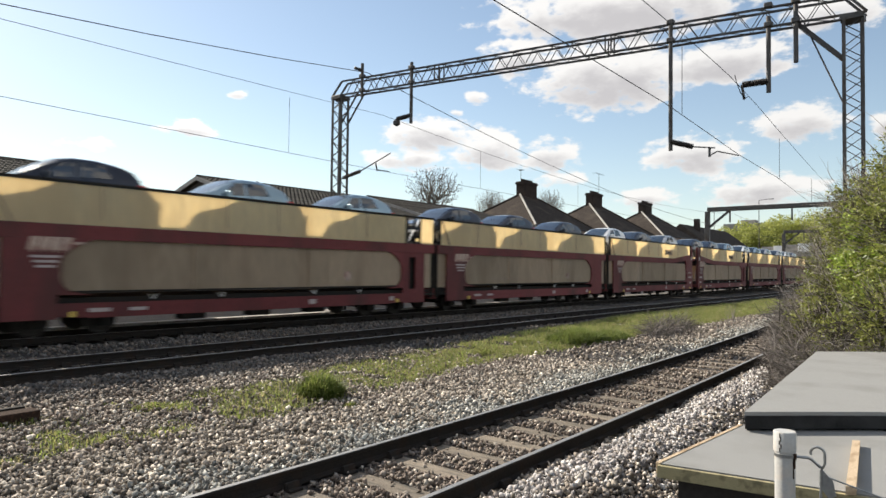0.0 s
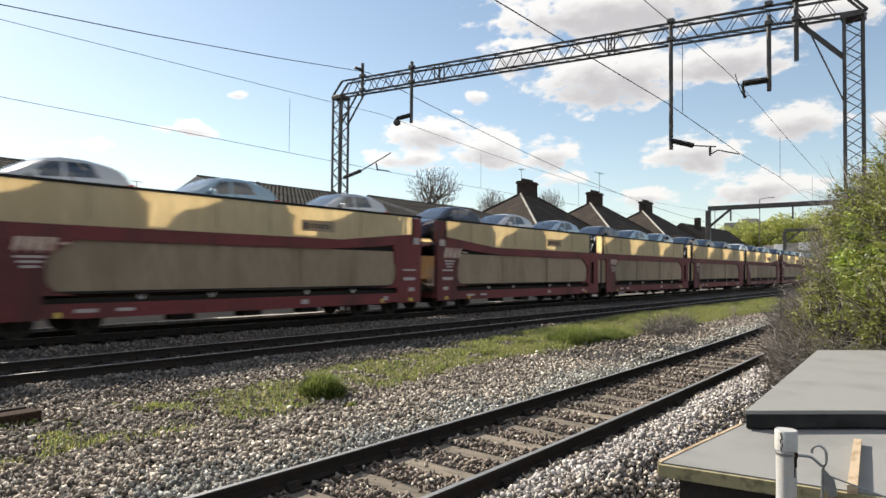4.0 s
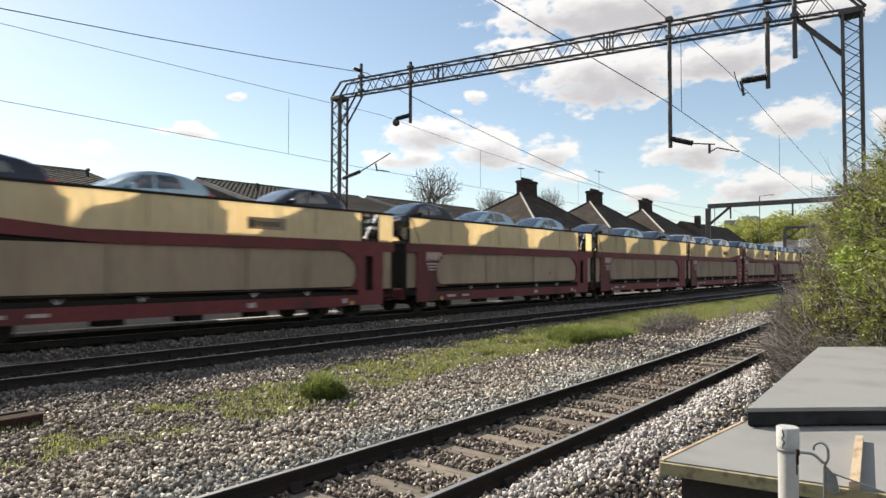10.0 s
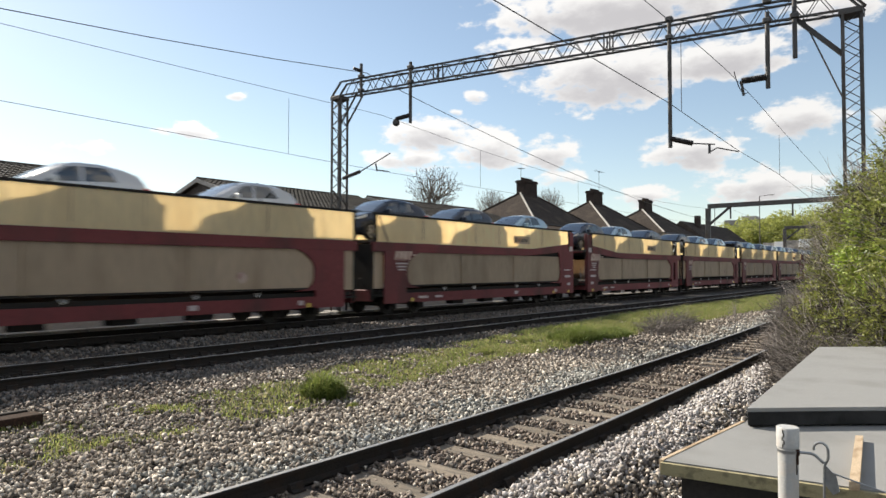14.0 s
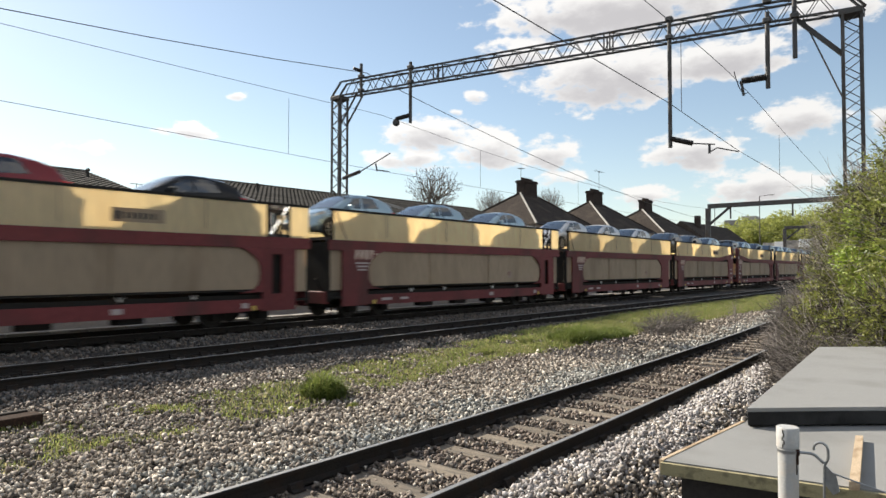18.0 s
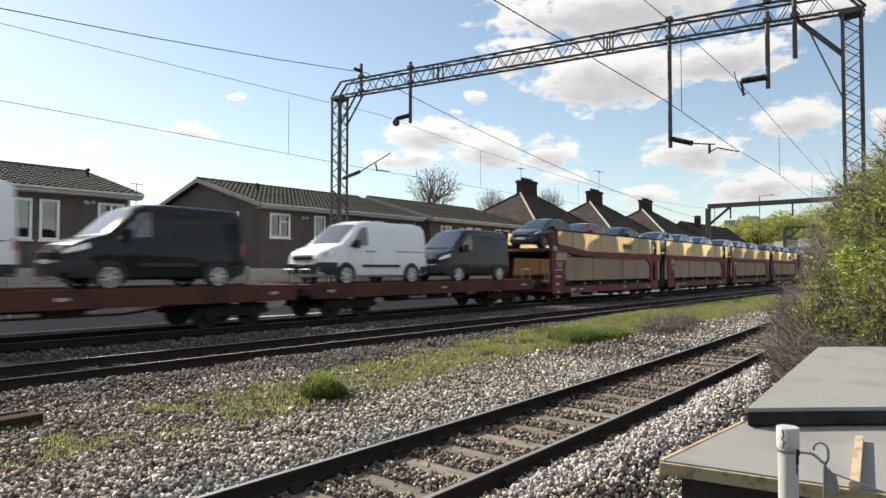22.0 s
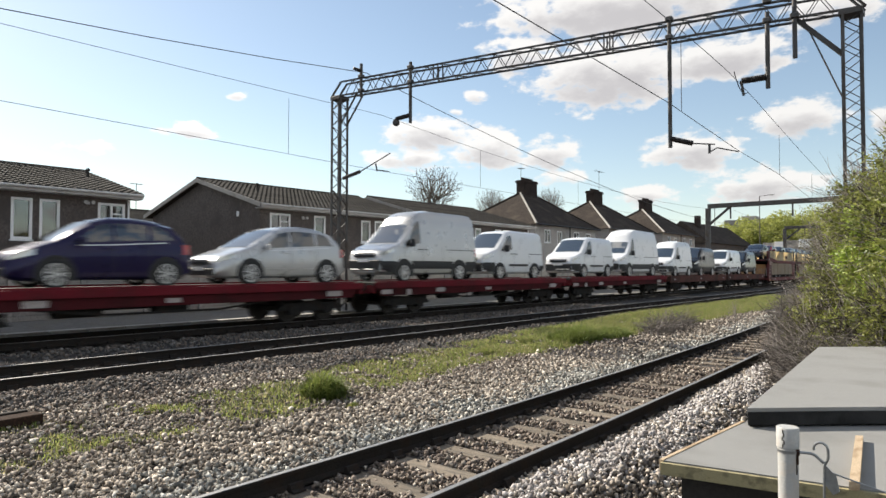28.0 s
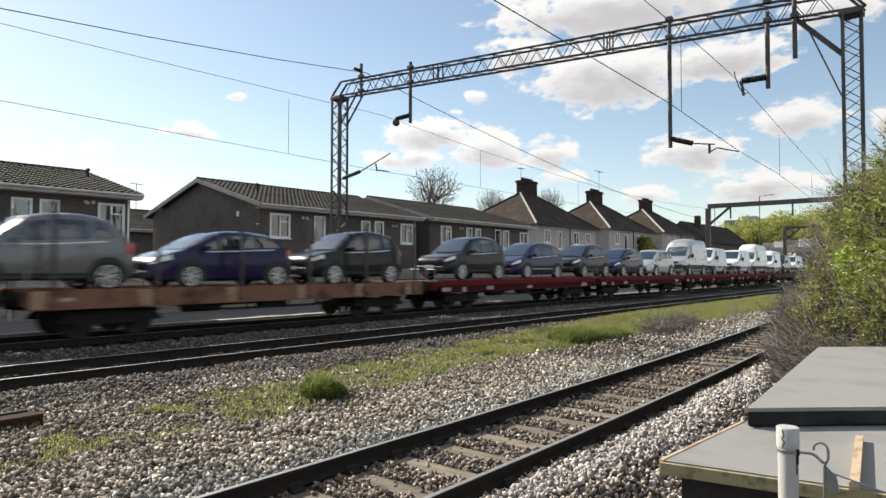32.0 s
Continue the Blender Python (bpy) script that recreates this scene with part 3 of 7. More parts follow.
# ---- overhead line ----
def lattice_mast(root, x, y, z0, z1, w, turn, pitch=0.62):
    """A four-legged lattice column."""
    c, s = math.cos(radians(turn)), math.sin(radians(turn))
    cor = [(x + (a * c - b * s) * w / 2, y + (a * s + b * c) * w / 2) for a, b in ((-1, -1), (1, -1), (1, 1), (-1, 1))]
    for px, py in cor:
        part("leg", Shape().beam((px, py, z0), (px, py, z1), 0.066), STEEL, root)
    for k in range(4):
        p, q = cor[k], cor[(k + 1) % 4]
        z, fl = z0 + 0.1, k % 2
        while z < z1 - 0.1:
            t = min(z + pitch / 2, z1)
            a, b = (p, q) if fl else (q, p)
            part("lacing_bar", Shape().beam((*a, z), (*b, t), 0.032, 0.018), STEEL, root)
            fl, z = 1 - fl, t
    part("cap", Shape().box(x, y, z1, w + 0.12, w + 0.12, 0.14, 0.02), STEEL, root)
    part("footing", Shape().box(x, y, z0 + 0.05, 0.9, 0.9, 0.6, 0.04), CONCRETE, root, "concrete mast footing")


GL, GR = Vector((16.66, 19.24, 0)), Vector((19.52, 2.50, 0))    # feet of the gantry
BEAM_LO, BEAM_HI = 8.33, 8.93


def build_gantry():
    root = thing("overhead_gantry", "dark lattice steel portal gantry spanning the tracks", "gantry")
    lattice_mast(root, GL.x, GL.y, -0.3, BEAM_LO, 0.42, 10)
    lattice_mast(root, GR.x, GR.y, -0.8, BEAM_LO, 0.41, 10)
    d = (GR - GL).normalized()
    s = Vector((d.y, -d.x, 0))
    a0, b0 = GL - d * 0.25, GR + d * 0.3
    n, w = 26, 0.18
    for sd in (-1, 1):
        for z, cut in ((BEAM_LO + 0.07, 0.0), (BEAM_HI, 0.45)):
            p, q = a0 + s * sd * w + d * cut, b0 + s * sd * w - d * cut
            part("chord", Shape().beam((p.x, p.y, z), (q.x, q.y, z), 0.056), STEEL, root)
        for e, k in ((a0, 1), (b0, -1)):
            p, q = e + s * sd * w, e + s * sd * w + d * 0.45 * k
            part("end_strut", Shape().beam((p.x, p.y, BEAM_LO + 0.07), (q.x, q.y, BEAM_HI), 0.06), STEEL, root)
        L = (b0 - a0).length
        for i in range(n):
            p, q = a0 + s * sd * w + d * (L * i / n), a0 + s * sd * w + d * (L * (i + 1) / n)
            m = (p + q) / 2
            if i not in (0, n - 1):
                part("lacing_bar", Shape().beam((p.x, p.y, BEAM_LO + 0.07), (m.x, m.y, BEAM_HI), 0.028, 0.018), STEEL, root)
                part("lacing_bar", Shape().beam((m.x, m.y, BEAM_HI), (q.x, q.y, BEAM_LO + 0.07), 0.028, 0.018), STEEL, root)
    for z in (BEAM_LO + 0.07, BEAM_HI):
        for i in range(1, n):
            p = a0 + d * ((b0 - a0).length * i / n)
            q = a0 + d * ((b0 - a0).length * (i + 1) / n)
            part("cross_bar", Shape().beam((p.x + s.x * w, p.y + s.y * w, z), (q.x - s.x * w, q.y - s.y * w, z), 0.022, 0.016), STEEL, root)
    for e, k in ((GL, 1), (GR, -1)):
        for sd in (-1, 1) if k == 1 else (0,):
            p = e + d * 0.20 * k + s * sd * 0.18
            q = e + d * (1.0 if k == 1 else 1.25) * k + s * sd * 0.18
            part("knee_brace", Shape().beam((p.x, p.y, BEAM_LO - 1.05), (q.x, q.y, BEAM_LO + 0.07), 0.05 if k == 1 else 0.11), STEEL, root)
    p, q = GR - d * 0.22, GR - d * 1.1
    part("stay", Shape().tube((p.x, p.y, BEAM_LO - 2.2), (q.x, q.y, BEAM_LO + 0.07), 0.022, 6), STEEL, root, "thin diagonal stay")
    for t in (0.27, 0.62):
        p = a0 + d * ((b0 - a0).length * t)
        for sd in (-1, 1):
            for e in (-0.09, 0.09):
                part("splice_bar", Shape().beam((p.x + s.x * sd * w + d.x * e, p.y + s.y * sd * w + d.y * e, BEAM_LO + 0.05), (p.x + s.x * sd * w + d.x * e, p.y + s.y * sd * w + d.y * e, BEAM_HI + 0.03), 0.035), STEEL, root, "upright bar at a beam joint")
    return d, s


GD, GS = build_gantry()


def on_beam(dist, z=0.0):
    """A point dist metres from the far mast along the gantry, on the face towards the viewer."""
    p = GL + GD * dist + Vector((GS.x, GS.y, 0)) * 0.36
    return Vector((p.x, p.y, z))


def insulator(sh, p, q, r=0.085, n=8):
    """Ribbed insulator from p to q."""
    p, q = Vector(p), Vector(q)
    n = 14
    d = (q - p).normalized()
    s = d.cross(Vector((0, 0, 1))).normalized()
    u = s.cross(d)
    v, m = [], 10
    for i in range(2 * n + 1):
        k = r * (0.72 if i % 2 == 0 else 1.0) * (0.5 if i in (0, 2 * n) else 1)
        e = p.lerp(q, i / (2 * n))
        v += [tuple(e + (s * math.cos(2 * math.pi * j / m) + u * math.sin(2 * math.pi * j / m)) * k) for j in range(m)]
    f = [(i * m + j, i * m + (j + 1) % m, (i + 1) * m + (j + 1) % m, (i + 1) * m + j) for i in range(2 * n) for j in range(m)]
    sh.add(v, f + [tuple(range(m - 1, -1, -1)), tuple(range(2 * n * m, (2 * n + 1) * m))])


def build_hangers():
    for dist, top, low in HANGERS:
        p = on_beam(dist)
        root = thing("drop_tube", "black steel drop tube hanging from the gantry", "wire support", "gantry drop tubes")
        part("tube", Shape().tube((p.x, p.y, top), (p.x, p.y, low), 0.06, 10), STEEL, root)
        part("clamp", Shape().box(p.x, p.y, BEAM_LO + 0.07, 0.2, 0.2, 0.12, 0.02).box(p.x, p.y, BEAM_HI, 0.2, 0.2, 0.12, 0.02), STEEL, root)


build_hangers()


# ---- houses ----
def window_part(root, x, y, z, w, h, face, bars=1, door=False, curtain=True):
    """A white framed window at its middle; face 'y' looks towards the viewer, 'x' along the line."""
    at = pose(x, y, z, 0, 0, 0 if face == "y" else -90)
    fr = 0.09
    win = part("door" if door else "window", Shape().box(0, -0.02, h / 2 - fr / 2, w, 0.09, fr).box(0, -0.02, -h / 2 + fr / 2, w, 0.09, fr)
               .box(-w / 2 + fr / 2, -0.02, 0, fr, 0.09, h - 2 * fr).box(w / 2 - fr / 2, -0.02, 0, fr, 0.09, h - 2 * fr), WHITE, root, "white plastic frame", at=at)
    n = bars + 1
    for i in range(n):
        cx, cw = -w / 2 + fr + (w - 2 * fr) * (i + 0.5) / n, (w - 2 * fr) / n
        if i:
            part("mullion", Shape().box(-w / 2 + fr + (w - 2 * fr) * i / n, -0.025, 0, 0.07, 0.09, h - 2 * fr), WHITE, win)
        part("pane", Shape().box(cx, 0.0, 0, cw, 0.012, h - 2 * fr), PANE, win, "reflecting glass")
        if bars and i == n - 1 and not door:
            part("transom", Shape().box(cx, -0.03, h * 0.17, cw, 0.085, 0.05), WHITE, win)
    part("sill", Shape().box(0, -0.06, -h / 2 - 0.03, w + 0.1, 0.16, 0.05, 0.01), WHITE, win)
    if curtain:
        for cx, cw in ((-w * 0.36, w * 0.2), (w * 0.37, w * 0.18)) if not door else ():
            part("curtain", Shape().box(cx, 0.10, 0, cw, 0.03, h - 0.12), CURTAIN, win, "pale drawn-back curtain")


def wall_with_holes(x0, x1, z0, z1, y, holes, depth=0.26):
    """A wall along x built in pieces round its openings (x, z, w, h)."""
    xs = sorted({x0, x1, *[h[0] - h[2] / 2 for h in holes], *[h[0] + h[2] / 2 for h in holes]})
    zs = sorted({z0, z1, *[h[1] - h[3] / 2 for h in holes], *[h[1] + h[3] / 2 for h in holes]})
    nx, nz = len(xs), len(zs)
    v = [(a, y + d, b) for d in (0, depth) for a in xs for b in zs]
    at = lambda i, j, k: k * nx * nz + i * nz + j

    def solid(i, j):
        if not (0 <= i < nx - 1 and 0 <= j < nz - 1):
            return False
        mx, mz = (xs[i] + xs[i + 1]) / 2, (zs[j] + zs[j + 1]) / 2
        return not any(abs(mx - h[0]) < h[2] / 2 and abs(mz - h[1]) < h[3] / 2 for h in holes)
    f = []
    for i in range(nx - 1):
        for j in range(nz - 1):
            if not solid(i, j):
                continue
            for k in (0, 1):
                f.append((at(i, j, k), at(i + 1, j, k), at(i + 1, j + 1, k), at(i, j + 1, k)))
            for di, dj, a, b in ((-1, 0, (i, j), (i, j + 1)), (1, 0, (i + 1, j), (i + 1, j + 1)), (0, -1, (i, j), (i + 1, j)), (0, 1, (i, j + 1), (i + 1, j + 1))):
                if not solid(i + di, j + dj):
                    f.append((at(*a, 0), at(*b, 0), at(*b, 1), at(*a, 1)))
    return Shape().add(v, f)


def pantile_roof(root, x0, x1, ye, ze, yr, zr, rows, step=0.24, loose=None):
    """One slope of interlocking tiles: each course is a rippled strip that laps the one below."""
    n = max(2, int((x1 - x0) / step))
    dy, dz = (yr - ye) / rows, (zr - ze) / rows
    prof = [(0.0, 0.0), (0.45, 0.0), (0.62, 0.035), (0.85, 0.045), (1.0, 0.0)]
    w = (x1 - x0) / n
    one = Shape()
    one.add([p for u, h in prof for p in ((u * w, -0.02, h + 0.055), (u * w, dy * 1.12, dz * 1.12 + h + 0.012), (u * w, -0.02, h + 0.02))],
            [q for i in range(4) for q in ((3 * i, 3 * i + 3, 3 * i + 4, 3 * i + 1), (3 * i + 2, 3 * i + 5, 3 * i + 3, 3 * i))])
    tile = one.mesh("roof_tile", TILE)
    rng = random.Random(4)
    for r in range(rows):
        sh = Shape()
        v, f = [], []
        cut = n if loose is None or r >= loose[1] else n - loose[0]
        for i in range(cut, n):
            part("roof_tile", tile, TILE, root, at=pose(x0 + w * i, ye + dy * r, ze + dz * r + rng.uniform(-0.003, 0.006), 0, rng.uniform(-0.5, 0.5), 0))
        for i in range(cut):
            for k, (u, h) in enumerate(prof[:-1]):
                x = x0 + (x1 - x0) * (i + u) / n
                v += [(x, ye + dy * r - 0.02, ze + dz * r + h + 0.055), (x, ye + dy * (r + 1.12), ze + dz * (r + 1.12) + h + 0.012), (x, ye + dy * r - 0.02, ze + dz * r + h + 0.02)]
        m = len(v) // 3
        for i in range(m - 1):
            f += [(3 * i, 3 * i + 3, 3 * i + 4, 3 * i + 1), (3 * i + 2, 3 * i + 5, 3 * i + 3, 3 * i)]
        sh.add(v, f)
        part("tile_course", sh, TILE, root)


def bungalow(name, label, x0, x1, ye, yb, z0, ze, zr, wins, verge_left, verge_right):
    """A single-storey house with its ridge along the line."""
    root = thing(name, label, "house", "bungalows")
    yr = (ye + yb) / 2
    w = ye + 0.45
    holes = [(x, z, ww, hh) for x, z, ww, hh, b, d in wins]
    part("wall", wall_with_holes(x0 + 0.25, x1 - 0.25, z0, ze + 0.05, w, holes), BRICK_DARK, root, "dark brick wall")
    part("wall", Shape().box((x0 + x1) / 2, yb - 0.6, (z0 + ze) / 2, x1 - x0 - 0.5, 0.26, ze - z0), BRICK_DARK, root)
    for x in (x0 + 0.38, x1 - 0.38):
        g = Shape()
        pts = [(w + 0.26, z0), (yb - 0.73, z0), (yb - 0.73, ze), (yr, zr - 0.12), (w + 0.26, ze + 0.05)]
        v = [(x - 0.13, a, b) for a, b in pts] + [(x + 0.13, a, b) for a, b in pts]
        g.add(v, [tuple(range(5)), tuple(range(9, 4, -1))] + [(i, 5 + i, 5 + (i + 1) % 5, (i + 1) % 5) for i in range(5)])
        part("gable", g, BRICK_DARK, root, "dark brick gable wall")
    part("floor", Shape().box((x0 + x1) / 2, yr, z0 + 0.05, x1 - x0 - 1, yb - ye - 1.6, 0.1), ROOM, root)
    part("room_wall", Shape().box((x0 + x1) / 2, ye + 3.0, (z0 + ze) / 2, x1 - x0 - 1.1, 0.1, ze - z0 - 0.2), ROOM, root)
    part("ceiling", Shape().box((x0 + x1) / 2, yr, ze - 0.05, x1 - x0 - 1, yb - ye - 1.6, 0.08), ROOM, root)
    roof = part("roof", Shape().add([(x0, ye, ze), (x1, ye, ze), (x1, yr, zr), (x0, yr, zr), (x1, yb, ze), (x0, yb, ze), (x0, ye + 0.1, ze - 0.12), (x1, ye + 0.1, ze - 0.12), (x1, yr, zr - 0.12), (x0, yr, zr - 0.12), (x1, yb, ze - 0.12), (x0, yb, ze - 0.12)],
                [(0, 1, 2, 3), (3, 2, 4, 5), (7, 6, 9, 8), (8, 9, 11, 10), (0, 3, 9, 6), (3, 5, 11, 9), (1, 7, 8, 2), (2, 8, 10, 4), (0, 6, 7, 1), (5, 4, 10, 11)]), TILE, root, "brown interlocking tile roof")
    pantile_roof(roof, x0, x1, ye, ze, yr, zr, 16, loose=(27, 11) if x1 < 12 else None)
    part("ridge_tile", Shape().tube((x0, yr, zr + 0.02), (x1, yr, zr + 0.02), 0.11, 8), TILE, roof, "half-round ridge tiles")
    part("fascia", Shape().box((x0 + x1) / 2, ye - 0.035, ze - 0.06, x1 - x0, 0.04, 0.18), FASCIA, root, "pale painted fascia board")
    part("gutter", Shape().tube((x0, ye - 0.11, ze - 0.03), (x1, ye - 0.11, ze - 0.03), 0.048, 8), FASCIA, root, "pale plastic gutter")
    part("soffit", Shape().box((x0 + x1) / 2, ye + 0.22, ze - 0.16, x1 - x0, 0.46, 0.03), FASCIA, root)
    for x, on in ((x0 - 0.02, verge_left), (x1 + 0.02, verge_right)):
        if on:
            for ya in (ye, yb):
                part("bargeboard", Shape().beam((x, ya, ze - 0.05), (x, yr, zr - 0.05), 0.05, 0.19), BARGE, root, "plain grey bargeboard")
    for x, z, ww, hh, b, d in wins:
        window_part(root, x, w + 0.06, z, ww, hh, "y", b, d)
    part("downpipe", Shape().tube((x1 - 0.34, w - 0.06, ze - 0.15), (x1 - 0.34, w - 0.06, z0), 0.04, 8), WHITE if verge_right else FASCIA, root, "white plastic downpipe")
    return root


GARDEN = 1.45
bungalow("bungalow", "dark brick bungalow with a tiled gable roof", 0.5, 11.2, 24.0, 34.2, GARDEN, 4.39, 5.72,
         ((7.40, 3.33, 0.63, 1.40, 0, False), (8.24, 3.33, 0.63, 1.40, 0, False), (10.28, 3.46, 0.96, 1.18, 1, False), (5.2, 3.3, 1.0, 1.2, 1, False)), True, True)
BW = ((17.68, 3.62, 1.12, 1.12, 1, False), (19.96, 3.25, 0.70, 1.9, 0, True), (22.98, 3.58, 0.66, 1.15, 0, False), (23.95, 3.40, 0.68, 1.55, 0, True), (26.08, 3.60, 1.02, 1.12, 1, False))
bungalow("bungalow", "long dark brick bungalow with a tiled gable roof and white windows", 16.35, 27.0, 24.0, 34.8, GARDEN, 4.50, 6.03, BW, True, False)
BW2 = ((29.5, 3.70, 1.0, 1.05, 1, False), (31.75, 3.68, 0.62, 1.1, 0, False), (32.66, 3.68, 0.62, 1.1, 0, False), (34.86, 3.62, 0.72, 1.27, 0, False), (35.78, 3.62, 0.72, 1.27, 0, False), (37.95, 3.80, 1.0, 0.8, 1, False))
bungalow("bungalow", "far end of the bungalow row with white framed windows", 27.75, 38.75, 24.0, 34.8, GARDEN, 4.58, 6.12, BW2, True, True)
bungalow("bungalow", "low bungalow behind the gap between the front ones", 8.0, 26.0, 42.0, 50.0, GARDEN, 4.2, 5.75, (), True, True)


def semi(x0, x1, yf, d, z0, ze, zr, wins):
    """A pair of houses under one hipped roof with a broad central chimney."""
    root = thing("semi_detached_house", "pebbledashed pair of houses with a dark hipped roof", "house", "hipped houses")
    yb, o = yf + 2 * d, 0.35
    holes = [(x, z, w, h) for x, z, w, h in wins]
    part("wall", wall_with_holes(x0 + o, x1 - o, z0, ze, yf + o, holes), RENDER_PALE, root, "grey pebbledash wall")
    for x in (x0 + o + 0.13, x1 - o - 0.13):
        part("wall", Shape().box(x, (yf + yb) / 2 + 0.13, (z0 + ze) / 2, 0.26, yb - yf - 2 * o - 0.26, ze - z0), RENDER_PALE, root)
    part("wall", Shape().box((x0 + x1) / 2, yb - o, (z0 + ze) / 2, x1 - x0 - 2 * o - 0.6, 0.2, ze - z0), RENDER_PALE, root)
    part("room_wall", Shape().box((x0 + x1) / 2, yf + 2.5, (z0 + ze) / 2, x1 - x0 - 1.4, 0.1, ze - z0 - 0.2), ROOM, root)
    ra, rb = (x0 + d, yf + d, zr), (x1 - d, yf + d, zr)
    cs = [(x0, yf, ze), (x1, yf, ze), (x1, yb, ze), (x0, yb, ze)]
    part("roof", Shape().add(cs + [ra, rb], [(0, 1, 5, 4), (1, 2, 5), (2, 3, 4, 5), (3, 0, 4), (3, 2, 1, 0)]), SLATE, root, "dark hipped tile roof")
    for c, r in ((cs[0], ra), (cs[1], rb), (cs[3], ra), (cs[2], rb)):
        part("hip_tile", Shape().tube((c[0], c[1], c[2] + 0.03), (r[0], r[1], r[2] + 0.03), 0.10, 7), CONCRETE if c in (cs[0],) else SLATE, root, "mortared hip tiles")
    part("ridge_tile", Shape().tube(ra, rb, 0.13, 7), SLATE, root)
    part("gutter", Shape().tube((x0, yf - 0.08, ze - 0.02), (x1, yf - 0.08, ze - 0.02), 0.07, 7), BLACK_TRIM, root, "black gutter")
    part("downpipe", Shape().tube(((x0 + x1) / 2 + 0.4, yf + o - 0.06, ze), ((x0 + x1) / 2 + 0.4, yf + o - 0.06, z0), 0.05, 7), BLACK_TRIM, root, "black downpipe")
    cx, cy = (ra[0] + rb[0]) / 2, yf + d
    st = part("chimney", Shape().box(cx, cy, zr + 0.02, 2.3, 0.95, 2.3).box(cx, cy, zr + 1.12, 2.5, 1.15, 0.16).box(cx, cy, zr + 1.25, 2.35, 1.0, 0.12), CHIMNEY, root, "broad sooty brick chimney stack")
    for k in range(6):
        part("chimney_pot", Shape().lathe((cx - 0.85 + k * 0.34, cy, zr + 1.27), "z", ((0, 0.13), (0.05, 0.14), (0.26, 0.11), (0.30, 0.13)), 10), CHIMNEY, st, "clay chimney pot")
    for x, z, w, h in wins:
        window_part(root, x, yf + o + 0.06, z, w, h, "y", 1 if w > 0.9 else 0)
    return root


for i, xa in enumerate((48.65, 63.3, 78.3)):
    zs = (5.64, 5.95, 6.15)[i]
    semi(xa, xa + 12.2, 30.0, 4.9, 0.4, zs, zs + 3.5, ((xa + 2.4, zs - 1.0, 1.1, 1.2), (xa + 4.6, zs - 1.3, 0.9, 1.7), (xa + 7.9, zs - 1.0, 1.1, 1.2), (xa + 10.3, zs - 1.0, 1.0, 1.1)))


# ---- road vehicles ----
def curve_of(points):
    xs, zs = [p[0] for p in points], [p[1] for p in points]
    return lambda x: float(np.interp(x, xs, zs))


def wheel_part(root, x, y, r, side, rim_mat):
    at = pose(x, y, r)
    w = part("wheel", Shape().lathe((0, 0, 0), "y", ((-0.10, r * 0.76), (-0.105, r * 0.9), (-0.08, r), (0.08, r), (0.105, r * 0.9), (0.10, r * 0.76)), 22, False), TYRE, root, "black tyre", True, at)
    f = side * 0.085
    sh = Shape().lathe((0, 0, 0), "y", ((f - side * 0.02, r * 0.78), (f + side * 0.012, r * 0.78), (f + side * 0.012, r * 0.69), (f - side * 0.02, r * 0.67)), 22, False)
    for k in range(7):
        for e in (-0.16, 0.16):
            a = 2 * math.pi * k / 7
            sh.beam((math.cos(a) * r * 0.12, f, math.sin(a) * r * 0.12), (math.cos(a + e) * r * 0.74, f, math.sin(a + e) * r * 0.74), 0.03, 0.026)
    sh.lathe((0, f, 0), "y", ((-0.012, r * 0.16), (0.012, r * 0.16)), 12)
    part("rim", sh, rim_mat, w, "spoked alloy wheel")
    part("brake_drum", Shape().lathe((0, 0, 0), "y", ((-0.05, r * 0.6), (0.03, r * 0.6)) if side > 0 else ((-0.03, r * 0.6), (0.05, r * 0.6)), 16), TYRE, w, "dark brake disc")


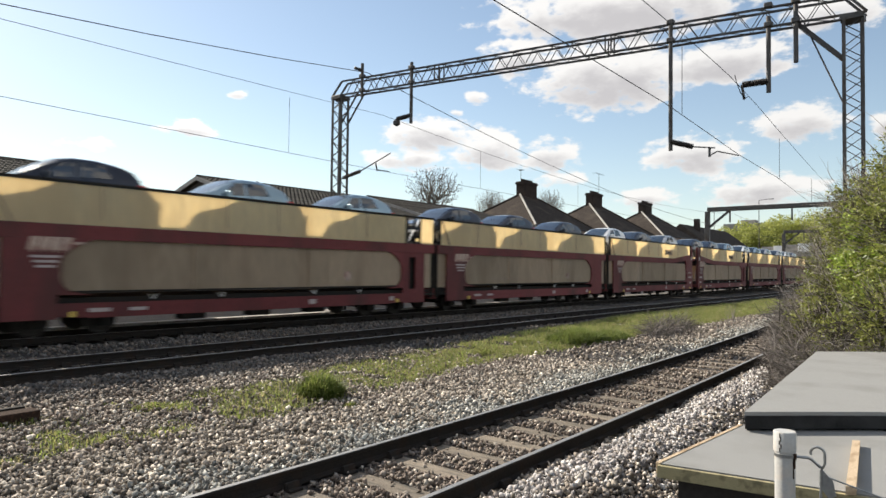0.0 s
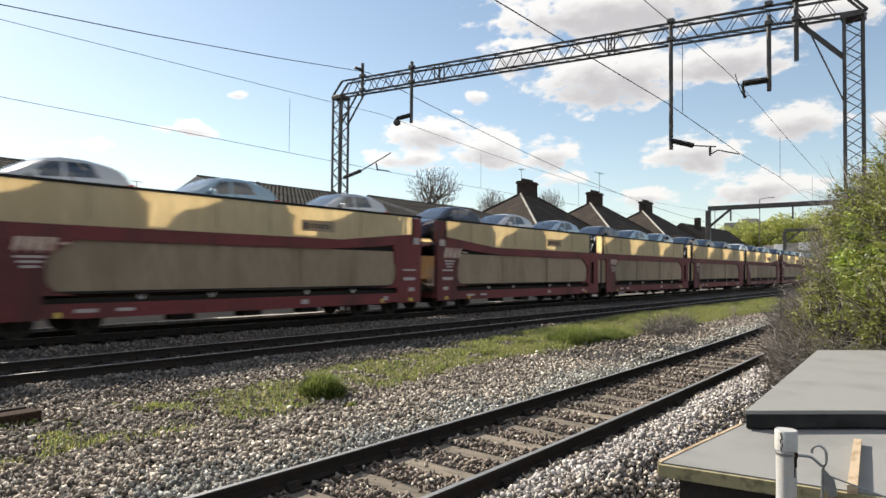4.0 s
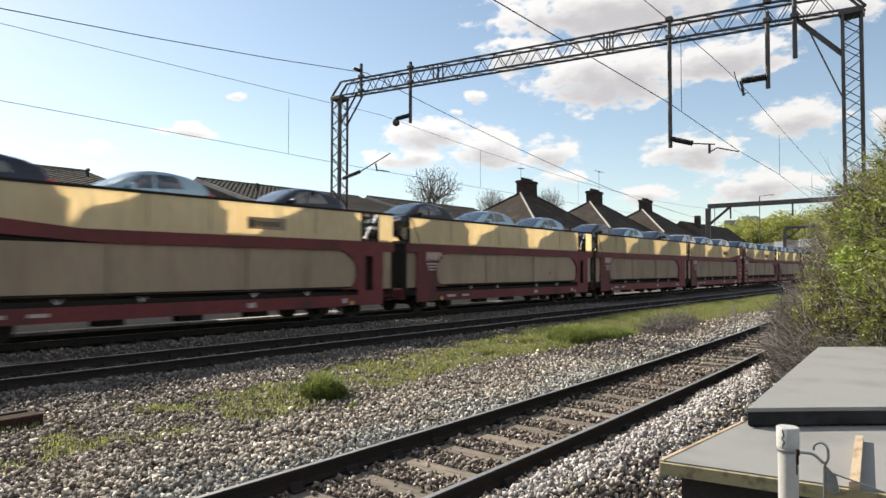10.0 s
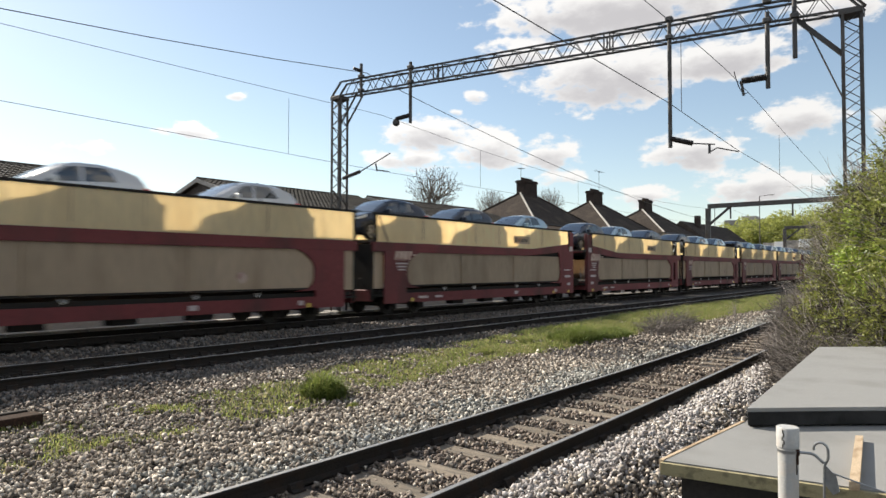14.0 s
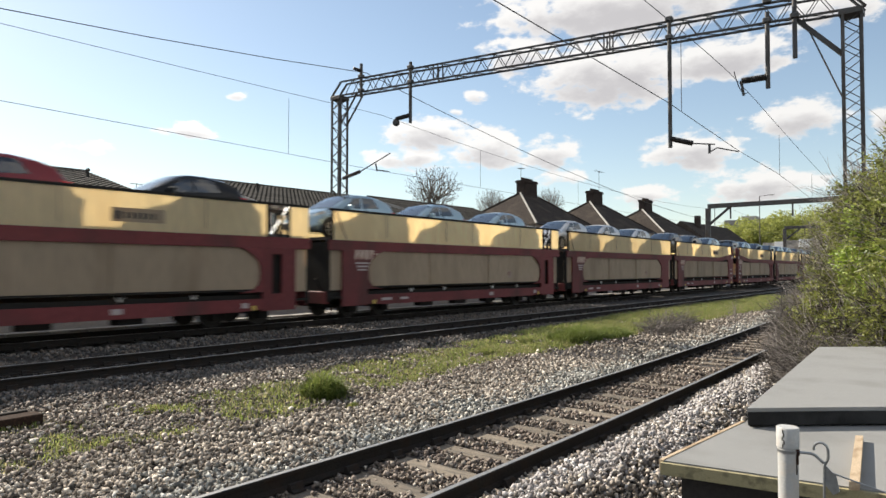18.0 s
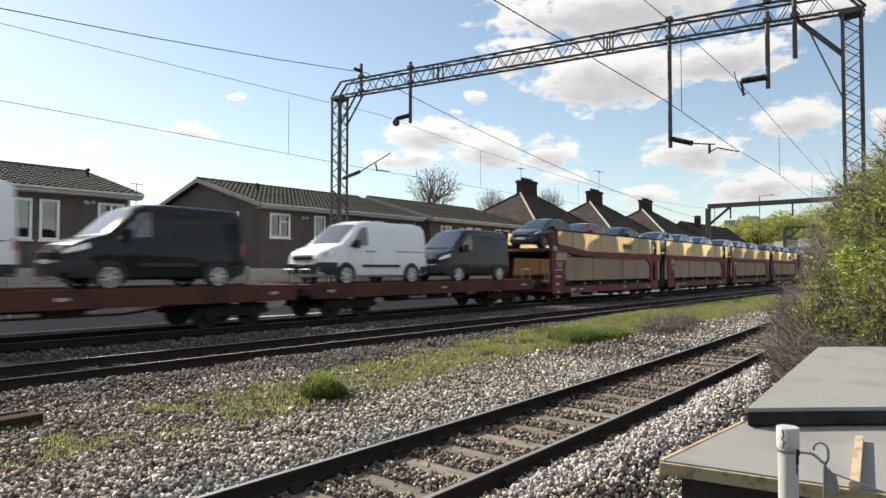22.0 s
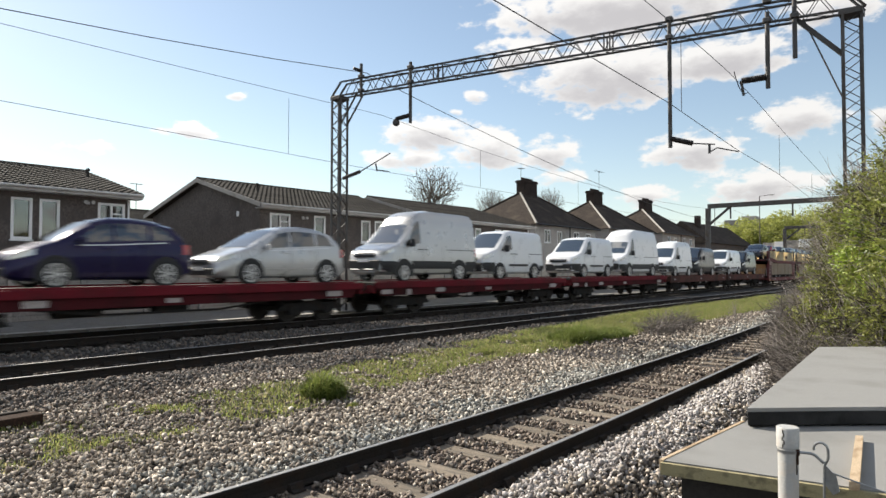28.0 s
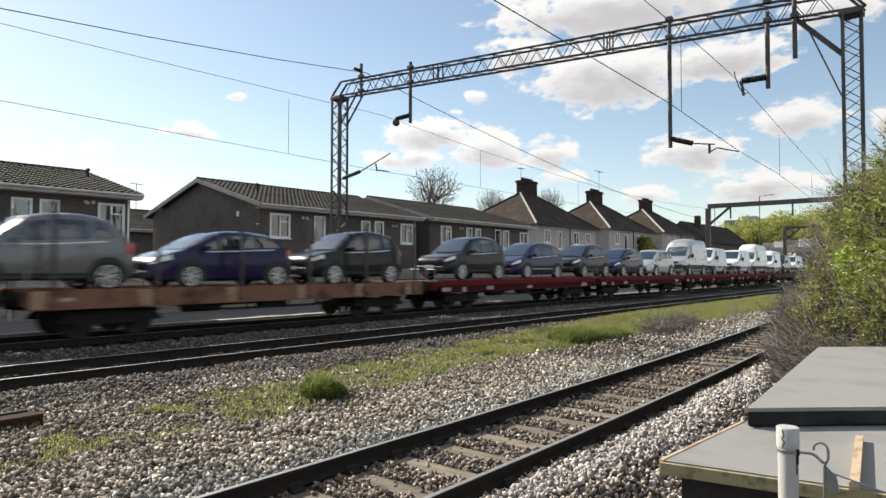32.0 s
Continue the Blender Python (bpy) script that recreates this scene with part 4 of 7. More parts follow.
def vehicle(name, label, category, paint, spec, group=""):
    """A car or van, nose towards -x, its wheels on z = 0, x = 0 midway between the axles."""
    L, W, wb, fo, wr = spec["L"], spec["W"], spec["wb"], spec["fo"], spec["wheel"]
    root = thing(name, label, category, group)
    top, belt = curve_of(spec["top"]), curve_of(spec["belt"])
    x_of = lambda x: x - fo - wb / 2
    lo = spec.get("lo", 0.24)
    tumble = spec.get("tumble", 0.30)

    def half(x):
        a, b = min(1, x / 0.55), min(1, (L - x) / 0.35)
        if spec["van"]:
            return W / 2 * (0.80 + 0.20 * math.sin(a * math.pi / 2)) * (0.975 + 0.025 * math.sin(min(1, (L - x) / 0.12) * math.pi / 2))
        return W / 2 * (0.78 + 0.22 * math.sin(a * math.pi / 2)) * (0.90 + 0.10 * math.sin(b * math.pi / 2))

    def ring(x):
        w, zt, zb = half(x), top(x), min(belt(x), top(x) - 0.01)
        g = max(0.0, zt - zb)
        wr_ = w * 0.955 - tumble * g * 0.55 - min(g, 0.10) * 0.3
        zl = lo + 0.10 * max(0, 1 - x / 0.3) + 0.12 * max(0, 1 - (L - x) / 0.25)
        zm = min(0.62, zb * 0.65)
        return [(0, zl), (w * 0.86, zl), (w * 0.965, zl + 0.07), (w, zm), (w * 0.985, zb * 0.55 + zm * 0.45), (w * 0.955, zb), (w * 0.955 * 0.4 + wr_ * 0.6 + 0.012, zb + g * 0.58), (wr_ + 0.0, zb + g * 0.86), (wr_ * 0.86, zb + g * 0.97), (wr_ * 0.45, zt + 0.012 * min(1, g * 3)), (0, zt + 0.02 * min(1, g * 3))]

    xs = sorted({*np.linspace(0, L, 34).tolist(), *[p[0] for p in spec["top"]], 0.03, 0.1, L - 0.03, L - 0.1})
    rings = [ring(x) for x in xs]
    k = len(rings[0])
    v, f = [], []
    for x, r in zip(xs, rings):
        v += [(x_of(x), -y, z) for y, z in r] + [(x_of(x), y, z) for y, z in reversed(r[1:-1])]
    m = 2 * k - 2
    for i in range(len(xs) - 1):
        f += [(i * m + j, i * m + (j + 1) % m, (i + 1) * m + (j + 1) % m, (i + 1) * m + j) for j in range(m)]
    f += [tuple(range(m)), tuple(range(len(xs) * m - 1, (len(xs) - 1) * m - 1, -1))]
    part("body", Shape().add(v, f), paint, root, spec["body"], True)

    def on_side(x, u, side, out=0.006):
        r = ring(x)
        a, b = (r[5], r[6]) if u < 0.55 else (r[6], r[7])
        t = u / 0.55 if u < 0.55 else (u - 0.55) / 0.45
        return (x_of(x), side * (a[0] + (b[0] - a[0]) * t + out), a[1] + (b[1] - a[1]) * t)

    def on_low(x, z, side, out=0.008):
        r = ring(x)
        y = float(np.interp(z, [p[1] for p in r[1:6]], [p[0] for p in r[1:6]]))
        return (x_of(x), side * (y + out), z)

    def patch(fn, cols, rows):
        vv = [fn(a, b) for a in cols for b in rows]
        n = len(rows)
        s = Shape()
        return s.add(vv, [(i * n + j, i * n + j + 1, (i + 1) * n + j + 1, (i + 1) * n + j) for i in range(len(cols) - 1) for j in range(n - 1)])

    for side in (-1, 1):
        for x0, x1, s0, s1 in spec["windows"]:
            def fn(a, b, side=side, x0=x0, x1=x1, s0=s0, s1=s1):
                x = (x0 + s0 * b) * (1 - a) + (x1 - s1 * b) * a
                return on_side(x, 0.10 + 0.78 * b, side)
            part("side_window", patch(fn, np.linspace(0, 1, 7), np.linspace(0, 1, 6)), CAR_GLASS, root, "tinted side window")
    for nm, (x0, x1), gm in (("windscreen", spec["screen"], SCREEN), ("rear_window", spec["rear"], CAR_GLASS)):
        if x1 <= x0:
            continue

        def fs(a, b, x0=x0, x1=x1):
            x = x0 + (x1 - x0) * a
            r = ring(x)
            y = r[8][0] * 0.97 * b
            z = float(np.interp(abs(y), [r[10][0], r[9][0], r[8][0]], [r[10][1], r[9][1], r[8][1]]))
            return (x_of(x) + (-0.006 if nm == "windscreen" else 0.006), y, z + 0.008)
        part(nm, patch(fs, np.linspace(0, 1, 9), np.linspace(-1, 1, 9)), gm, root, "raked glass")
    # dark cabin behind the glass
    cx0, cx1 = spec["cabin"]
    cz = min(top((cx0 + cx1) / 2), spec.get("cabin_top", 9)) - 0.16
    for sx in (cx0 + 0.42, cx0 + 1.35):
        if sx < cx1 - 0.2:
            for sy in (-0.38, 0.38):
                part("seat", Shape().box(x_of(sx), sy, 0.62, 0.5, 0.5, 0.35, 0.06).box(x_of(sx + 0.28), sy, 0.98, 0.16, 0.48, 0.7, 0.05), BLACK_TRIM, root, "dark seat")
    for ax, side in ((fo, -1), (fo, 1), (fo + wb, -1), (fo + wb, 1)):
        w = half(ax)
        arch = Shape()
        rr_ = 1.42 if spec.get("clad") == 2 else 1.27
        n = 18
        vv, ff = [], []
        for i in range(n + 1):
            t = math.pi * (-0.12 + 1.24 * i / n)
            for rr, yy in ((wr * rr_ + 0.02, w - 0.02), (wr * rr_, w + 0.014), (wr * 1.02, w + 0.006), (0.02, w + 0.004)):
                vv.append((x_of(ax) + rr * math.cos(t), side * yy, wr + rr * math.sin(t)))
        for i in range(n):
            ff += [(i * 4 + j, i * 4 + j + 1, (i + 1) * 4 + j + 1, (i + 1) * 4 + j) for j in range(3)]
        part("wheel_arch", arch.add(vv, ff), BLACK_TRIM, root, "dark wheel arch")
        wheel_part(root, x_of(ax), side * (w - 0.075), wr, side, ALLOY)
    # nose: grille, lamps, bumper, plate
    zg = spec["nose"]
    def front(y, z):
        r0 = [(xx, ring(xx)) for xx in (0.0, 0.03, 0.1, 0.2, 0.32, 0.45, 0.6)]
        for xx, r in r0:
            if top(xx) >= z and half(xx) * 0.98 >= abs(y):
                return (x_of(xx) - 0.02, y, z)
        return (x_of(0.6), y, z)
    part("grille", Shape().box(x_of(0.0) - 0.005, 0, zg, 0.05, W * 0.52, 0.16, 0.01), BLACK_TRIM, root, "dark grille")
    part("chrome_bar", Shape().box(x_of(0.0) - 0.03, 0, zg + 0.03, 0.02, W * 0.48, 0.025), ALLOY, root, "bright grille bar")
    part("bumper", Shape().box(x_of(0.02), 0, zg - (0.36 if spec["van"] else 0.28), 0.12, W * 0.78, 0.38 if spec["van"] else 0.22, 0.04), spec["trim"], root, "front bumper")
    part("number_plate", Shape().box(x_of(-0.05), 0, zg - 0.2, 0.015, 0.52, 0.11), WHITE, root, "pale blank plate")
    for side in (-1, 1):
        def lamp(a, b, side=side):
            x = 0.06 + 0.52 * a
            z = zg - 0.02 + 0.14 * a + (0.11 + 0.03 * a) * b
            z = min(z, top(x) - 0.02)
            return on_low(x, z, side, 0.012)
        part("headlamp", patch(lamp, np.linspace(0, 1, 6), np.linspace(0, 1, 3)), LAMP_CLEAR, root, "clear headlamp")
        z0, z1 = spec["tail"]
        tw = 0.10 if spec["van"] else 0.26
        part("tail_lamp", patch(lambda a, b, side=side: on_low(L - tw + (tw - 0.02) * a, min(z0 + (z1 - z0) * b, belt(L - 0.3)), side, 0.01), np.linspace(0, 1, 4), np.linspace(0, 1, 5)), LAMP_RED, root, "red tail lamp")
        mx = spec["screen"][0] + 0.55
        mp = on_side(mx, 0.05, side, 0.0)
        part("mirror", Shape().box(mp[0], mp[1] + side * 0.14, mp[2] + spec.get("mir", 0.08) / 2 + 0.02, 0.12, 0.22, spec.get("mir", 0.08) + 0.09, 0.03), spec["trim"] if spec["van"] else paint, root, "door mirror")
        part("sill", patch(lambda a, b, side=side: on_low(fo + wr * 1.25 + (wb - wr * 2.5) * a, lo + 0.03 + 0.15 * b, side), np.linspace(0, 1, 6), np.linspace(0, 1, 3)), BLACK_TRIM if spec.get("clad") == 1 else paint, root, "lower sill")
        if not spec["van"] and name != "hatchback":
            part("waist_trim", patch(lambda a, b, side=side: on_low(spec["windows"][0][0] + 0.1 + (spec["windows"][-1][1] - spec["windows"][0][0] - 0.3) * a, belt(spec["windows"][0][0] + 0.1 + (spec["windows"][-1][1] - spec["windows"][0][0] - 0.3) * a) - 0.028 + 0.024 * b, side, 0.010), np.linspace(0, 1, 12), (0, 1)), ALLOY, root, "bright waist trim")
            # silver strip modelled in place of the highlight along the roof edge
            part("roof_rail", patch(lambda a, b, side=side: (lambda q: (x_of(1.95 + (L - 2.75) * a), side * (q[0] + 0.012 - 0.03 * b), q[1] + 0.012 + 0.02 * b))(ring(1.95 + (L - 2.75) * a)[8]), np.linspace(0, 1, 12), (0, 1)), ALLOY, root, "bright strip for the highlight on the roof edge")
            if spec.get("strip"):
                part("side_strip", patch(lambda a, b, side=side: on_low(fo + wr * 1.35 + (wb - wr * 2.7) * a, 0.46 + 0.045 * b, side, 0.014), np.linspace(0, 1, 8), (0, 1)), ALLOY, root, "bright lower side strip")
        for dx in spec["handles"]:
            p = on_low(dx, belt(dx) - 0.10, side, 0.02)
            part("door_handle", Shape().box(p[0], p[1], p[2], 0.20, 0.035, 0.035, 0.01), BLACK_TRIM if spec["van"] else paint, root, "door handle")
        for dx in spec["gaps"]:
            part("door_gap", patch(lambda a, b, side=side, dx=dx: on_low(dx - 0.006 + 0.012 * a, 0.36 + (belt(dx) - 0.38) * b, side, 0.003), (0, 1), np.linspace(0, 1, 6)), BLACK_TRIM, root, "door shut line")
        if spec["van"]:
            m0, m1, mz, mh = (fo + wr * 1.2, fo + wb - wr * 1.2, 0.48, 0.30) if spec.get("clad") else (fo + 0.72, fo + wb - 0.62, 0.60, 0.10)
            part("side_moulding", patch(lambda a, b, side=side: on_low(m0 + (m1 - m0) * a, mz + mh * b, side, 0.018), np.linspace(0, 1, 8), np.linspace(0, 1, 4)), BLACK_TRIM, root, "black side moulding")
            part("door_rail", patch(lambda a, b, side=side: on_low(3.55 + (L - 3.75) * a, belt(4.0) - 0.10 + 0.03 * b, side, 0.006), np.linspace(0, 1, 6), (0, 1)), BLACK_TRIM, root, "sliding door rail")
            rc = fo + wb + wr * 1.2 if spec.get("clad") else L - 0.42
            part("corner_bumper", patch(lambda a, b, side=side: on_low(rc + (L - 0.01 - rc) * a, 0.36 + (0.42 if spec.get("clad") else 0.28) * b, side, 0.018), np.linspace(0, 1, 8), np.linspace(0, 1, 4)), BLACK_TRIM, root, "black bumper corner")
            part("nose_bumper", patch(lambda a, b, side=side: on_low(0.012 + (fo - wr * 1.15) * a, 0.34 + 0.42 * b, side, 0.018), np.linspace(0, 1, 10), np.linspace(0, 1, 4)), BLACK_TRIM, root, "black bumper")
    return root


SUV = dict(L=4.50, W=1.84, wb=2.66, fo=1.01, wheel=0.365, lo=0.27, van=False, clad=True, trim=BLACK_TRIM, body="painted body shell", nose=0.78,
           top=((0, 0.55), (0.04, 0.84), (0.16, 0.95), (0.6, 1.04), (1.12, 1.12), (1.55, 1.41), (1.95, 1.61), (2.35, 1.68), (2.9, 1.70), (3.5, 1.67), (3.95, 1.60), (4.2, 1.38), (4.42, 1.12), (4.50, 0.9), (4.52, 0.5)),
           belt=((0, 0.60), (0.6, 0.98), (1.12, 1.07), (2.5, 1.11), (3.6, 1.17), (4.3, 1.22), (4.52, 0.9)),
           screen=(1.16, 1.93), rear=(3.99, 4.36), windows=((1.42, 2.36, 0.62, 0.0), (2.44, 3.26, 0.0, 0.03), (3.34, 3.98, 0.02, 0.28)), cabin=(1.3, 3.9), tail=(0.92, 1.2), handles=(2.2, 3.1), gaps=(1.42, 2.4, 3.3))
MPV = dict(SUV, strip=True, L=4.77, W=1.88, wb=2.85, fo=1.09, wheel=0.345, lo=0.20, clad=False, nose=0.68, body="painted body shell",
           top=((0, 0.45), (0.04, 0.70), (0.2, 0.84), (0.7, 0.98), (1.05, 1.07), (1.5, 1.30), (2.0, 1.52), (2.45, 1.63), (3.0, 1.65), (3.7, 1.60), (4.2, 1.50), (4.45, 1.28), (4.68, 1.0), (4.75, 0.8), (4.77, 0.42)),
           belt=((0, 0.5), (0.7, 0.93), (1.05, 1.0), (2.5, 1.05), (3.8, 1.12), (4.5, 1.15), (4.77, 0.8)),
           screen=(1.08, 2.08), rear=(4.22, 4.6), windows=((1.5, 2.5, 0.65, 0.0), (2.58, 3.5, 0.0, 0.03), (3.58, 4.25, 0.02, 0.28)), cabin=(1.35, 4.2), tail=(0.85, 1.12), handles=(2.35, 3.35), gaps=(1.45, 2.54, 3.54))
COMPACT = dict(MPV, strip=False, L=4.38, W=1.83, wb=2.65, fo=1.01, nose=0.68,
               top=((0, 0.45), (0.04, 0.70), (0.2, 0.85), (0.65, 0.99), (0.98, 1.08), (1.4, 1.32), (1.85, 1.53), (2.25, 1.62), (2.8, 1.63), (3.4, 1.58), (3.85, 1.49), (4.1, 1.25), (4.3, 0.98), (4.36, 0.78), (4.38, 0.42)),
               belt=((0, 0.5), (0.65, 0.94), (0.98, 1.02), (2.3, 1.06), (3.5, 1.13), (4.15, 1.16), (4.38, 0.8)),
               screen=(1.0, 1.92), rear=(3.88, 4.22), windows=((1.38, 2.3, 0.6, 0.0), (2.38, 3.2, 0.0, 0.03), (3.28, 3.88, 0.02, 0.26)), cabin=(1.25, 3.85), tail=(0.85, 1.12), handles=(2.15, 3.05), gaps=(1.33, 2.34, 3.24))
HATCH = dict(COMPACT, L=3.97, W=1.72, wb=2.49, fo=0.80, wheel=0.30,
             top=((0, 0.42), (0.04, 0.66), (0.2, 0.80), (0.7, 0.94), (1.0, 1.0), (1.45, 1.24), (1.85, 1.42), (2.2, 1.48), (2.7, 1.48), (3.2, 1.42), (3.6, 1.30), (3.8, 1.08), (3.92, 0.85), (3.97, 0.42)),
             belt=((0, 0.45), (0.7, 0.88), (1.0, 0.94), (2.2, 0.99), (3.2, 1.06), (3.75, 1.05), (3.97, 0.75)),
             screen=(1.02, 1.86), rear=(3.3, 3.72), windows=((1.4, 2.2, 0.5, 0.0), (2.28, 3.05, 0.0, 0.22)), cabin=(1.2, 3.3), tail=(0.8, 1.04), handles=(2.0, 2.8), gaps=(1.3, 2.24))
VAN = dict(L=4.97, W=1.98, wb=2.93, fo=1.06, wheel=0.335, lo=0.26, van=True, trim=BLACK_TRIM, body="painted panel-van body", nose=0.92, tumble=0.16, mir=0.2, cabin_top=1.7,
           top=((0, 0.5), (0.03, 0.92), (0.15, 1.08), (0.5, 1.19), (0.92, 1.29), (1.35, 1.60), (1.72, 1.86), (2.05, 1.95), (2.6, 1.98), (4.4, 1.97), (4.84, 1.955), (4.94, 1.89), (4.96, 1.2), (4.97, 0.5)),
           belt=((0, 0.7), (0.5, 1.08), (0.92, 1.17), (2.0, 1.2), (4.9, 1.2), (4.97, 1.1)),
           screen=(0.95, 1.70), rear=(0, 0), windows=((1.22, 2.12, 0.60, 0.0),), cabin=(1.2, 2.3), tail=(0.95, 1.5), handles=(2.05, 2.35), gaps=(1.2, 2.22, 3.55, 4.9))
HIGH_VAN = dict(VAN, top=((0, 0.5), (0.03, 0.92), (0.15, 1.08), (0.5, 1.19), (0.92, 1.29), (1.35, 1.60), (1.70, 1.88), (1.95, 2.12), (2.3, 2.28), (2.9, 2.34), (4.4, 2.33), (4.83, 2.31), (4.94, 2.22), (4.96, 1.2), (4.97, 0.5)))
BIG_VAN = dict(VAN, clad=2, L=5.98, W=2.06, wb=3.75, fo=1.05, wheel=0.35, nose=0.98, cabin_top=1.9,
               top=((0, 0.55), (0.03, 1.0), (0.15, 1.16), (0.5, 1.30), (0.85, 1.42), (1.25, 1.78), (1.62, 2.14), (1.85, 2.42), (2.2, 2.62), (2.8, 2.70), (5.4, 2.68), (5.84, 2.66), (5.95, 2.58), (5.97, 1.3), (5.98, 0.5)),
               belt=((0, 0.75), (0.5, 1.18), (0.85, 1.28), (2.0, 1.32), (5.9, 1.32), (5.98, 1.2)),
               screen=(0.88, 1.60), windows=((1.12, 2.02, 0.58, 0.0),), tail=(1.0, 1.6), handles=(1.95, 2.3), gaps=(1.1, 2.12, 3.5, 5.9))
MID_VAN = dict(BIG_VAN, L=5.53, wb=3.30, top=((0, 0.55), (0.03, 1.0), (0.15, 1.16), (0.5, 1.30), (0.85, 1.42), (1.25, 1.78), (1.62, 2.14), (1.85, 2.34), (2.2, 2.48), (2.8, 2.53), (5.0, 2.52), (5.39, 2.50), (5.50, 2.42), (5.52, 1.3), (5.53, 0.5)),
               gaps=(1.1, 2.12, 3.3, 5.45))


def raised(spec, k, base=0.9):
    """The same body with its upper part taller by the factor k."""
    lift = lambda pts: tuple((x, z if z < base else base + (z - base) * k) for x, z in pts)
    return dict(spec, top=lift(spec["top"]), belt=tuple((x, z if z < base else base + (z - base) * (1 + (k - 1) * 0.8)) for x, z in spec["belt"]))


def stretched(spec, d, **more):
    """The same body with its tail moved back by d."""
    slide = lambda pts: tuple((x + d if x > 3.0 else x, z) for x, z in pts)
    return dict(spec, L=spec["L"] + d, top=slide(spec["top"]), belt=slide(spec["belt"]), gaps=tuple(x + d if x > 4.0 else x for x in spec["gaps"]), rear=tuple(x + d if x > 3 else x for x in spec["rear"]),
                windows=tuple((a, b + d if b > 3.6 else b, e, f) for a, b, e, f in spec["windows"]), **more)


SUV, MPV, TALL_COMPACT = stretched(raised(SUV, 1.22), -0.14), raised(MPV, 1.20), raised(COMPACT, 1.18)
LONG_COMPACT = stretched(COMPACT, 0.14, wb=2.78, fo=1.12)
HATCH = raised(HATCH, 1.13, 0.8)
VAN, HIGH_VAN = stretched(raised(VAN, 1.26), -0.13), stretched(raised(HIGH_VAN, 1.17), -0.13)
LONG_VAN = stretched(VAN, 0.36, wb=3.26)
BIG_VAN, MID_VAN = raised(BIG_VAN, 1.45, 2.05), raised(MID_VAN, 1.5, 2.05)


# ---- the train ----
CARRY = []        # (thing, place along the train, height, across, turn), keyed in motions()


def wheelset(root, x, r=0.37):
    ws = part("wheelset", Shape().tube((0, -0.8, 0), (0, 0.8, 0), 0.07, 10), WHEEL, root, "steel axle with two wheels", at=pose(x, 0, r))
    for s in (-1, 1):
        part("wheel", Shape().lathe((0, s * 0.7525, 0), "y", ((-0.065, r - 0.01), (0.065, r - 0.01), (0.07, r * 0.86), (0.03, r * 0.8), (0.03, r * 0.3), (0.07, r * 0.25), (0.07, 0.05)) if s > 0 else ((0.065, r - 0.01), (-0.065, r - 0.01), (-0.07, r * 0.86), (-0.03, r * 0.8), (-0.03, r * 0.3), (-0.07, r * 0.25), (-0.07, 0.05)), 24), WHEEL, ws, "worn steel wheel")
        part("spoke_mark", Shape().box(0, s * 0.80, r * 0.52, 0.05, 0.012, r * 0.3), UNDER, ws)
    return ws


def axle_box(root, x, r=0.37):
    for s in (-1, 1):
        part("axle_box", Shape().box(x, s * 1.0, r, 0.34, 0.22, 0.3, 0.03).box(x, s * 1.0, r + 0.24, 0.9, 0.12, 0.08, 0.02), UNDER, root, "axle box under a leaf spring")


def buffers(root, x, side, z=0.98):
    for y in (-0.87, 0.87):
        part("buffer", Shape().tube((x, y, z), (x + side * 0.30, y, z), 0.09, 12).lathe((x + side * 0.30, y, z), "x", ((0, 0.22), (side * 0.03, 0.21)), 16), UNDER, root, "round buffer")


def logo(root, x, y, z, face, big=1.0):
    """A faded emblem: slanted blocks of the size of its letters, with bars of small print below."""
    for i, w in enumerate((0.17, 0.20, 0.20, 0.17)):
        x0, w, h = x + 0.05 + (0, 0.21, 0.44, 0.67)[i] * big, w * big, 0.30 * big
        part("emblem_block", Shape().slab([(x0, z), (x0 + w, z), (x0 + w + h * 0.25, z + h), (x0 + h * 0.25, z + h)], y, y + face * 0.006).slab([(x0 + w * 0.4, z - 0.05), (x0 + w * 0.62, z - 0.05), (x0 + w * 0.62, z), (x0 + w * 0.4, z)], y, y + face * 0.006), EMBLEM, root, "faded cream emblem paint")
    part("emblem_bar", Shape().box(x + 1.12 * big, y + face * 0.003, z + 0.17 * big, 0.26 * big, 0.006, 0.06), EMBLEM, root, "faded cream emblem paint")
    for k in range(3):
        part("print_bar", Shape().box(x + 0.42, y + face * 0.003, z - 0.14 - k * 0.11, 0.62 - 0.12 * k, 0.006, 0.055), MARK, root, "bar of small faded lettering")


UL = 14.7        # length of a carrier unit


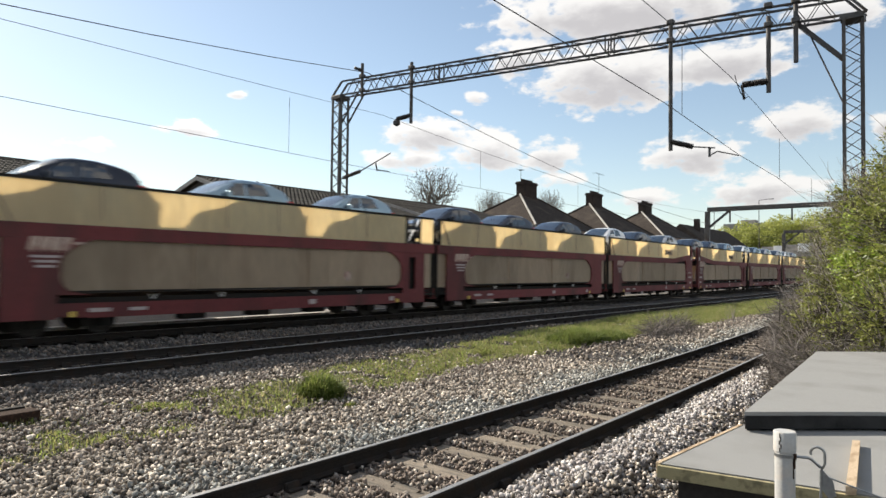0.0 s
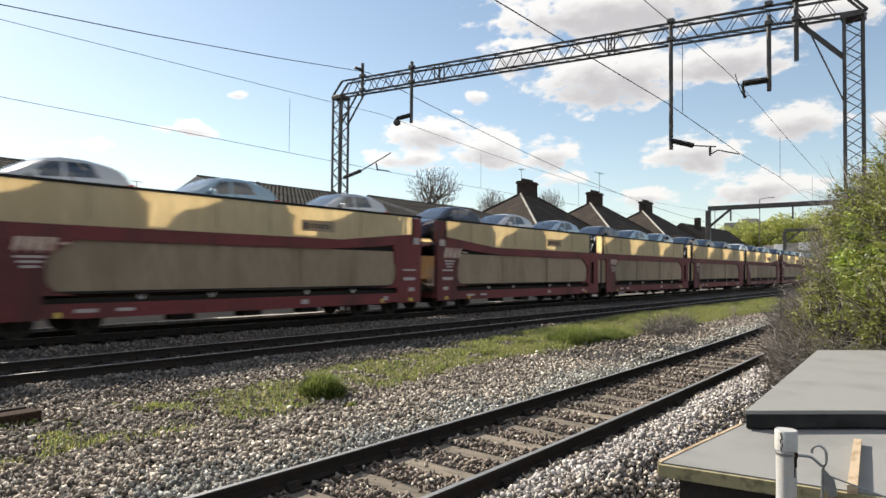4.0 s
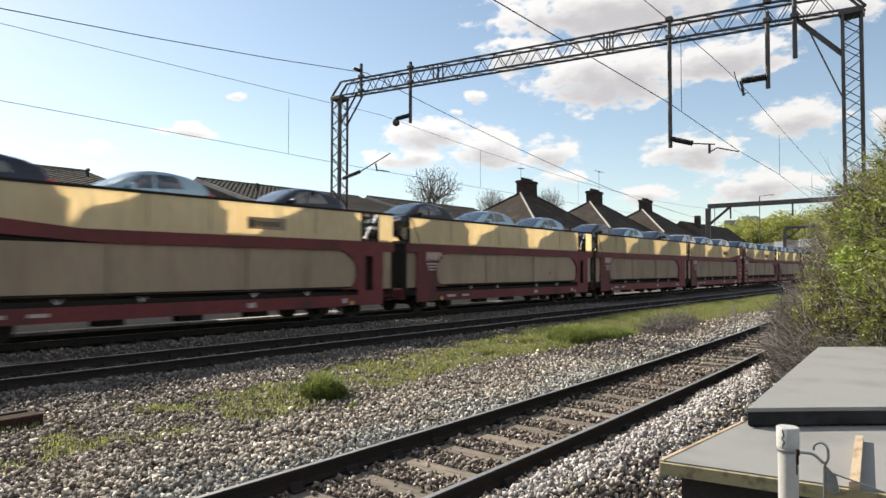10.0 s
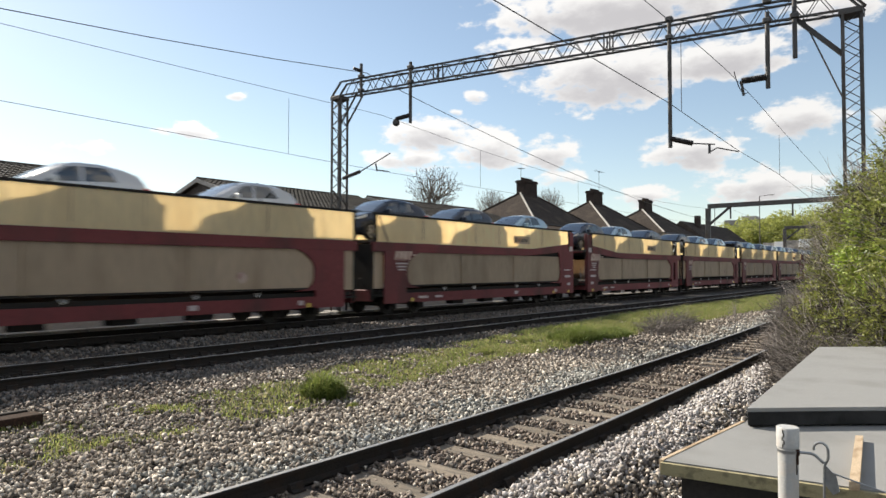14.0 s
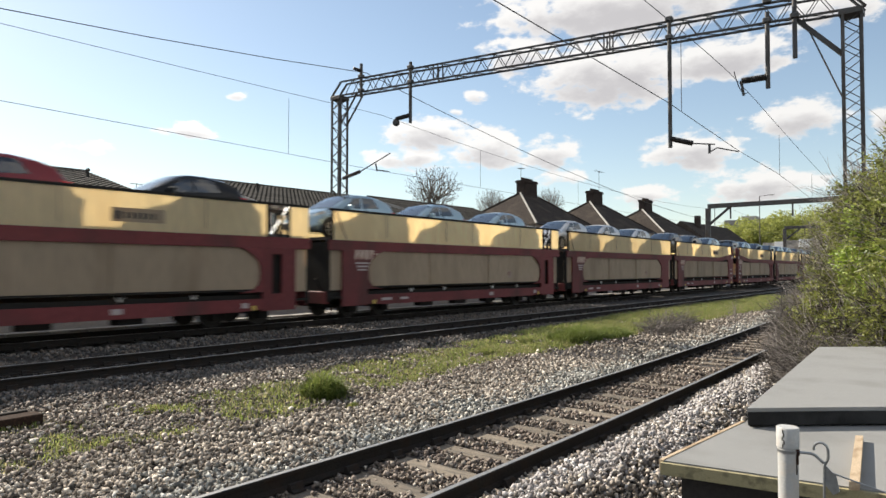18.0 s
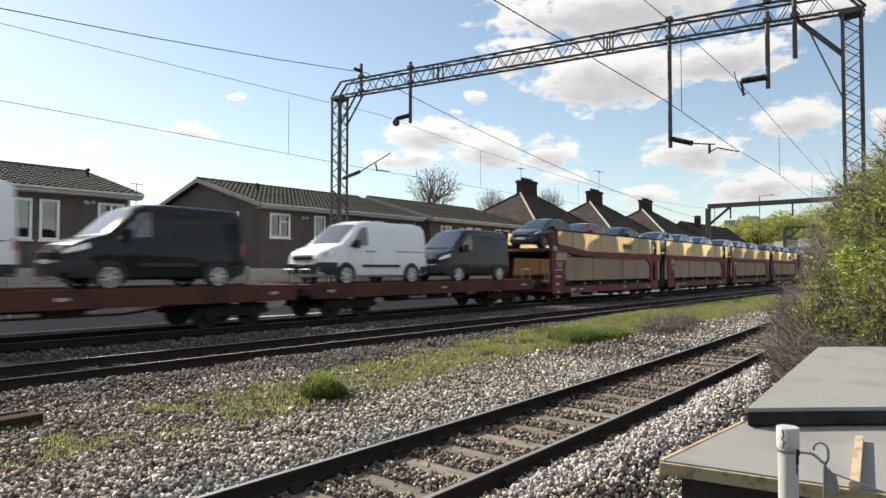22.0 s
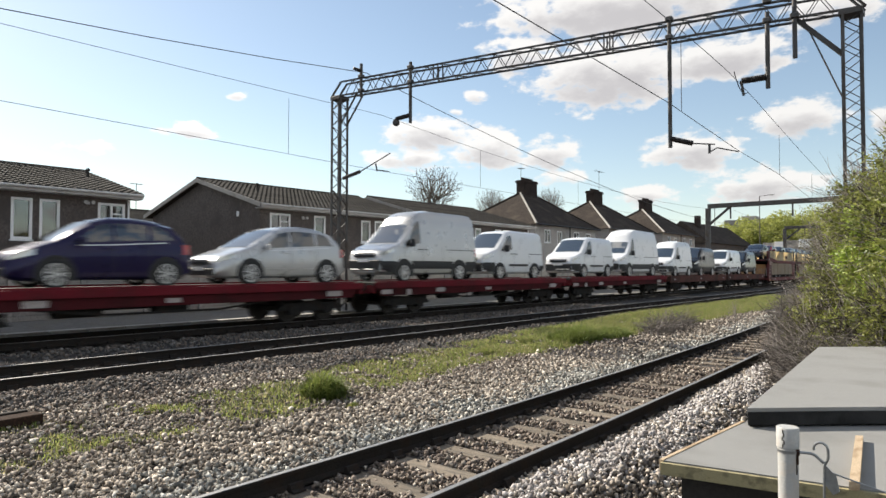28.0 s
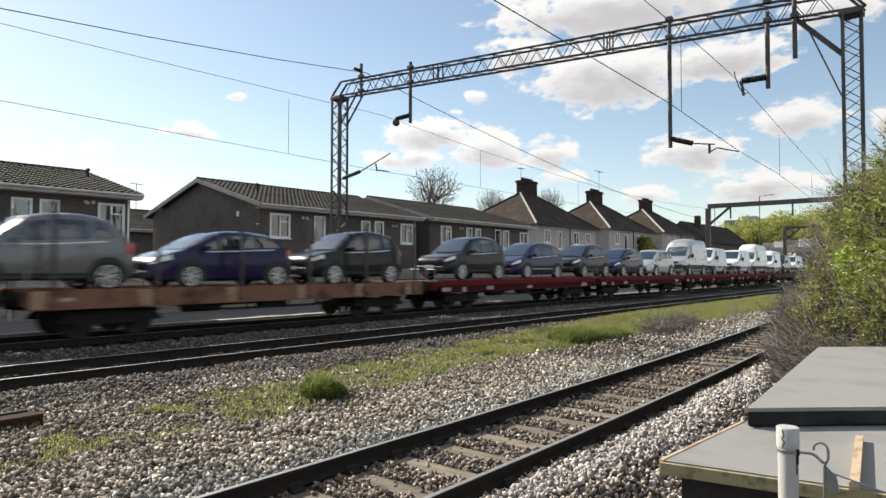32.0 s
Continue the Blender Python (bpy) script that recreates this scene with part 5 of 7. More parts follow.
def carrier(left, right, lettered, blue_end=False):
    """A double-deck car carrier unit, x from 0 to UL. Ends: 'plain', 'notch' or 'open'."""
    root = thing("car_carrier_wagon", "maroon double-deck car carrier with cream translucent side sheets", "wagon", "car carrier wagons")
    a, b = (0.48 if left == "open" else 0.0), UL - (0.48 if right == "open" else 0.0)
    top, mid, sole = 3.55, 2.60, 0.45
    la = 0.95 if left == "open" else 0.12
    rb = UL - (0.95 if right == "open" else (1.55 if right == "notch" else 0.12))
    for s in (-1, 1):
        y = s * 1.46
        # upper sheet, cut to the red frame
        lo_l, lo_r = (2.92 if left == "open" else mid), (2.92 if right == "open" else mid)
        poly = [(la, lo_l), (min(la + 3.4, 6), mid), (max(rb - 3.4, 8), mid), (rb, lo_r), (rb, top), (la, top)]
        up = part("upper_sheet", Shape().slab(poly, y - 0.008, y + 0.008), SHEET, root, "cream translucent side sheet")
        for x in (2.6, 5.9, 7.6, 11.2):
            part("sheet_seam", Shape().box(x, y + s * 0.014, (top + mid) / 2 + 0.06, 0.02, 0.012, top - mid - 0.16), SHEET_LOW, up, "overlapped sheet seam")
        if s < 0:
            for x in (4.35, 9.75, 12.3):
                part("sheet_strut", Shape().box(x, y - s * 0.05, 3.10, 0.028, 0.03, 0.86).box(x + 0.2, y - s * 0.05, 3.10, 0.028, 0.03, 0.86).beam((x + 0.9, y - s * 0.05, 3.5), (x + 1.06, y - s * 0.05, 2.7), 0.022), UNDER, up, "dark struts behind the sheet")
        part("top_rail", Shape().box((a + b) / 2, y, top + 0.03, b - a, 0.06, 0.07), UNDER, root, "dark top rail")
        # red side frame: beam, end panels, sole bar
        e0, e1 = (1.45 if s > 0 and left == "open" else 1.68), UL - 1.72
        beam = [(a, mid + (0.9 if left == "open" else 0)), (la if left == "open" else a, mid + (0.9 if left == "open" else 0)), (la, lo_l), (min(la + 3.4, 6), mid), (max(rb - 3.4, 8), mid), (rb if right == "open" else b, lo_r), (rb if right == "open" else b, mid + (0.9 if right == "open" else 0)), (b, mid + (0.9 if right == "open" else 0))] + ([(b, 2.502), (e1 - 0.2, 2.50), (e1 - 1.2, 2.40), (e1 - 3.4, 2.272)] if right == "open" else [(b, 2.272)]) + ([(e0 + 3.4, 2.272), (e0 + 1.2, 2.40), (e0 + 0.2, 2.50), (a, 2.502)] if left == "open" else [(a, 2.272)])
        clean = [p for i, p in enumerate(beam) if i == 0 or p != beam[i - 1]]
        fr = part("side_frame", Shape().slab(clean, y - 0.032, y + 0.032), RED, root, "maroon steel side frame")
        for x0, x1, d in ((a, e0, 1), (e1, b, -1)):
            slot = (UL - 1.40, UL - 1.05)
            end_kind = left if d == 1 else right
            is_open = (left if d == 1 else right) == "open"
            inner = (e0 + 0.75) if d == 1 else (e1 - 0.75)
            xi = e0 if d == 1 else e1
            holes = [((slot[0] + slot[1]) / 2, 1.52, slot[1] - slot[0], 1.16)] if end_kind == "notch" else []
            p0, p1 = (x0, x1) if is_open else ((x0 + 0.56, x1) if d == 1 else (x0, x1 - 0.56))
            zt = 2.50 if is_open else 2.268
            part("end_panel", wall_with_holes(p0, p1, 0.45, zt, y - 0.03, holes, 0.06), RED, root, "maroon end panel")
            # sloped corners where the long opening starts
            plate = [(xi, 1.0), (xi, zt)] + ([(xi + d * 0.25, zt - 0.03), (xi + d * 0.16, zt - 0.20)] if is_open else [(inner, 2.27), (xi + d * 0.48, 2.17), (xi + d * 0.28, 2.03)]) + [(xi + d * 0.12, 1.88), (xi + d * 0.05, 1.72), (xi + d * 0.05, 1.38), (xi + d * 0.12, 1.20), (xi + d * 0.3, 1.06), (inner, 0.98)]
            corner = Shape().slab(plate if d == 1 else plate[::-1], y - 0.03, y + 0.03)
            part("corner_plate", corner, RED, root, "rounded maroon corner plate")
            if not is_open:
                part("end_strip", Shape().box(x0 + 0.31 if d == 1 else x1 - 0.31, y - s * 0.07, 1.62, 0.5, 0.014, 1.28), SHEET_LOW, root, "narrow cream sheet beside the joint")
                part("step_iron", Shape().box(x0 + 0.3 if d == 1 else x1 - 0.3, y - s * 0.03, 0.74, 0.58, 0.10, 0.07), UNDER, root, "dark foot step")
            if end_kind == "notch":
                part("slot_back", Shape().box((slot[0] + slot[1]) / 2, y - s * 0.14, 1.52, 0.45, 0.02, 1.26), UNDER, root, "dark recess")
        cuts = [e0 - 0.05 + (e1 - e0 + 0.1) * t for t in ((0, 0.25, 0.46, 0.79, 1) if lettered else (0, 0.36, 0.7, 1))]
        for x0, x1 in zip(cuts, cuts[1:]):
            part("lower_sheet", Shape().box((x0 + x1) / 2, y - s * (0.045 + 0.004 * (cuts.index(x0) % 2)), 1.67, x1 - x0 + 0.02, 0.012, 1.20), SHEET_LOW, root, "weathered cream lower sheet with shade in its tone")
        # added strip that paints the dark gap between side beam and lower sheet
        part("deck_beam", Shape().box(UL / 2, y - s * 0.10, 2.44, b - a - 0.2, 0.03, 0.40), UNDER, root, "added dark strip for the shade below the side beam")
        part("sole_bar", Shape().slab([(e0 - 0.01, sole + 0.05), (e0 + 0.8, sole), (e1 - 0.8, sole), (e1 + 0.01, sole + 0.05), (e1 + 0.01, 0.80), (e0 - 0.01, 0.80)], y - 0.03, y + 0.03), RED, root, "maroon sole bar")
        part("lower_rail", Shape().box((e0 + e1) / 2, y - s * 0.02, 1.06, e1 - e0 + 0.1, 0.05, 0.05), UNDER, root, "dark lower rail")
        for x in (e0 + 2.2, e0 + 4.1, e0 + 7.3, e0 + 9.2) if s < 0 else ():
            part("chock", Shape().beam((x - 0.09, y + s * 0.01, 0.98), (x, y + s * 0.01, 0.86), 0.025).beam((x + 0.09, y + s * 0.01, 0.98), (x, y + s * 0.01, 0.86), 0.025), ALLOY, root, "pale wheel chock")
        for x in (e0 + 3.3, e0 + 7.1):
            part("door_rib", Shape().box(x, y - s * 0.02, 1.66, 0.06, 0.05, 1.2), SHEET_LOW, root, "sheet stiffener")
        for k in range(4) if s < 0 else ():
            part("stencil_bar", Shape().box((2.6, 3.5, 8.9, 12.4)[k], y + s * 0.034, 0.63, (0.5, 0.42, 0.26, 0.2)[k], 0.006, (0.09, 0.08, 0.14, 0.14)[k]), MARK, root, "faded stencil marking")
        if s < 0 and not lettered:
            part("roundel", Shape().lathe((10.4, y - s * 0.034, 1.42), "y", ((-0.003, 0.17), (0.003, 0.17)), 18), EMBLEM, root, "pale round mark")
        for x, d in ((a, 1), (b, -1)) if s < 0 else ():
            part("load_mark", Shape().box(x + d * 2.0, y + s * 0.034, 0.55, 0.13, 0.006, 0.13), YELLOW_MARK, root, "small yellow square")
            if (left if d == 1 else right) == "open":
                part("end_board", Shape().box(x + d * 0.27, y + s * 0.036, 2.68, 0.34, 0.008, 0.24), MARK, root, "pale end board")
                for k in range(3):
                    part("print_bar", Shape().box(x + d * (0.62, 0.62, 0.5)[k], y + s * 0.035, (1.62, 1.30, 0.92)[k], (0.66, 0.6, 0.3)[k], 0.006, (0.06, 0.11, 0.13)[k]), MARK, root, "bar of small faded lettering")
        if s < 0:
            logo(root, a + (0.30 if left == "open" else 1.0) , y + s * 0.037, 2.0 if left != "open" else 2.12, s, 1.25 if left == "open" else 1.0)
        if right == "notch":
            part("end_sheet", Shape().box(UL - 0.42, y, (top + mid) / 2, 0.72, 0.014, top - mid), SHEET, root, "short cream end sheet")
            for x in (UL - 0.80, UL - 1.5, UL - 1.1):
                part("post", Shape().box(x, y, (top + mid) / 2, 0.06, 0.07, top - mid), UNDER, root, "dark sheet post")
            part("brace", Shape().beam((UL - 1.5, y, mid), (UL - 0.8, y, top), 0.03), WHITE, root, "pale diagonal brace")
        for x in (la, rb):
            part("post", Shape().box(x, y + s * 0.01, (top + mid) / 2, 0.07, 0.09, top - mid), UNDER, root, "dark sheet post")
        if left == "plain":
            part("stay", Shape().beam((0.25, y + s * 0.02, top), (0.75, y + s * 0.02, mid), 0.035), SHEET_LOW, root, "diagonal stay")
        if lettered and s < 0:
            part("sign_board", Shape().box(9.4, y + s * 0.016, 2.98, 1.3, 0.012, 0.34), SHEET_LOW, root, "pale sign board")
            for k, w in enumerate((0.2, 0.1, 0.1, 0.12, 0.1, 0.1, 0.1)):
                part("sign_bar", Shape().box(8.9 + (0, 0.19, 0.32, 0.46, 0.61, 0.74, 0.88)[k], y + s * 0.026, 2.97, w * 0.72, 0.006, 0.2 if k == 0 else 0.15), DARK_MARK, root, "dark sign lettering bar")
    part("upper_deck", Shape().box(UL / 2, 0, 2.645, b - a - 0.02, 2.80, 0.10), DECK, root, "dark upper deck")
    part("lower_deck", Shape().box(UL / 2, 0, 0.86, b - a - 0.3, 2.7, 0.12), UNDER, root, "dark lower deck")
    part("centre_sill", Shape().box(UL / 2, 0, 0.62, b - a - 0.2, 0.5, 0.36), UNDER, root)
    for x, is_open in ((a + 0.05, left == "open"), (b - 0.05, right == "open")):
        for y in (-1.36, 1.36):
            part("corner_post", Shape().box(x, y, 2.05 if is_open else 1.6, 0.10, 0.14, 3.0 if is_open else 2.0, 0.02), RED if is_open else UNDER, root, "end corner post")
        part("headstock", Shape().box(x, 0, 0.75, 0.14, 2.7, 0.4, 0.03), RED, root, "end headstock")
        if not is_open:
            part("bulkhead", Shape().box(x, 0, 1.65, 0.05, 2.5, 1.75), UNDER, root, "dark end bulkhead")
            part("hose", Shape().tube((x, -1.0, 1.0), (x + (-0.22 if x < 5 else 0.22), -1.0, 1.35), 0.04, 8), UNDER, root, "brake hose")
        if is_open:
            part("deck_edge", Shape().box(x, 0, 2.5, 0.10, 2.6, 0.22), UNDER, root)
            e = -1 if x < 5 else 1
            part("deck_flap", Shape().slab([(x, 2.60), (x + e * 0.42, 2.52), (x + e * 0.42, 2.60), (x, 2.70)], -1.30, 1.30), RED, root, "maroon bridging flap")
            part("hand_lever", Shape().tube((x + e * 0.03, -1.25, 1.0), (x + e * 0.03, -1.25, 1.75), 0.025, 6).tube((x + e * 0.03, -1.05, 1.0), (x + e * 0.03, -1.05, 1.75), 0.025, 6), MARK, root, "pale grab rails")
            part("yellow_label", Shape().box(x + (0.5 if x < 5 else -0.5), -1.50, 0.55, 0.18, 0.008, 0.12), YELLOW_MARK, root, "small yellow label")
    if left == "open":
        buffers(root, a, -1)
    if right == "open":
        buffers(root, b, 1)
    for x in (1.4, 2.9, UL - 2.9, UL - 1.4):
        axle_box(root, x)
        wheelset(root, x)
    for k in range(3):
        part("under_box", Shape().box(5.2 + k * 2.1, -0.9, 0.42, 0.7, 0.4, 0.3, 0.03), UNDER, root, "brake gear box")
    return root


def flat(name, label, paint, edge, n_marks, stakes=False, length=13.2, mark=None):
    """A flat wagon, x from 0 to length, with its deck at the height of the vehicles' wheels."""
    root = thing(name, label, "wagon", "flat wagons")
    L = length
    low = 0.07 if edge > 0.3 else 0.0
    part("deck", Shape().box(L / 2, 0, 1.14 - low, L - 0.1, 2.6, 0.09), DECK, root, "dark plank deck")
    for s in (-1, 1):
        part("side_sill", Shape().slab([(0.1, 1.19 - edge), (L - 0.1, 1.19 - edge), (L - 0.1, 1.19), (0.1, 1.19)], s * 1.30, s * 1.37), paint, root, "painted side sill")
        part("lower_sill", Shape().slab([(0.5, 0.72), (L - 0.5, 0.72), (L - 0.3, 1.19 - edge), (0.3, 1.19 - edge)], s * 1.22, s * 1.28), UNDER if edge > 0.3 else RED_DARK, root, "grimy lower sill")
        for k in range(5) if edge < 0.3 and s < 0 else ():
            part("label_plate", Shape().box((0.75, 1.9, 3.7, 6.9, L - 1.3)[k], s * 1.284, (0.86, 0.83, 0.87, 0.85, 0.87)[k], (0.55, 0.26, 0.5, 0.4, 0.6)[k], 0.01, (0.15, 0.2, 0.16, 0.12, 0.17)[k]), MARK, root, "faded white label plate")
        part("wheel_guide", Shape().box(L / 2, s * 1.22, 1.215 - low, L - 0.6, 0.05, 0.05), paint, root, "low wheel guide")
        part("truss_rod", Shape().beam((1.8, s * 1.15, 0.95), (L / 2 - 1.5, s * 1.15, 0.55), 0.06).beam((L / 2 - 1.5, s * 1.15, 0.55), (L / 2 + 1.5, s * 1.15, 0.55), 0.06).beam((L / 2 + 1.5, s * 1.15, 0.55), (L - 1.8, s * 1.15, 0.95), 0.06), UNDER, root, "truss rod")
        for k in range(n_marks):
            x = 0.9 + k * (L - 1.8) / max(1, n_marks - 1)
            part("stencil_bar", Shape().box(x, s * 1.374, 1.19 - edge * 0.5, 0.30, 0.006, 0.08), mark or MARK, root, "faded stencil marking")
        if stakes:
            for k in range(6):
                x = 0.6 + k * (L - 1.2) / 5
                part("stake", Shape().box(x, s * 1.40, 2.0, 0.09, 0.07, 2.4, 0.01), STEEL, root, "upright steel stake")
                part("paint_patch", Shape().box(x - 0.28, s * 1.374, 1.19 - edge * 0.5, 0.34, 0.006, edge * 0.86), PALE_ORANGE, root, "paler worn paint patch")
                part("stake_pocket", Shape().box(x, s * 1.41, 1.0, 0.2, 0.09, 0.3, 0.02), paint, root)
    part("brake_cylinder", Shape().tube((L / 2 - 2.6, -0.75, 0.66), (L / 2 - 1.5, -0.75, 0.66), 0.17, 12), UNDER, root, "grimy brake cylinder")
    part("under_box", Shape().box(L / 2 + 0.2, -0.85, 0.72, 0.9, 0.4, 0.34, 0.03), UNDER, root, "brake gear box")
    part("label_plate", Shape().box(L / 2 + 2.0, -1.16, 0.78, 0.5, 0.03, 0.30, 0.005), CONCRETE, root, "pale wagon label plate")
    for x in (L / 2 - 3.4, L / 2 - 0.7, L / 2 + 1.2):
        part("cross_member", Shape().box(x, 0, 0.98, 0.12, 2.4, 0.18), UNDER, root)
    part("centre_sill", Shape().box(L / 2, 0, 0.88, L - 0.4, 0.9, 0.36), UNDER, root)
    for x, d in ((0.12, -1), (L - 0.12, 1)):
        part("headstock", Shape().box(x, 0, 1.0, 0.14, 2.6, 0.36, 0.02), paint, root, "end headstock")
        buffers(root, x, d, 1.0)
        part("end_rail", Shape().tube((x, -1.2, 1.2), (x, -1.2, 1.65), 0.02, 6).tube((x, -0.8, 1.2), (x, -0.8, 1.65), 0.02, 6).tube((x, -1.2, 1.65), (x, -0.8, 1.65), 0.02, 6), BARE_WIRE, root, "shunter's handrail")
    for x in (1.35, 2.75, L - 2.75, L - 1.35):
        axle_box(root, x, 0.40)
        wheelset(root, x, 0.40)
    for s in (-1, 1):
        for x in (2.05, L - 2.05):
            part("bogie_frame", Shape().slab([(x - 1.25, 0.40), (x - 1.0, 0.66), (x + 1.0, 0.66), (x + 1.25, 0.40), (x + 0.5, 0.34), (x - 0.5, 0.34)], s * 0.98, s * 1.06), UNDER, root, "pressed bogie side frame")
    return root


GAPS = (94.1, 79.0, 63.9, 48.8, 33.7, 18.6, 3.9, -10.65, -25.5, -40.5, -55.8, -71.15, -86.5, -102.0, -117.5, -132.9)   # joints of the carrier, from its head


def build_train():
    made = {}
    kinds = {3: ("plain", "open"), 0: ("plain", "plain"), 1: ("plain", "notch"), 2: ("open", "notch")}
    for i in range(1, len(GAPS)):
        k = (i - 5) % 4
        if k not in made:
            ob = carrier(*kinds[k], k in (2, 3))
            made[k] = ob
        else:
            ob = copy_thing(made[k], Matrix())
        mid = (GAPS[i] + GAPS[i - 1]) / 2
        CARRY.append((ob, mid, 0.0, 0.0, -UL / 2))
    spec = {"HATCH": HATCH, "COMPACT": COMPACT}
    first = {}
    rng = random.Random(11)
    looks = (("midnight", "dark blue-grey hatchback on the upper deck", "HATCH"), ("frost blue", "pale metallic blue hatchback on the upper deck", "HATCH"), ("black", "black hatchback on the upper deck", "HATCH"),
             ("silver", "silver hatchback on the upper deck", "HATCH"), ("red", "dark red hatchback on the upper deck", "HATCH"), ("midnight", "dark blue-black hatchback overhanging the open deck end", "HATCH"), ("white", "white hatchback on the upper deck", "HATCH"))
    for i in range(1, len(GAPS)):
        left = GAPS[i]
        opened = (i - 5) % 4 == 2
        for j, off in enumerate((2.40, 6.85, 11.65)):
            c = looks[5] if opened and j == 0 else looks[rng.choice((0, 1, 1, 3, 3, 0, 1, 4, 2) if i > 7 else (0, 1, 3, 3, 1, 0, 6))]
            if c not in first:
                first[c] = vehicle("hatchback" if c[2] == "HATCH" else "family_car", c[1], "car", PAINT[c[0]], spec[c[2]], "cars on the upper deck")
                ob = first[c]
            else:
                ob = copy_thing(first[c], Matrix())
            CARRY.append((ob, left + off - (0.0 if opened and j == 0 else 0.22) + rng.uniform(-0.12, 0.12), 2.70, 0.0, 0.0))
    # flat wagons behind the carrier
    b1 = flat("flat_wagon", "faded brown flat wagon with rusty sides", BROWN_FLAT, 0.46, 3)
    r1 = flat("flat_wagon", "bright red flat wagon with a thin deck edge", RED_FLAT, 0.20, 0, length=13.6)
    o1 = flat("flat_wagon", "faded orange flat wagon with upright stakes", ORANGE_FLAT, 0.46, 2, True, 13.2)
    for proto, xs, ln in ((b1, (-146.8, -160.4), 13.2), (r1, (-174.6, -188.6, -202.6, -216.6), 13.6), (o1, (-230.5, -244.1), 13.2)):
        for k, x in enumerate(xs):
            ob = proto if k == 0 else copy_thing(proto, Matrix())
            CARRY.append((ob, x, 0.0, 0.0, 0.0))
    load = (("panel_van", "black panel van on a brown flat wagon", "black", VAN, -137.38), ("panel_van", "white panel van on a brown flat wagon", "white", LONG_VAN, -143.3), ("panel_van", "black panel van with a glinting windscreen", "black", VAN, -151.15),
            ("panel_van", "white high-roofed panel van on a brown flat wagon", "white", HIGH_VAN, -156.9), ("large_van", "large white high-roofed van on a red flat wagon", "white", BIG_VAN, -164.58), ("panel_van", "white panel van on a red flat wagon", "white", VAN, -170.9),
            ("panel_van", "white panel van behind an empty stretch of deck", "white", VAN, -178.95), ("large_van", "silver-white high-roofed van on a red flat wagon", "silver", MID_VAN, -185.05), ("people_carrier", "silver people carrier on a red flat wagon", "silver", MPV, -191.75),
            ("people_carrier", "dark blue compact people carrier on a red flat wagon", "deep blue", TALL_COMPACT, -197.05), ("off_roader", "black off-roader on a red flat wagon", "black", SUV, -202.2), ("people_carrier", "dark blue long people carrier on a red flat wagon", "deep blue", MPV, -207.95),
            ("off_roader", "black off-roader at the end of a red flat wagon", "black", SUV, -213.05), ("off_roader", "black off-roader on an orange flat wagon", "black", SUV, -219.95), ("people_carrier", "dark blue compact people carrier on an orange flat wagon", "deep blue", LONG_COMPACT, -224.95),
            ("off_roader", "grey metallic off-roader on an orange flat wagon", "grey", SUV, -229.85))
    seen = {}
    for name, label, paint, sp, x in load:
        key = (paint, id(sp))
        if key in seen:
            ob = tagged(copy_thing(seen[key], Matrix()), label)
        else:
            ob = seen[key] = vehicle(name, label, "van" if "van" in name else "car", PAINT[paint], sp, "vehicles on flat wagons")
        CARRY.append((ob, x, 1.19 if "red flat" in label or "empty" in label else 1.12, 0.0, 0.0))


build_train()


# ---- ballast stones, grass and brambles ----
STONES = island_mat("granite ballast", ((0.08, 0.069, 0.056), (0.42, 0.36, 0.295), (0.175, 0.146, 0.118), (0.82, 0.74, 0.63), (0.31, 0.26, 0.21), (0.064, 0.057, 0.048), (0.60, 0.52, 0.435), (0.13, 0.107, 0.087), (0.36, 0.325, 0.275)), 0.85, trans=0.0, grain=50, spec=0.25)
STONES_COOL = island_mat("grey granite ballast", ((0.068, 0.068, 0.062), (0.36, 0.355, 0.32), (0.15, 0.148, 0.134), (0.74, 0.725, 0.66), (0.25, 0.243, 0.218), (0.09, 0.089, 0.082), (0.51, 0.49, 0.44)), 0.8, trans=0.0, grain=50, spec=0.3)
STONES_CLEAN = island_mat("clean grey ballast", ((0.15, 0.135, 0.128), (0.50, 0.465, 0.44), (0.25, 0.222, 0.21), (0.72, 0.69, 0.655), (0.36, 0.32, 0.305)), 0.9, trans=0.0, grain=50, spec=0.3)
STONES_OILY = island_mat("brown oily ballast", ((0.085, 0.065, 0.052), (0.21, 0.165, 0.13), (0.13, 0.10, 0.08), (0.30, 0.25, 0.21)), 0.85, trans=0.0, grain=50)
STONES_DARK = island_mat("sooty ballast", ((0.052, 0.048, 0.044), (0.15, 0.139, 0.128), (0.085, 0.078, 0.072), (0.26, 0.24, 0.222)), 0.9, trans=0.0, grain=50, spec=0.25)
GRASS = island_mat("spring grass", ((0.20, 0.26, 0.06), (0.33, 0.37, 0.10), (0.15, 0.21, 0.05), (0.44, 0.38, 0.20), (0.27, 0.31, 0.085), (0.36, 0.29, 0.16)), 0.7, trans=0.6, grain=4)
TUFT = island_mat("tussock grass", ((0.11, 0.15, 0.035), (0.21, 0.26, 0.06), (0.15, 0.195, 0.045), (0.30, 0.31, 0.10)), 0.7, trans=0.5, grain=4)
LEAF = island_mat("young hedge leaves", ((0.15, 0.175, 0.035), (0.27, 0.30, 0.065), (0.09, 0.105, 0.025), (0.40, 0.41, 0.115), (0.19, 0.205, 0.05)), 0.5, trans=0.42, grain=8)
IVY = island_mat("glossy ivy leaves", ((0.20, 0.28, 0.045), (0.36, 0.47, 0.08), (0.11, 0.16, 0.026), (0.50, 0.58, 0.13), (0.26, 0.34, 0.06)), 0.35, trans=0.45, grain=8)
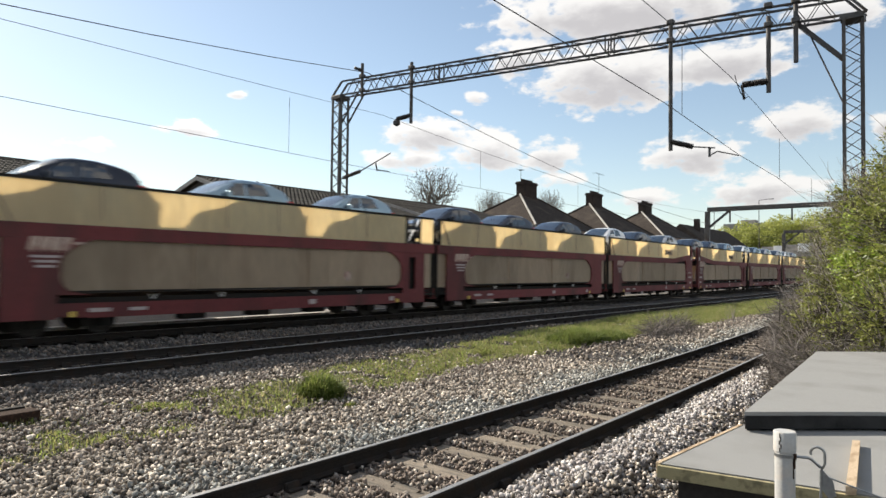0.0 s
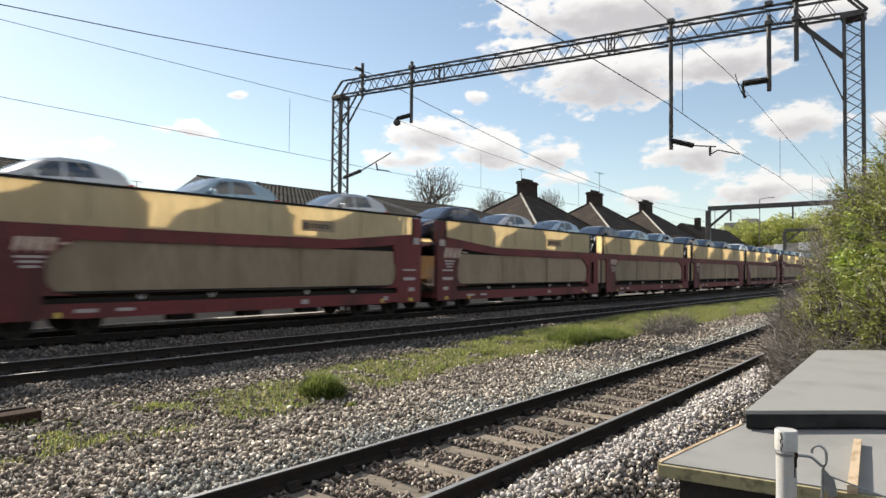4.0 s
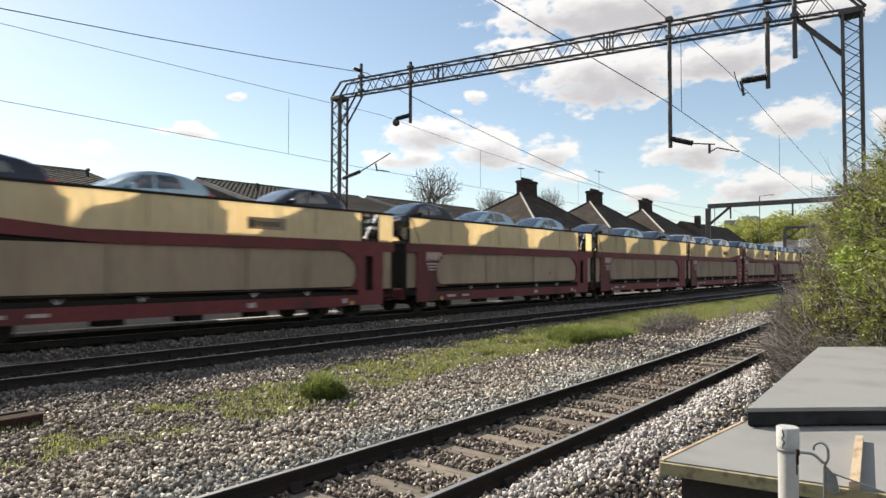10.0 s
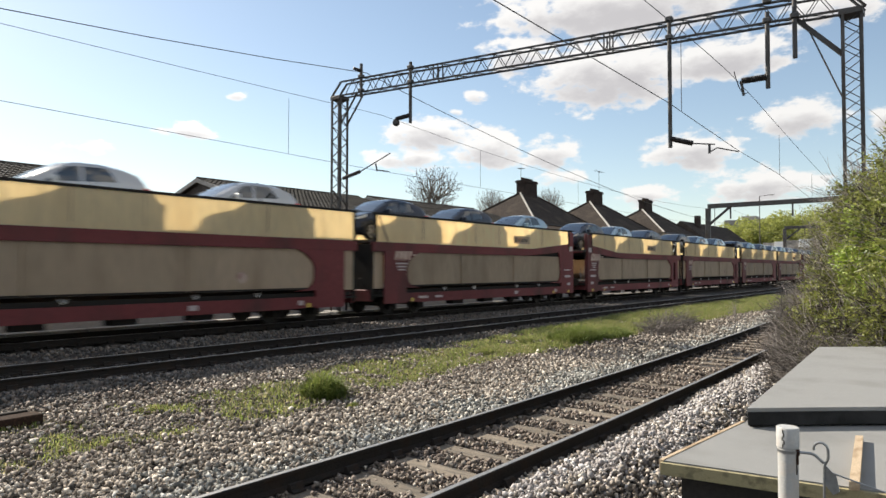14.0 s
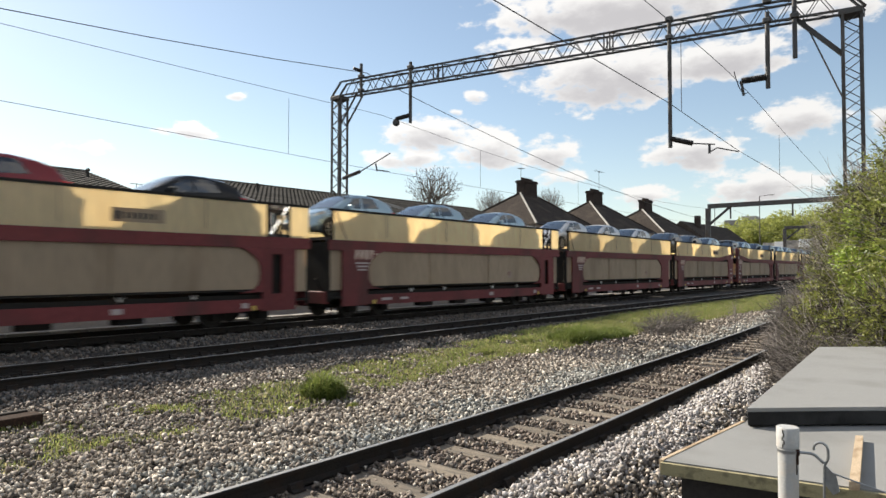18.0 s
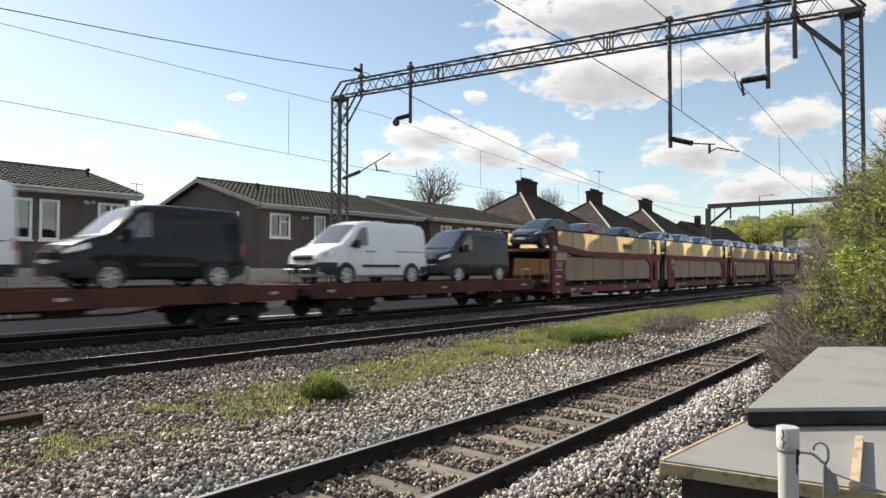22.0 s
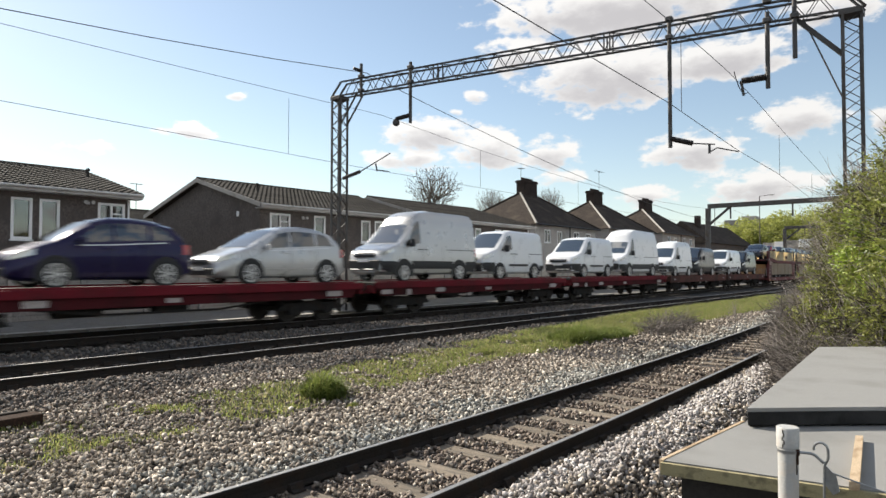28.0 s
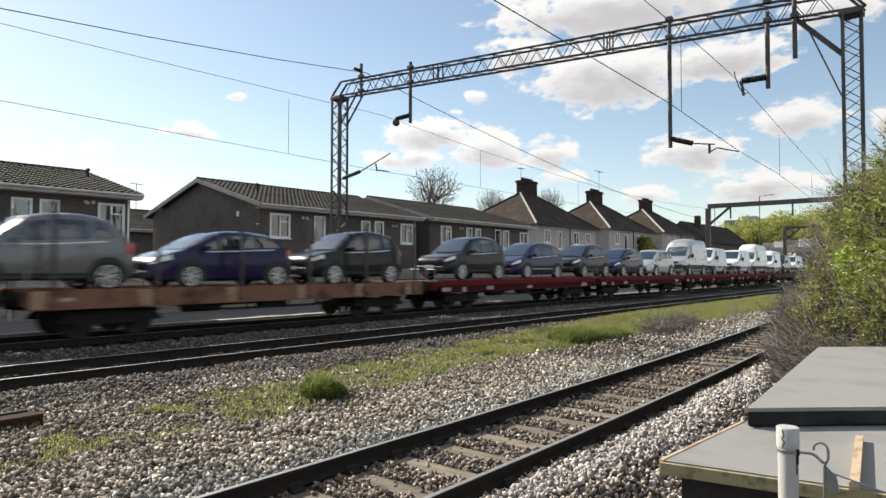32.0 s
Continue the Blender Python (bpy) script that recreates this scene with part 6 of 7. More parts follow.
# near-black twig colours paint the deep shade inside the hedge and thicket
SHADE_TWIG = island_mat("shade-dark inner twigs", ((0.035, 0.030, 0.022), (0.085, 0.072, 0.055), (0.05, 0.043, 0.033)), 0.95, trans=0.0, grain=12)
LEAF_DULL = island_mat("dull budding leaves", ((0.12, 0.12, 0.05), (0.17, 0.17, 0.06), (0.09, 0.09, 0.04), (0.20, 0.19, 0.09)), 0.7, trans=0.35, grain=8)
CANE = island_mat("dead bramble canes", ((0.040, 0.034, 0.029), (0.17, 0.146, 0.130), (0.07, 0.060, 0.052), (0.32, 0.285, 0.26), (0.10, 0.083, 0.072)), 0.9, trans=0.0, grain=12)
TWIG = island_mat("grey-brown twigs", ((0.17, 0.145, 0.125), (0.34, 0.30, 0.27), (0.24, 0.205, 0.18), (0.46, 0.42, 0.38)), 0.9, trans=0.0, grain=12)
BARK = mat("grey tree bark", (0.14, 0.12, 0.10), 0.95, 0, 0.3, 3, 30, 0.4)
FAR_LEAF = island_mat("far spring foliage", ((0.32, 0.35, 0.09), (0.45, 0.47, 0.13), (0.26, 0.29, 0.08), (0.52, 0.52, 0.19)), 0.8, trans=0.5, grain=1)


def spread(base_v, base_f, pos, scale, rng, tilt=True):
    """Copies of one small piece, turned, scaled and jittered, as arrays for one mesh."""
    n, k = len(pos), len(base_v)
    a = rng.rand(n, 3) * 2 * np.pi
    if not tilt:
        a[:, 0] = (rng.rand(n) - 0.5) * 0.9
        a[:, 1] = (rng.rand(n) - 0.5) * 0.9
    c, s = np.cos(a), np.sin(a)
    one, zero = np.ones(n), np.zeros(n)
    rx = np.stack([one, zero, zero, zero, c[:, 0], -s[:, 0], zero, s[:, 0], c[:, 0]], -1).reshape(n, 3, 3)
    ry = np.stack([c[:, 1], zero, s[:, 1], zero, one, zero, -s[:, 1], zero, c[:, 1]], -1).reshape(n, 3, 3)
    rz = np.stack([c[:, 2], -s[:, 2], zero, s[:, 2], c[:, 2], zero, zero, zero, one], -1).reshape(n, 3, 3)
    m = rz @ ry @ rx
    v = np.einsum("nij,nkj->nki", m, base_v[None] * scale[:, None, :]) + pos[:, None, :]
    f = base_f[None] + (np.arange(n) * k)[:, None, None]
    return v.reshape(-1, 3), f.reshape(-1, base_f.shape[1])


def ico():
    bm = bmesh.new()
    bmesh.ops.create_icosphere(bm, subdivisions=1, radius=1.0)
    v = np.array([p.co[:] for p in bm.verts])
    f = np.array([[q.index for q in g.verts] for g in bm.faces])
    bm.free()
    return v, f


def in_sight(x, y, reach=33.0):
    az = np.degrees(np.arctan2(y, x))
    d = np.hypot(x, y)
    return (az > 4) & (az < 77) & (d < reach)


def grass_amount(x, y):
    """How grassy the strip between the lines is: 0 bare to 1 lush."""
    near = np.interp(x, [2, 5, 7.6, 11.5, 17, 25, 60], [7.3, 7.05, 7.4, 7.8, 7.95, 8.0, 8.6])
    far = np.interp(x, [2, 7.3, 10.7, 15.7, 25, 40, 60], [9.6, 9.9, 10.35, 10.7, 11.2, 11.3, 11.6])
    e = np.clip((y - near) / 0.5, 0, 1) * np.clip((far - y) / 0.5, 0, 1)
    p = smooth_noise(x, y, 0.7, 21) * 0.5 + smooth_noise(x, y, 2.4, 22) * 0.5
    lush = np.interp(x, [3, 6, 9, 13, 20], [0.34, 0.27, 0.22, 0.18, 0.08])
    return e * np.clip((p - lush) * 3.4, 0, 1)


def build_stones():
    rng = np.random.RandomState(5)
    # a crushed stone: a skewed wedge-like block with flat faces
    v0 = np.array([(-0.9, -0.8, -0.6), (0.8, -0.9, -0.7), (0.9, 0.7, -0.6), (-0.8, 0.9, -0.5), (-0.5, -0.6, 0.7), (0.6, -0.4, 0.5), (0.35, 0.6, 0.75), (-0.6, 0.4, 0.45)], float)
    f0 = np.array([(3, 2, 1, 0), (4, 5, 6, 7), (0, 1, 5, 4), (1, 2, 6, 5), (2, 3, 7, 6), (3, 0, 4, 7)])
    lots = (("near", 92000, 2.0, 15.0, (0.014, 0.030)), ("mid", 46000, 13.0, 34.0, (0.020, 0.038)))
    kinds = {0: [], 1: [], 2: [], 3: [], 4: []}
    for nm, n, r0, r1, (s0, s1) in lots:
        az = np.radians(5 + 71 * rng.rand(n * 3))
        r = r0 + (r1 - r0) * np.sqrt(rng.rand(n * 3))
        x, y = r * np.cos(az), r * np.sin(az)
        yy = y - (near_y(x) - NEAR_LINE)
        rel = np.abs(y - near_y(x))
        keep = (yy > 2.0) & (y < 16.3 + CURVE * x * x) & (np.abs(rel - 0.7525) > 0.10) & (np.abs(np.abs(y - main_y(x, LINE_B)) - 0.7525) > 0.12)
        keep &= rng.rand(len(x)) > 0.88 * np.clip(grass_amount(x, y) * 1.3, 0, 1)
        on_sl = (np.abs(((x + 1.0) / 0.70 + 0.5) % 1.0 - 0.5) < 0.22) & (rel < 0.72)
        keep &= ~on_sl | (rng.rand(len(x)) < 0.05)
        x, y = x[keep][:n], y[keep][:n]
        rel = y - near_y(x)
        s = s0 + (s1 - s0) * rng.rand(len(x)) ** 1.5
        z = ground_z(x, y) + s * 0.1 + np.where(rng.rand(len(x)) < 0.42, s * 1.25, -s * 0.1)
        # a heaped shoulder of fresh stone along the near rail
        z += np.where(rel < -1.0, 0.07 * np.exp(-((rel + 1.45) / 0.32) ** 2), 0.0)
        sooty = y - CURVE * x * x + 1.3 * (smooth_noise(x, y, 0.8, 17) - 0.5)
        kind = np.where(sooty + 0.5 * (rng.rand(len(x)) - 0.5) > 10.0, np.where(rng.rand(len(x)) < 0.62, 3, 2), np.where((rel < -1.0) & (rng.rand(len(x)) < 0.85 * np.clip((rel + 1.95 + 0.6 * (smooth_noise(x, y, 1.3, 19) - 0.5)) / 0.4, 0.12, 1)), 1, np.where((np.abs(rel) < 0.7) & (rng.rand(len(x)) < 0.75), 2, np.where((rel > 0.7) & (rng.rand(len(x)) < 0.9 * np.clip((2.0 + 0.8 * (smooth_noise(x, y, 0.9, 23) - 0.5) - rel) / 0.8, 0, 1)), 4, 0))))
        kind = np.where((kind == 0) & (y > 7.3) & (y < 10.0) & (rng.rand(len(x)) < 0.35), 2, kind)          # brown soil among the grass
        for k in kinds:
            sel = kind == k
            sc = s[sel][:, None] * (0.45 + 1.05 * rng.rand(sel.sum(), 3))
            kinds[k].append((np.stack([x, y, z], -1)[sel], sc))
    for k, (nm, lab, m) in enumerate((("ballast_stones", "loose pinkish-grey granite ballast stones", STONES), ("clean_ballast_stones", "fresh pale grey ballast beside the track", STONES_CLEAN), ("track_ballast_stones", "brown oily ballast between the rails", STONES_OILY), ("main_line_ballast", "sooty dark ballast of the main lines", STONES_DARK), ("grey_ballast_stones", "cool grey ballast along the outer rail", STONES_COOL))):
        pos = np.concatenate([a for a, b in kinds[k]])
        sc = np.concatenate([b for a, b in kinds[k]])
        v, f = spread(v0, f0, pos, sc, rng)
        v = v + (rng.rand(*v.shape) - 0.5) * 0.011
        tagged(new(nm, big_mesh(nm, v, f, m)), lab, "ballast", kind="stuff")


build_stones()


def blades(pos, h, lean, rng, width=0.006):
    """Bent grass blades: two joined pieces each."""
    n = len(pos)
    a = rng.rand(n) * 2 * np.pi
    d = np.stack([np.cos(a), np.sin(a), np.zeros(n)], -1)
    p = np.stack([-np.sin(a), np.cos(a), np.zeros(n)], -1) * width * (0.6 + 0.8 * rng.rand(n))[:, None]
    up = np.array([0, 0, 1.0])
    l = (lean * (0.4 + rng.rand(n)))[:, None]
    m = pos + up * (h * 0.6)[:, None] + d * (h[:, None] * l * 0.35)
    t = pos + up * h[:, None] * (1 - 0.35 * l) + d * (h[:, None] * l)
    v = np.stack([pos - p, pos + p, m - p * 0.8, m + p * 0.8, t], 1).reshape(-1, 3)
    o = (np.arange(n) * 5)[:, None]
    f = np.concatenate([o + np.array([0, 1, 3]), o + np.array([0, 3, 2]), o + np.array([2, 3, 4])])
    return v, f


def build_grass():
    rng = np.random.RandomState(9)
    n = 520000
    x = 2.0 + 46 * rng.rand(n) ** 1.4
    y = 6.8 + 5.2 * rng.rand(n)
    g = grass_amount(x, y)
    keep = (rng.rand(n) < g * np.interp(x, [2, 6, 9, 12, 25, 48], [0.30, 0.40, 0.58, 0.7, 0.8, 0.8])) & in_sight(x, y, 60)
    x, y, g = x[keep], y[keep], g[keep]
    tall = np.interp(x, [3, 12, 16, 30], [0.045, 0.060, 0.09, 0.13]) * (0.3 + 1.2 * g) * (0.4 + 1.3 * rng.rand(len(x)) ** 2)
    v, f = blades(np.stack([x, y, ground_z(x, y) - 0.005], -1), tall, 0.8 * np.ones(len(x)), rng, 0.006)
    tagged(new("short_grass", big_mesh("short_grass", v, f, GRASS)), "thin yellow-green grass growing through ballast", "grass", kind="stuff")
    for cx, cy, rx, ry, h, num in ((6.62, 7.98, 0.36, 0.32, 0.40, 2300), (16.3, 8.75, 1.15, 0.6, 0.46, 5200), (17.9, 8.5, 1.0, 0.5, 0.32, 3600), (12.2, 8.9, 0.30, 0.25, 0.18, 1600), (6.55, 7.22, 0.10, 0.08, 0.11, 420), (4.35, 8.9, 0.25, 0.2, 0.10, 900), (14.6, 9.4, 0.4, 0.3, 0.2, 1800)):
        a, r = rng.rand(num) * 2 * np.pi, np.sqrt(rng.rand(num))
        px, py = cx + rx * r * np.cos(a), cy + ry * r * np.sin(a)
        hh = h * (0.55 + 0.6 * rng.rand(num)) * (1.05 - 0.55 * r * r)
        v, f = blades(np.stack([px, py, ground_z(px, py) - 0.01], -1), hh, 0.25 + 0.55 * r, rng, 0.0075)
        big = h > 0.15
        root = thing("grass_tussock" if big else "weed_clump", "dense green tussock of long grass" if big else "small bright green weed clump", "grass", "tussocks")
        part("blade_tuft", big_mesh("blade_tuft", v, f, TUFT if h > 0.3 else GRASS), GRASS, root)


build_grass()


def twigs(starts, dirs, length, thick, rng, steps=4, wander=0.5):
    """Thin wandering three-sided stems."""
    n = len(starts)
    p, d = starts.copy(), dirs / np.linalg.norm(dirs, axis=1)[:, None]
    rings = []
    for i in range(steps + 1):
        r = (thick * (1 - 0.75 * i / steps))[:, None]
        s = np.cross(d, np.array([0.3, 0.2, 0.93]))
        s /= np.linalg.norm(s, axis=1)[:, None] + 1e-6
        u = np.cross(s, d)
        rings.append(np.stack([p + s * r, p + (-0.5 * s + 0.87 * u) * r, p + (-0.5 * s - 0.87 * u) * r], 1))
        p = p + d * (length / steps)[:, None]
        d = d + (rng.rand(n, 3) - 0.5) * wander
        d /= np.linalg.norm(d, axis=1)[:, None]
    v = np.stack(rings, 1).reshape(-1, 3)
    o = (np.arange(n) * 3 * (steps + 1))[:, None]
    f = []
    for i in range(steps):
        for j in range(3):
            k = (j + 1) % 3
            f.append(o + np.array([i * 3 + j, i * 3 + k, i * 3 + 3 + k, i * 3 + 3 + j]))
    return v, np.concatenate(f)


LEAF_V = np.array([(0, -1, 0), (0.42, -0.2, 0.16), (0, 1, 0), (-0.42, -0.2, 0.16)], float)
LEAF_F = np.array([(0, 1, 2), (0, 2, 3)])


def in_clumps(clumps, n, rng, shell=0.45):
    """Points in a set of balls (x, y, z, radius), more of them towards the outside."""
    c = np.array(clumps, float)
    w = c[:, 3] ** 2
    i = rng.choice(len(c), n, p=w / w.sum())
    d = rng.randn(n, 3)
    d /= np.linalg.norm(d, axis=1)[:, None]
    r = c[i, 3] * (1 - shell * rng.rand(n) ** 1.3)
    lump = 0.78 + 0.44 * smooth_noise(d[:, 0] * 3 + i, d[:, 1] * 3 + d[:, 2] * 2, 1.0, 31)
    p = c[i, :3] + d * (r * lump)[:, None]
    return p, d


def sprigs(centres, d, each, size, rng, reach=0.11):
    """Leaves gathered in small sprays round each centre, leaning outwards along d."""
    n = len(centres)
    k = np.repeat(np.arange(n), each)
    along = rng.rand(len(k))
    p = centres[k] + d[k] * ((along - 0.3) * reach * 1.6)[:, None] + rng.randn(len(k), 3) * (reach * (1.1 - 0.7 * along))[:, None] * 0.6
    s = (size[0] + (size[1] - size[0]) * rng.rand(len(k)))[:, None] * np.array([[1.0, 1.2, 1.0]])
    return spread(LEAF_V, LEAF_F, p, s, rng)


def thinned(p, d, level, seed):
    """Leaves gaps: keeps points where a lumpy field stands above the level."""
    f = smooth_noise(p[:, 0] * 1.0 + p[:, 2] * 0.7, p[:, 1] * 1.3 + p[:, 2], 2.2, seed) * 0.6 + smooth_noise(p[:, 1] + p[:, 2] * 1.6, p[:, 0] - p[:, 2], 4.0, seed + 1) * 0.4
    k = (f > level) & (p[:, 2] > ground_z(p[:, 0], p[:, 1]))
    return p[k], d[k]


def build_hedge():
    rng = np.random.RandomState(14)
    green = ((13.9, 2.05, 0.9, 0.70), (14.4, 1.70, 1.6, 0.80), (14.8, 1.55, 2.35, 0.80), (15.6, 1.70, 2.9, 0.75), (13.6, 1.20, 2.3, 0.90), (13.0, 0.9, 1.3, 0.9), (14.5, 0.95, 3.2, 0.85), (12.3, 0.55, 2.3, 1.0), (13.2, 0.3, 3.2, 1.1), (11.6, 0.9, 0.9, 0.7), (15.5, 2.3, 1.5, 0.6), (16.6, 2.2, 2.4, 0.7), (12.4, 1.50, 0.55, 0.6), (11.4, 0.2, 1.7, 0.9), (12.0, -0.6, 2.6, 1.2))
    ivy = ((12.9, 1.25, 1.05, 0.50), (12.6, 0.85, 1.65, 0.60), (12.3, 0.55, 1.15, 0.55), (13.3, 1.55, 1.75, 0.42), (13.4, 1.35, 2.45, 0.45), (12.2, 0.2, 1.9, 0.6))
    dull = ((14.6, 2.45, 0.75, 0.6), (15.8, 2.65, 1.0, 0.6), (15.2, 2.35, 2.0, 0.6), (16.2, 2.0, 2.7, 0.6), (15.0, 1.8, 3.1, 0.6), (13.0, 2.1, 0.3, 0.7), (13.8, 1.7, 1.4, 0.8))
    root = thing("hedge", "tall overgrown hedge with young green leaves and bare twigs", "hedge")
    p, d = thinned(*in_clumps(green, 5200, rng, 0.5), 0.38, 61)
    v, f = sprigs(p, d, 15, (0.024, 0.046), rng, 0.13)
    tagged(part("foliage", big_mesh("foliage", v, f, LEAF), LEAF, root, "olive young leaves"), kind="stuff")
    p, d = thinned(*in_clumps(ivy, 1700, rng, 0.5), 0.40, 71)
    v, f = sprigs(p, d, 15, (0.030, 0.058), rng, 0.12)
    tagged(part("ivy_foliage", big_mesh("ivy_foliage", v, f, IVY), IVY, root, "bright glossy ivy leaves"), kind="stuff")
    p, d = thinned(*in_clumps(dull, 1800, rng, 0.6), 0.42, 81)
    v, f = sprigs(p, d, 9, (0.012, 0.028), rng, 0.12)
    tagged(part("budding_foliage", big_mesh("budding_foliage", v, f, LEAF_DULL), LEAF_DULL, root, "dull budding leaves"), kind="stuff")
    p, d = in_clumps(green + dull + dull, 4600, rng, 0.8)
    v, f = twigs(p, d + np.array([0, 0, 0.5]), 0.2 + 0.55 * rng.rand(len(p)), 0.003 + 0.005 * rng.rand(len(p)), rng)
    tagged(part("twig_mass", big_mesh("twig_mass", v, f, TWIG), TWIG, root, "bare brown twigs"), kind="stuff")
    # inner twigs, their colour standing in for shade between the leaves
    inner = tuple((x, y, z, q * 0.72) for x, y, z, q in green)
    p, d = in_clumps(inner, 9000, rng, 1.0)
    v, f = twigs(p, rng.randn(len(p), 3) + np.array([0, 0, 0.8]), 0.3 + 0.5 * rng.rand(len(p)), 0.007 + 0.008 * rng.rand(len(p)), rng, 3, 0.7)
    tagged(part("inner_brush", big_mesh("inner_brush", v, f, SHADE_TWIG), SHADE_TWIG, root, "inner branches coloured dark for shade"), kind="stuff")
    for k in range(7):
        v, f = twigs(np.array([(13.4 + 0.3 * k, 0.7 + 0.13 * k, -0.8)]), np.array([(0.1 * math.sin(k), 0.08 * math.cos(k * 2.0), 1.0)]), np.array([2.9 + 0.1 * k]), np.array([0.035 + 0.004 * k]), rng, 7, 0.16)
        part("stem", big_mesh("stem", v, f, BARK), BARK, root, "main stem")
    # dead brambles leaning over the near line
    low = ((11.7, 2.15, -0.30, 0.45), (12.5, 2.40, -0.20, 0.5), (13.4, 2.60, -0.1, 0.55), (14.6, 2.80, 0.0, 0.6), (16.0, 3.05, 0.05, 0.65), (17.6, 3.3, 0.1, 0.7), (19.4, 3.65, 0.15, 0.7), (21.2, 3.95, 0.15, 0.75), (23.5, 4.35, 0.15, 0.8), (14.2, 2.6, 0.35, 0.6), (15.6, 2.9, 0.6, 0.6), (12.2, 1.9, 0.05, 0.55), (11.3, 1.5, 0.15, 0.55), (11.2, 0.9, 0.2, 0.6), (11.4, 0.2, 0.2, 0.7))
    root = thing("bramble_thicket", "dead grey-brown bramble thicket beside the rails", "bramble")
    p, d = in_clumps(low, 11500, rng, 0.95)
    p[:, 2] = np.maximum(p[:, 2], ground_z(p[:, 0], p[:, 1]))
    v, f = twigs(p, d * np.array([1, 1, 0.6]) + (rng.rand(len(p), 3) - 0.5) * 1.6, 0.22 + 0.5 * rng.rand(len(p)), 0.003 + 0.010 * rng.rand(len(p)) ** 2, rng, 5, 1.1)
    tagged(part("cane_tangle", big_mesh("cane_tangle", v, f, CANE), CANE, root, "tangled dead canes"), kind="stuff")
    # inner canes, with the black shade at the base put into their colour
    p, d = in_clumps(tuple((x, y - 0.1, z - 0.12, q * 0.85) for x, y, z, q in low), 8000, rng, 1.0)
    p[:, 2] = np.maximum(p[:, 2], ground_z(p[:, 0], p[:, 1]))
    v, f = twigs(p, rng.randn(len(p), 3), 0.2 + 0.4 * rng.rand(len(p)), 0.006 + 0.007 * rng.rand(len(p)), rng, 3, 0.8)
    tagged(part("inner_tangle", big_mesh("inner_tangle", v, f, SHADE_TWIG), SHADE_TWIG, root, "inner tangle coloured dark for shade"), kind="stuff")
    p, d = in_clumps(low[9:], 7000, rng)
    s = (0.012 + 0.016 * rng.rand(len(p)))[:, None] * np.ones((1, 3))
    v, f = spread(LEAF_V, LEAF_F, p, s, rng)
    tagged(part("leaf_mass", big_mesh("leaf_mass", v, f, LEAF_DULL), LEAF_DULL, root, "sparse dull leaves"), kind="stuff")
    heap = ((19.6, 7.9, -0.34, 0.22), (20.3, 8.15, -0.3, 0.28), (21.2, 8.0, -0.32, 0.26), (22.0, 8.4, -0.28, 0.3), (22.8, 8.2, -0.32, 0.24), (23.6, 8.5, -0.3, 0.26), (24.3, 8.6, -0.3, 0.22))
    root = thing("brushwood_heap", "heap of dead brown brushwood in the grass", "brushwood")
    p, d = in_clumps(heap, 1500, rng, 0.9)
    p[:, 2] = np.maximum(p[:, 2], ground_z(p[:, 0], p[:, 1]))
    v, f = twigs(p, d * np.array([1, 1, 0.3]) + (rng.rand(len(p), 3) - 0.5), 0.25 + 0.55 * rng.rand(len(p)), 0.006 + 0.010 * rng.rand(len(p)) ** 2, rng, 4, 0.9)
    tagged(part("dry_brush", big_mesh("dry_brush", v, f, CANE), CANE, root, "tangled dry sticks"), kind="stuff")
    for cx, cy, h in ((27.2, 7.6, 1.25), (25.8, 7.4, 0.8), (28.6, 8.0, 0.7), (3.35, 8.85, 0.35), (7.6, 9.6, 0.3)):
        n = 9
        b = np.stack([cx + (rng.rand(n) - 0.5) * 0.1, cy + (rng.rand(n) - 0.5) * 0.1, np.full(n, -0.36)], -1)
        v, f = twigs(b, np.stack([(rng.rand(n) - 0.5) * 0.5, (rng.rand(n) - 0.5) * 0.5, np.ones(n)], -1), h * (0.5 + 0.6 * rng.rand(n)), np.full(n, 0.007), rng, 5, 0.25)
        root = thing("dry_weed", "tall dry weed stalks", "weed", "dry weeds")
        part("stalk_bunch", big_mesh("stalk_bunch", v, f, TWIG), TWIG, root)


build_hedge()


# ---- shed roofs, post and oddments at the fence ----
def quad_block(corners, z0, z1):
    """A block over four plan corners."""
    return Shape().floorplate(corners, z0, z1)


def build_shed():
    root = thing("low_shed", "low shed with a grey felt roof and a timber edge batten", "shed")
    plan = [(4.13, 1.60), (4.36, 0.35), (4.7, -1.6), (7.6, -1.6), (7.2, 0.6), (5.62, 1.495)]
    part("felt_roof", quad_block(plan, 0.395, 0.45), FELT, root, "grey mineral felt roof")
    part("batten", Shape().beam((4.105, 1.61, 0.405), (4.335, 0.36, 0.405), 0.03, 0.075).beam((4.335, 0.36, 0.405), (4.68, -1.6, 0.405), 0.03, 0.075), BATTEN, root, "pale timber edge batten")
    part("side_trim", Shape().beam((4.12, 1.615, 0.42), (5.6, 1.51, 0.42), 0.025, 0.07), RAW_WOOD, root, "timber side trim")
    part("wall", quad_block([(4.22, 1.52), (4.44, 0.35), (4.78, -1.6), (7.5, -1.6), (7.1, 0.55), (5.55, 1.43)], -0.95, 0.393), SHED_WALL, root, "dark wall under the felt roof")
    root = thing("felted_lid", "raised flat roof covered in smooth grey felt", "shed roof")
    lid = [(5.40, 1.43), (5.85, 0.95), (6.15, 0.62), (6.6, -0.5), (11.0, -0.5), (11.0, 1.0), (10.25, 1.775)]
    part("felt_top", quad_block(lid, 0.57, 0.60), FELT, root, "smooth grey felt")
    part("edge", quad_block([(x * 0.998, y * 0.995) for x, y in lid], 0.470, 0.569), FELT_EDGE, root, "felt edge, darkened for shade")
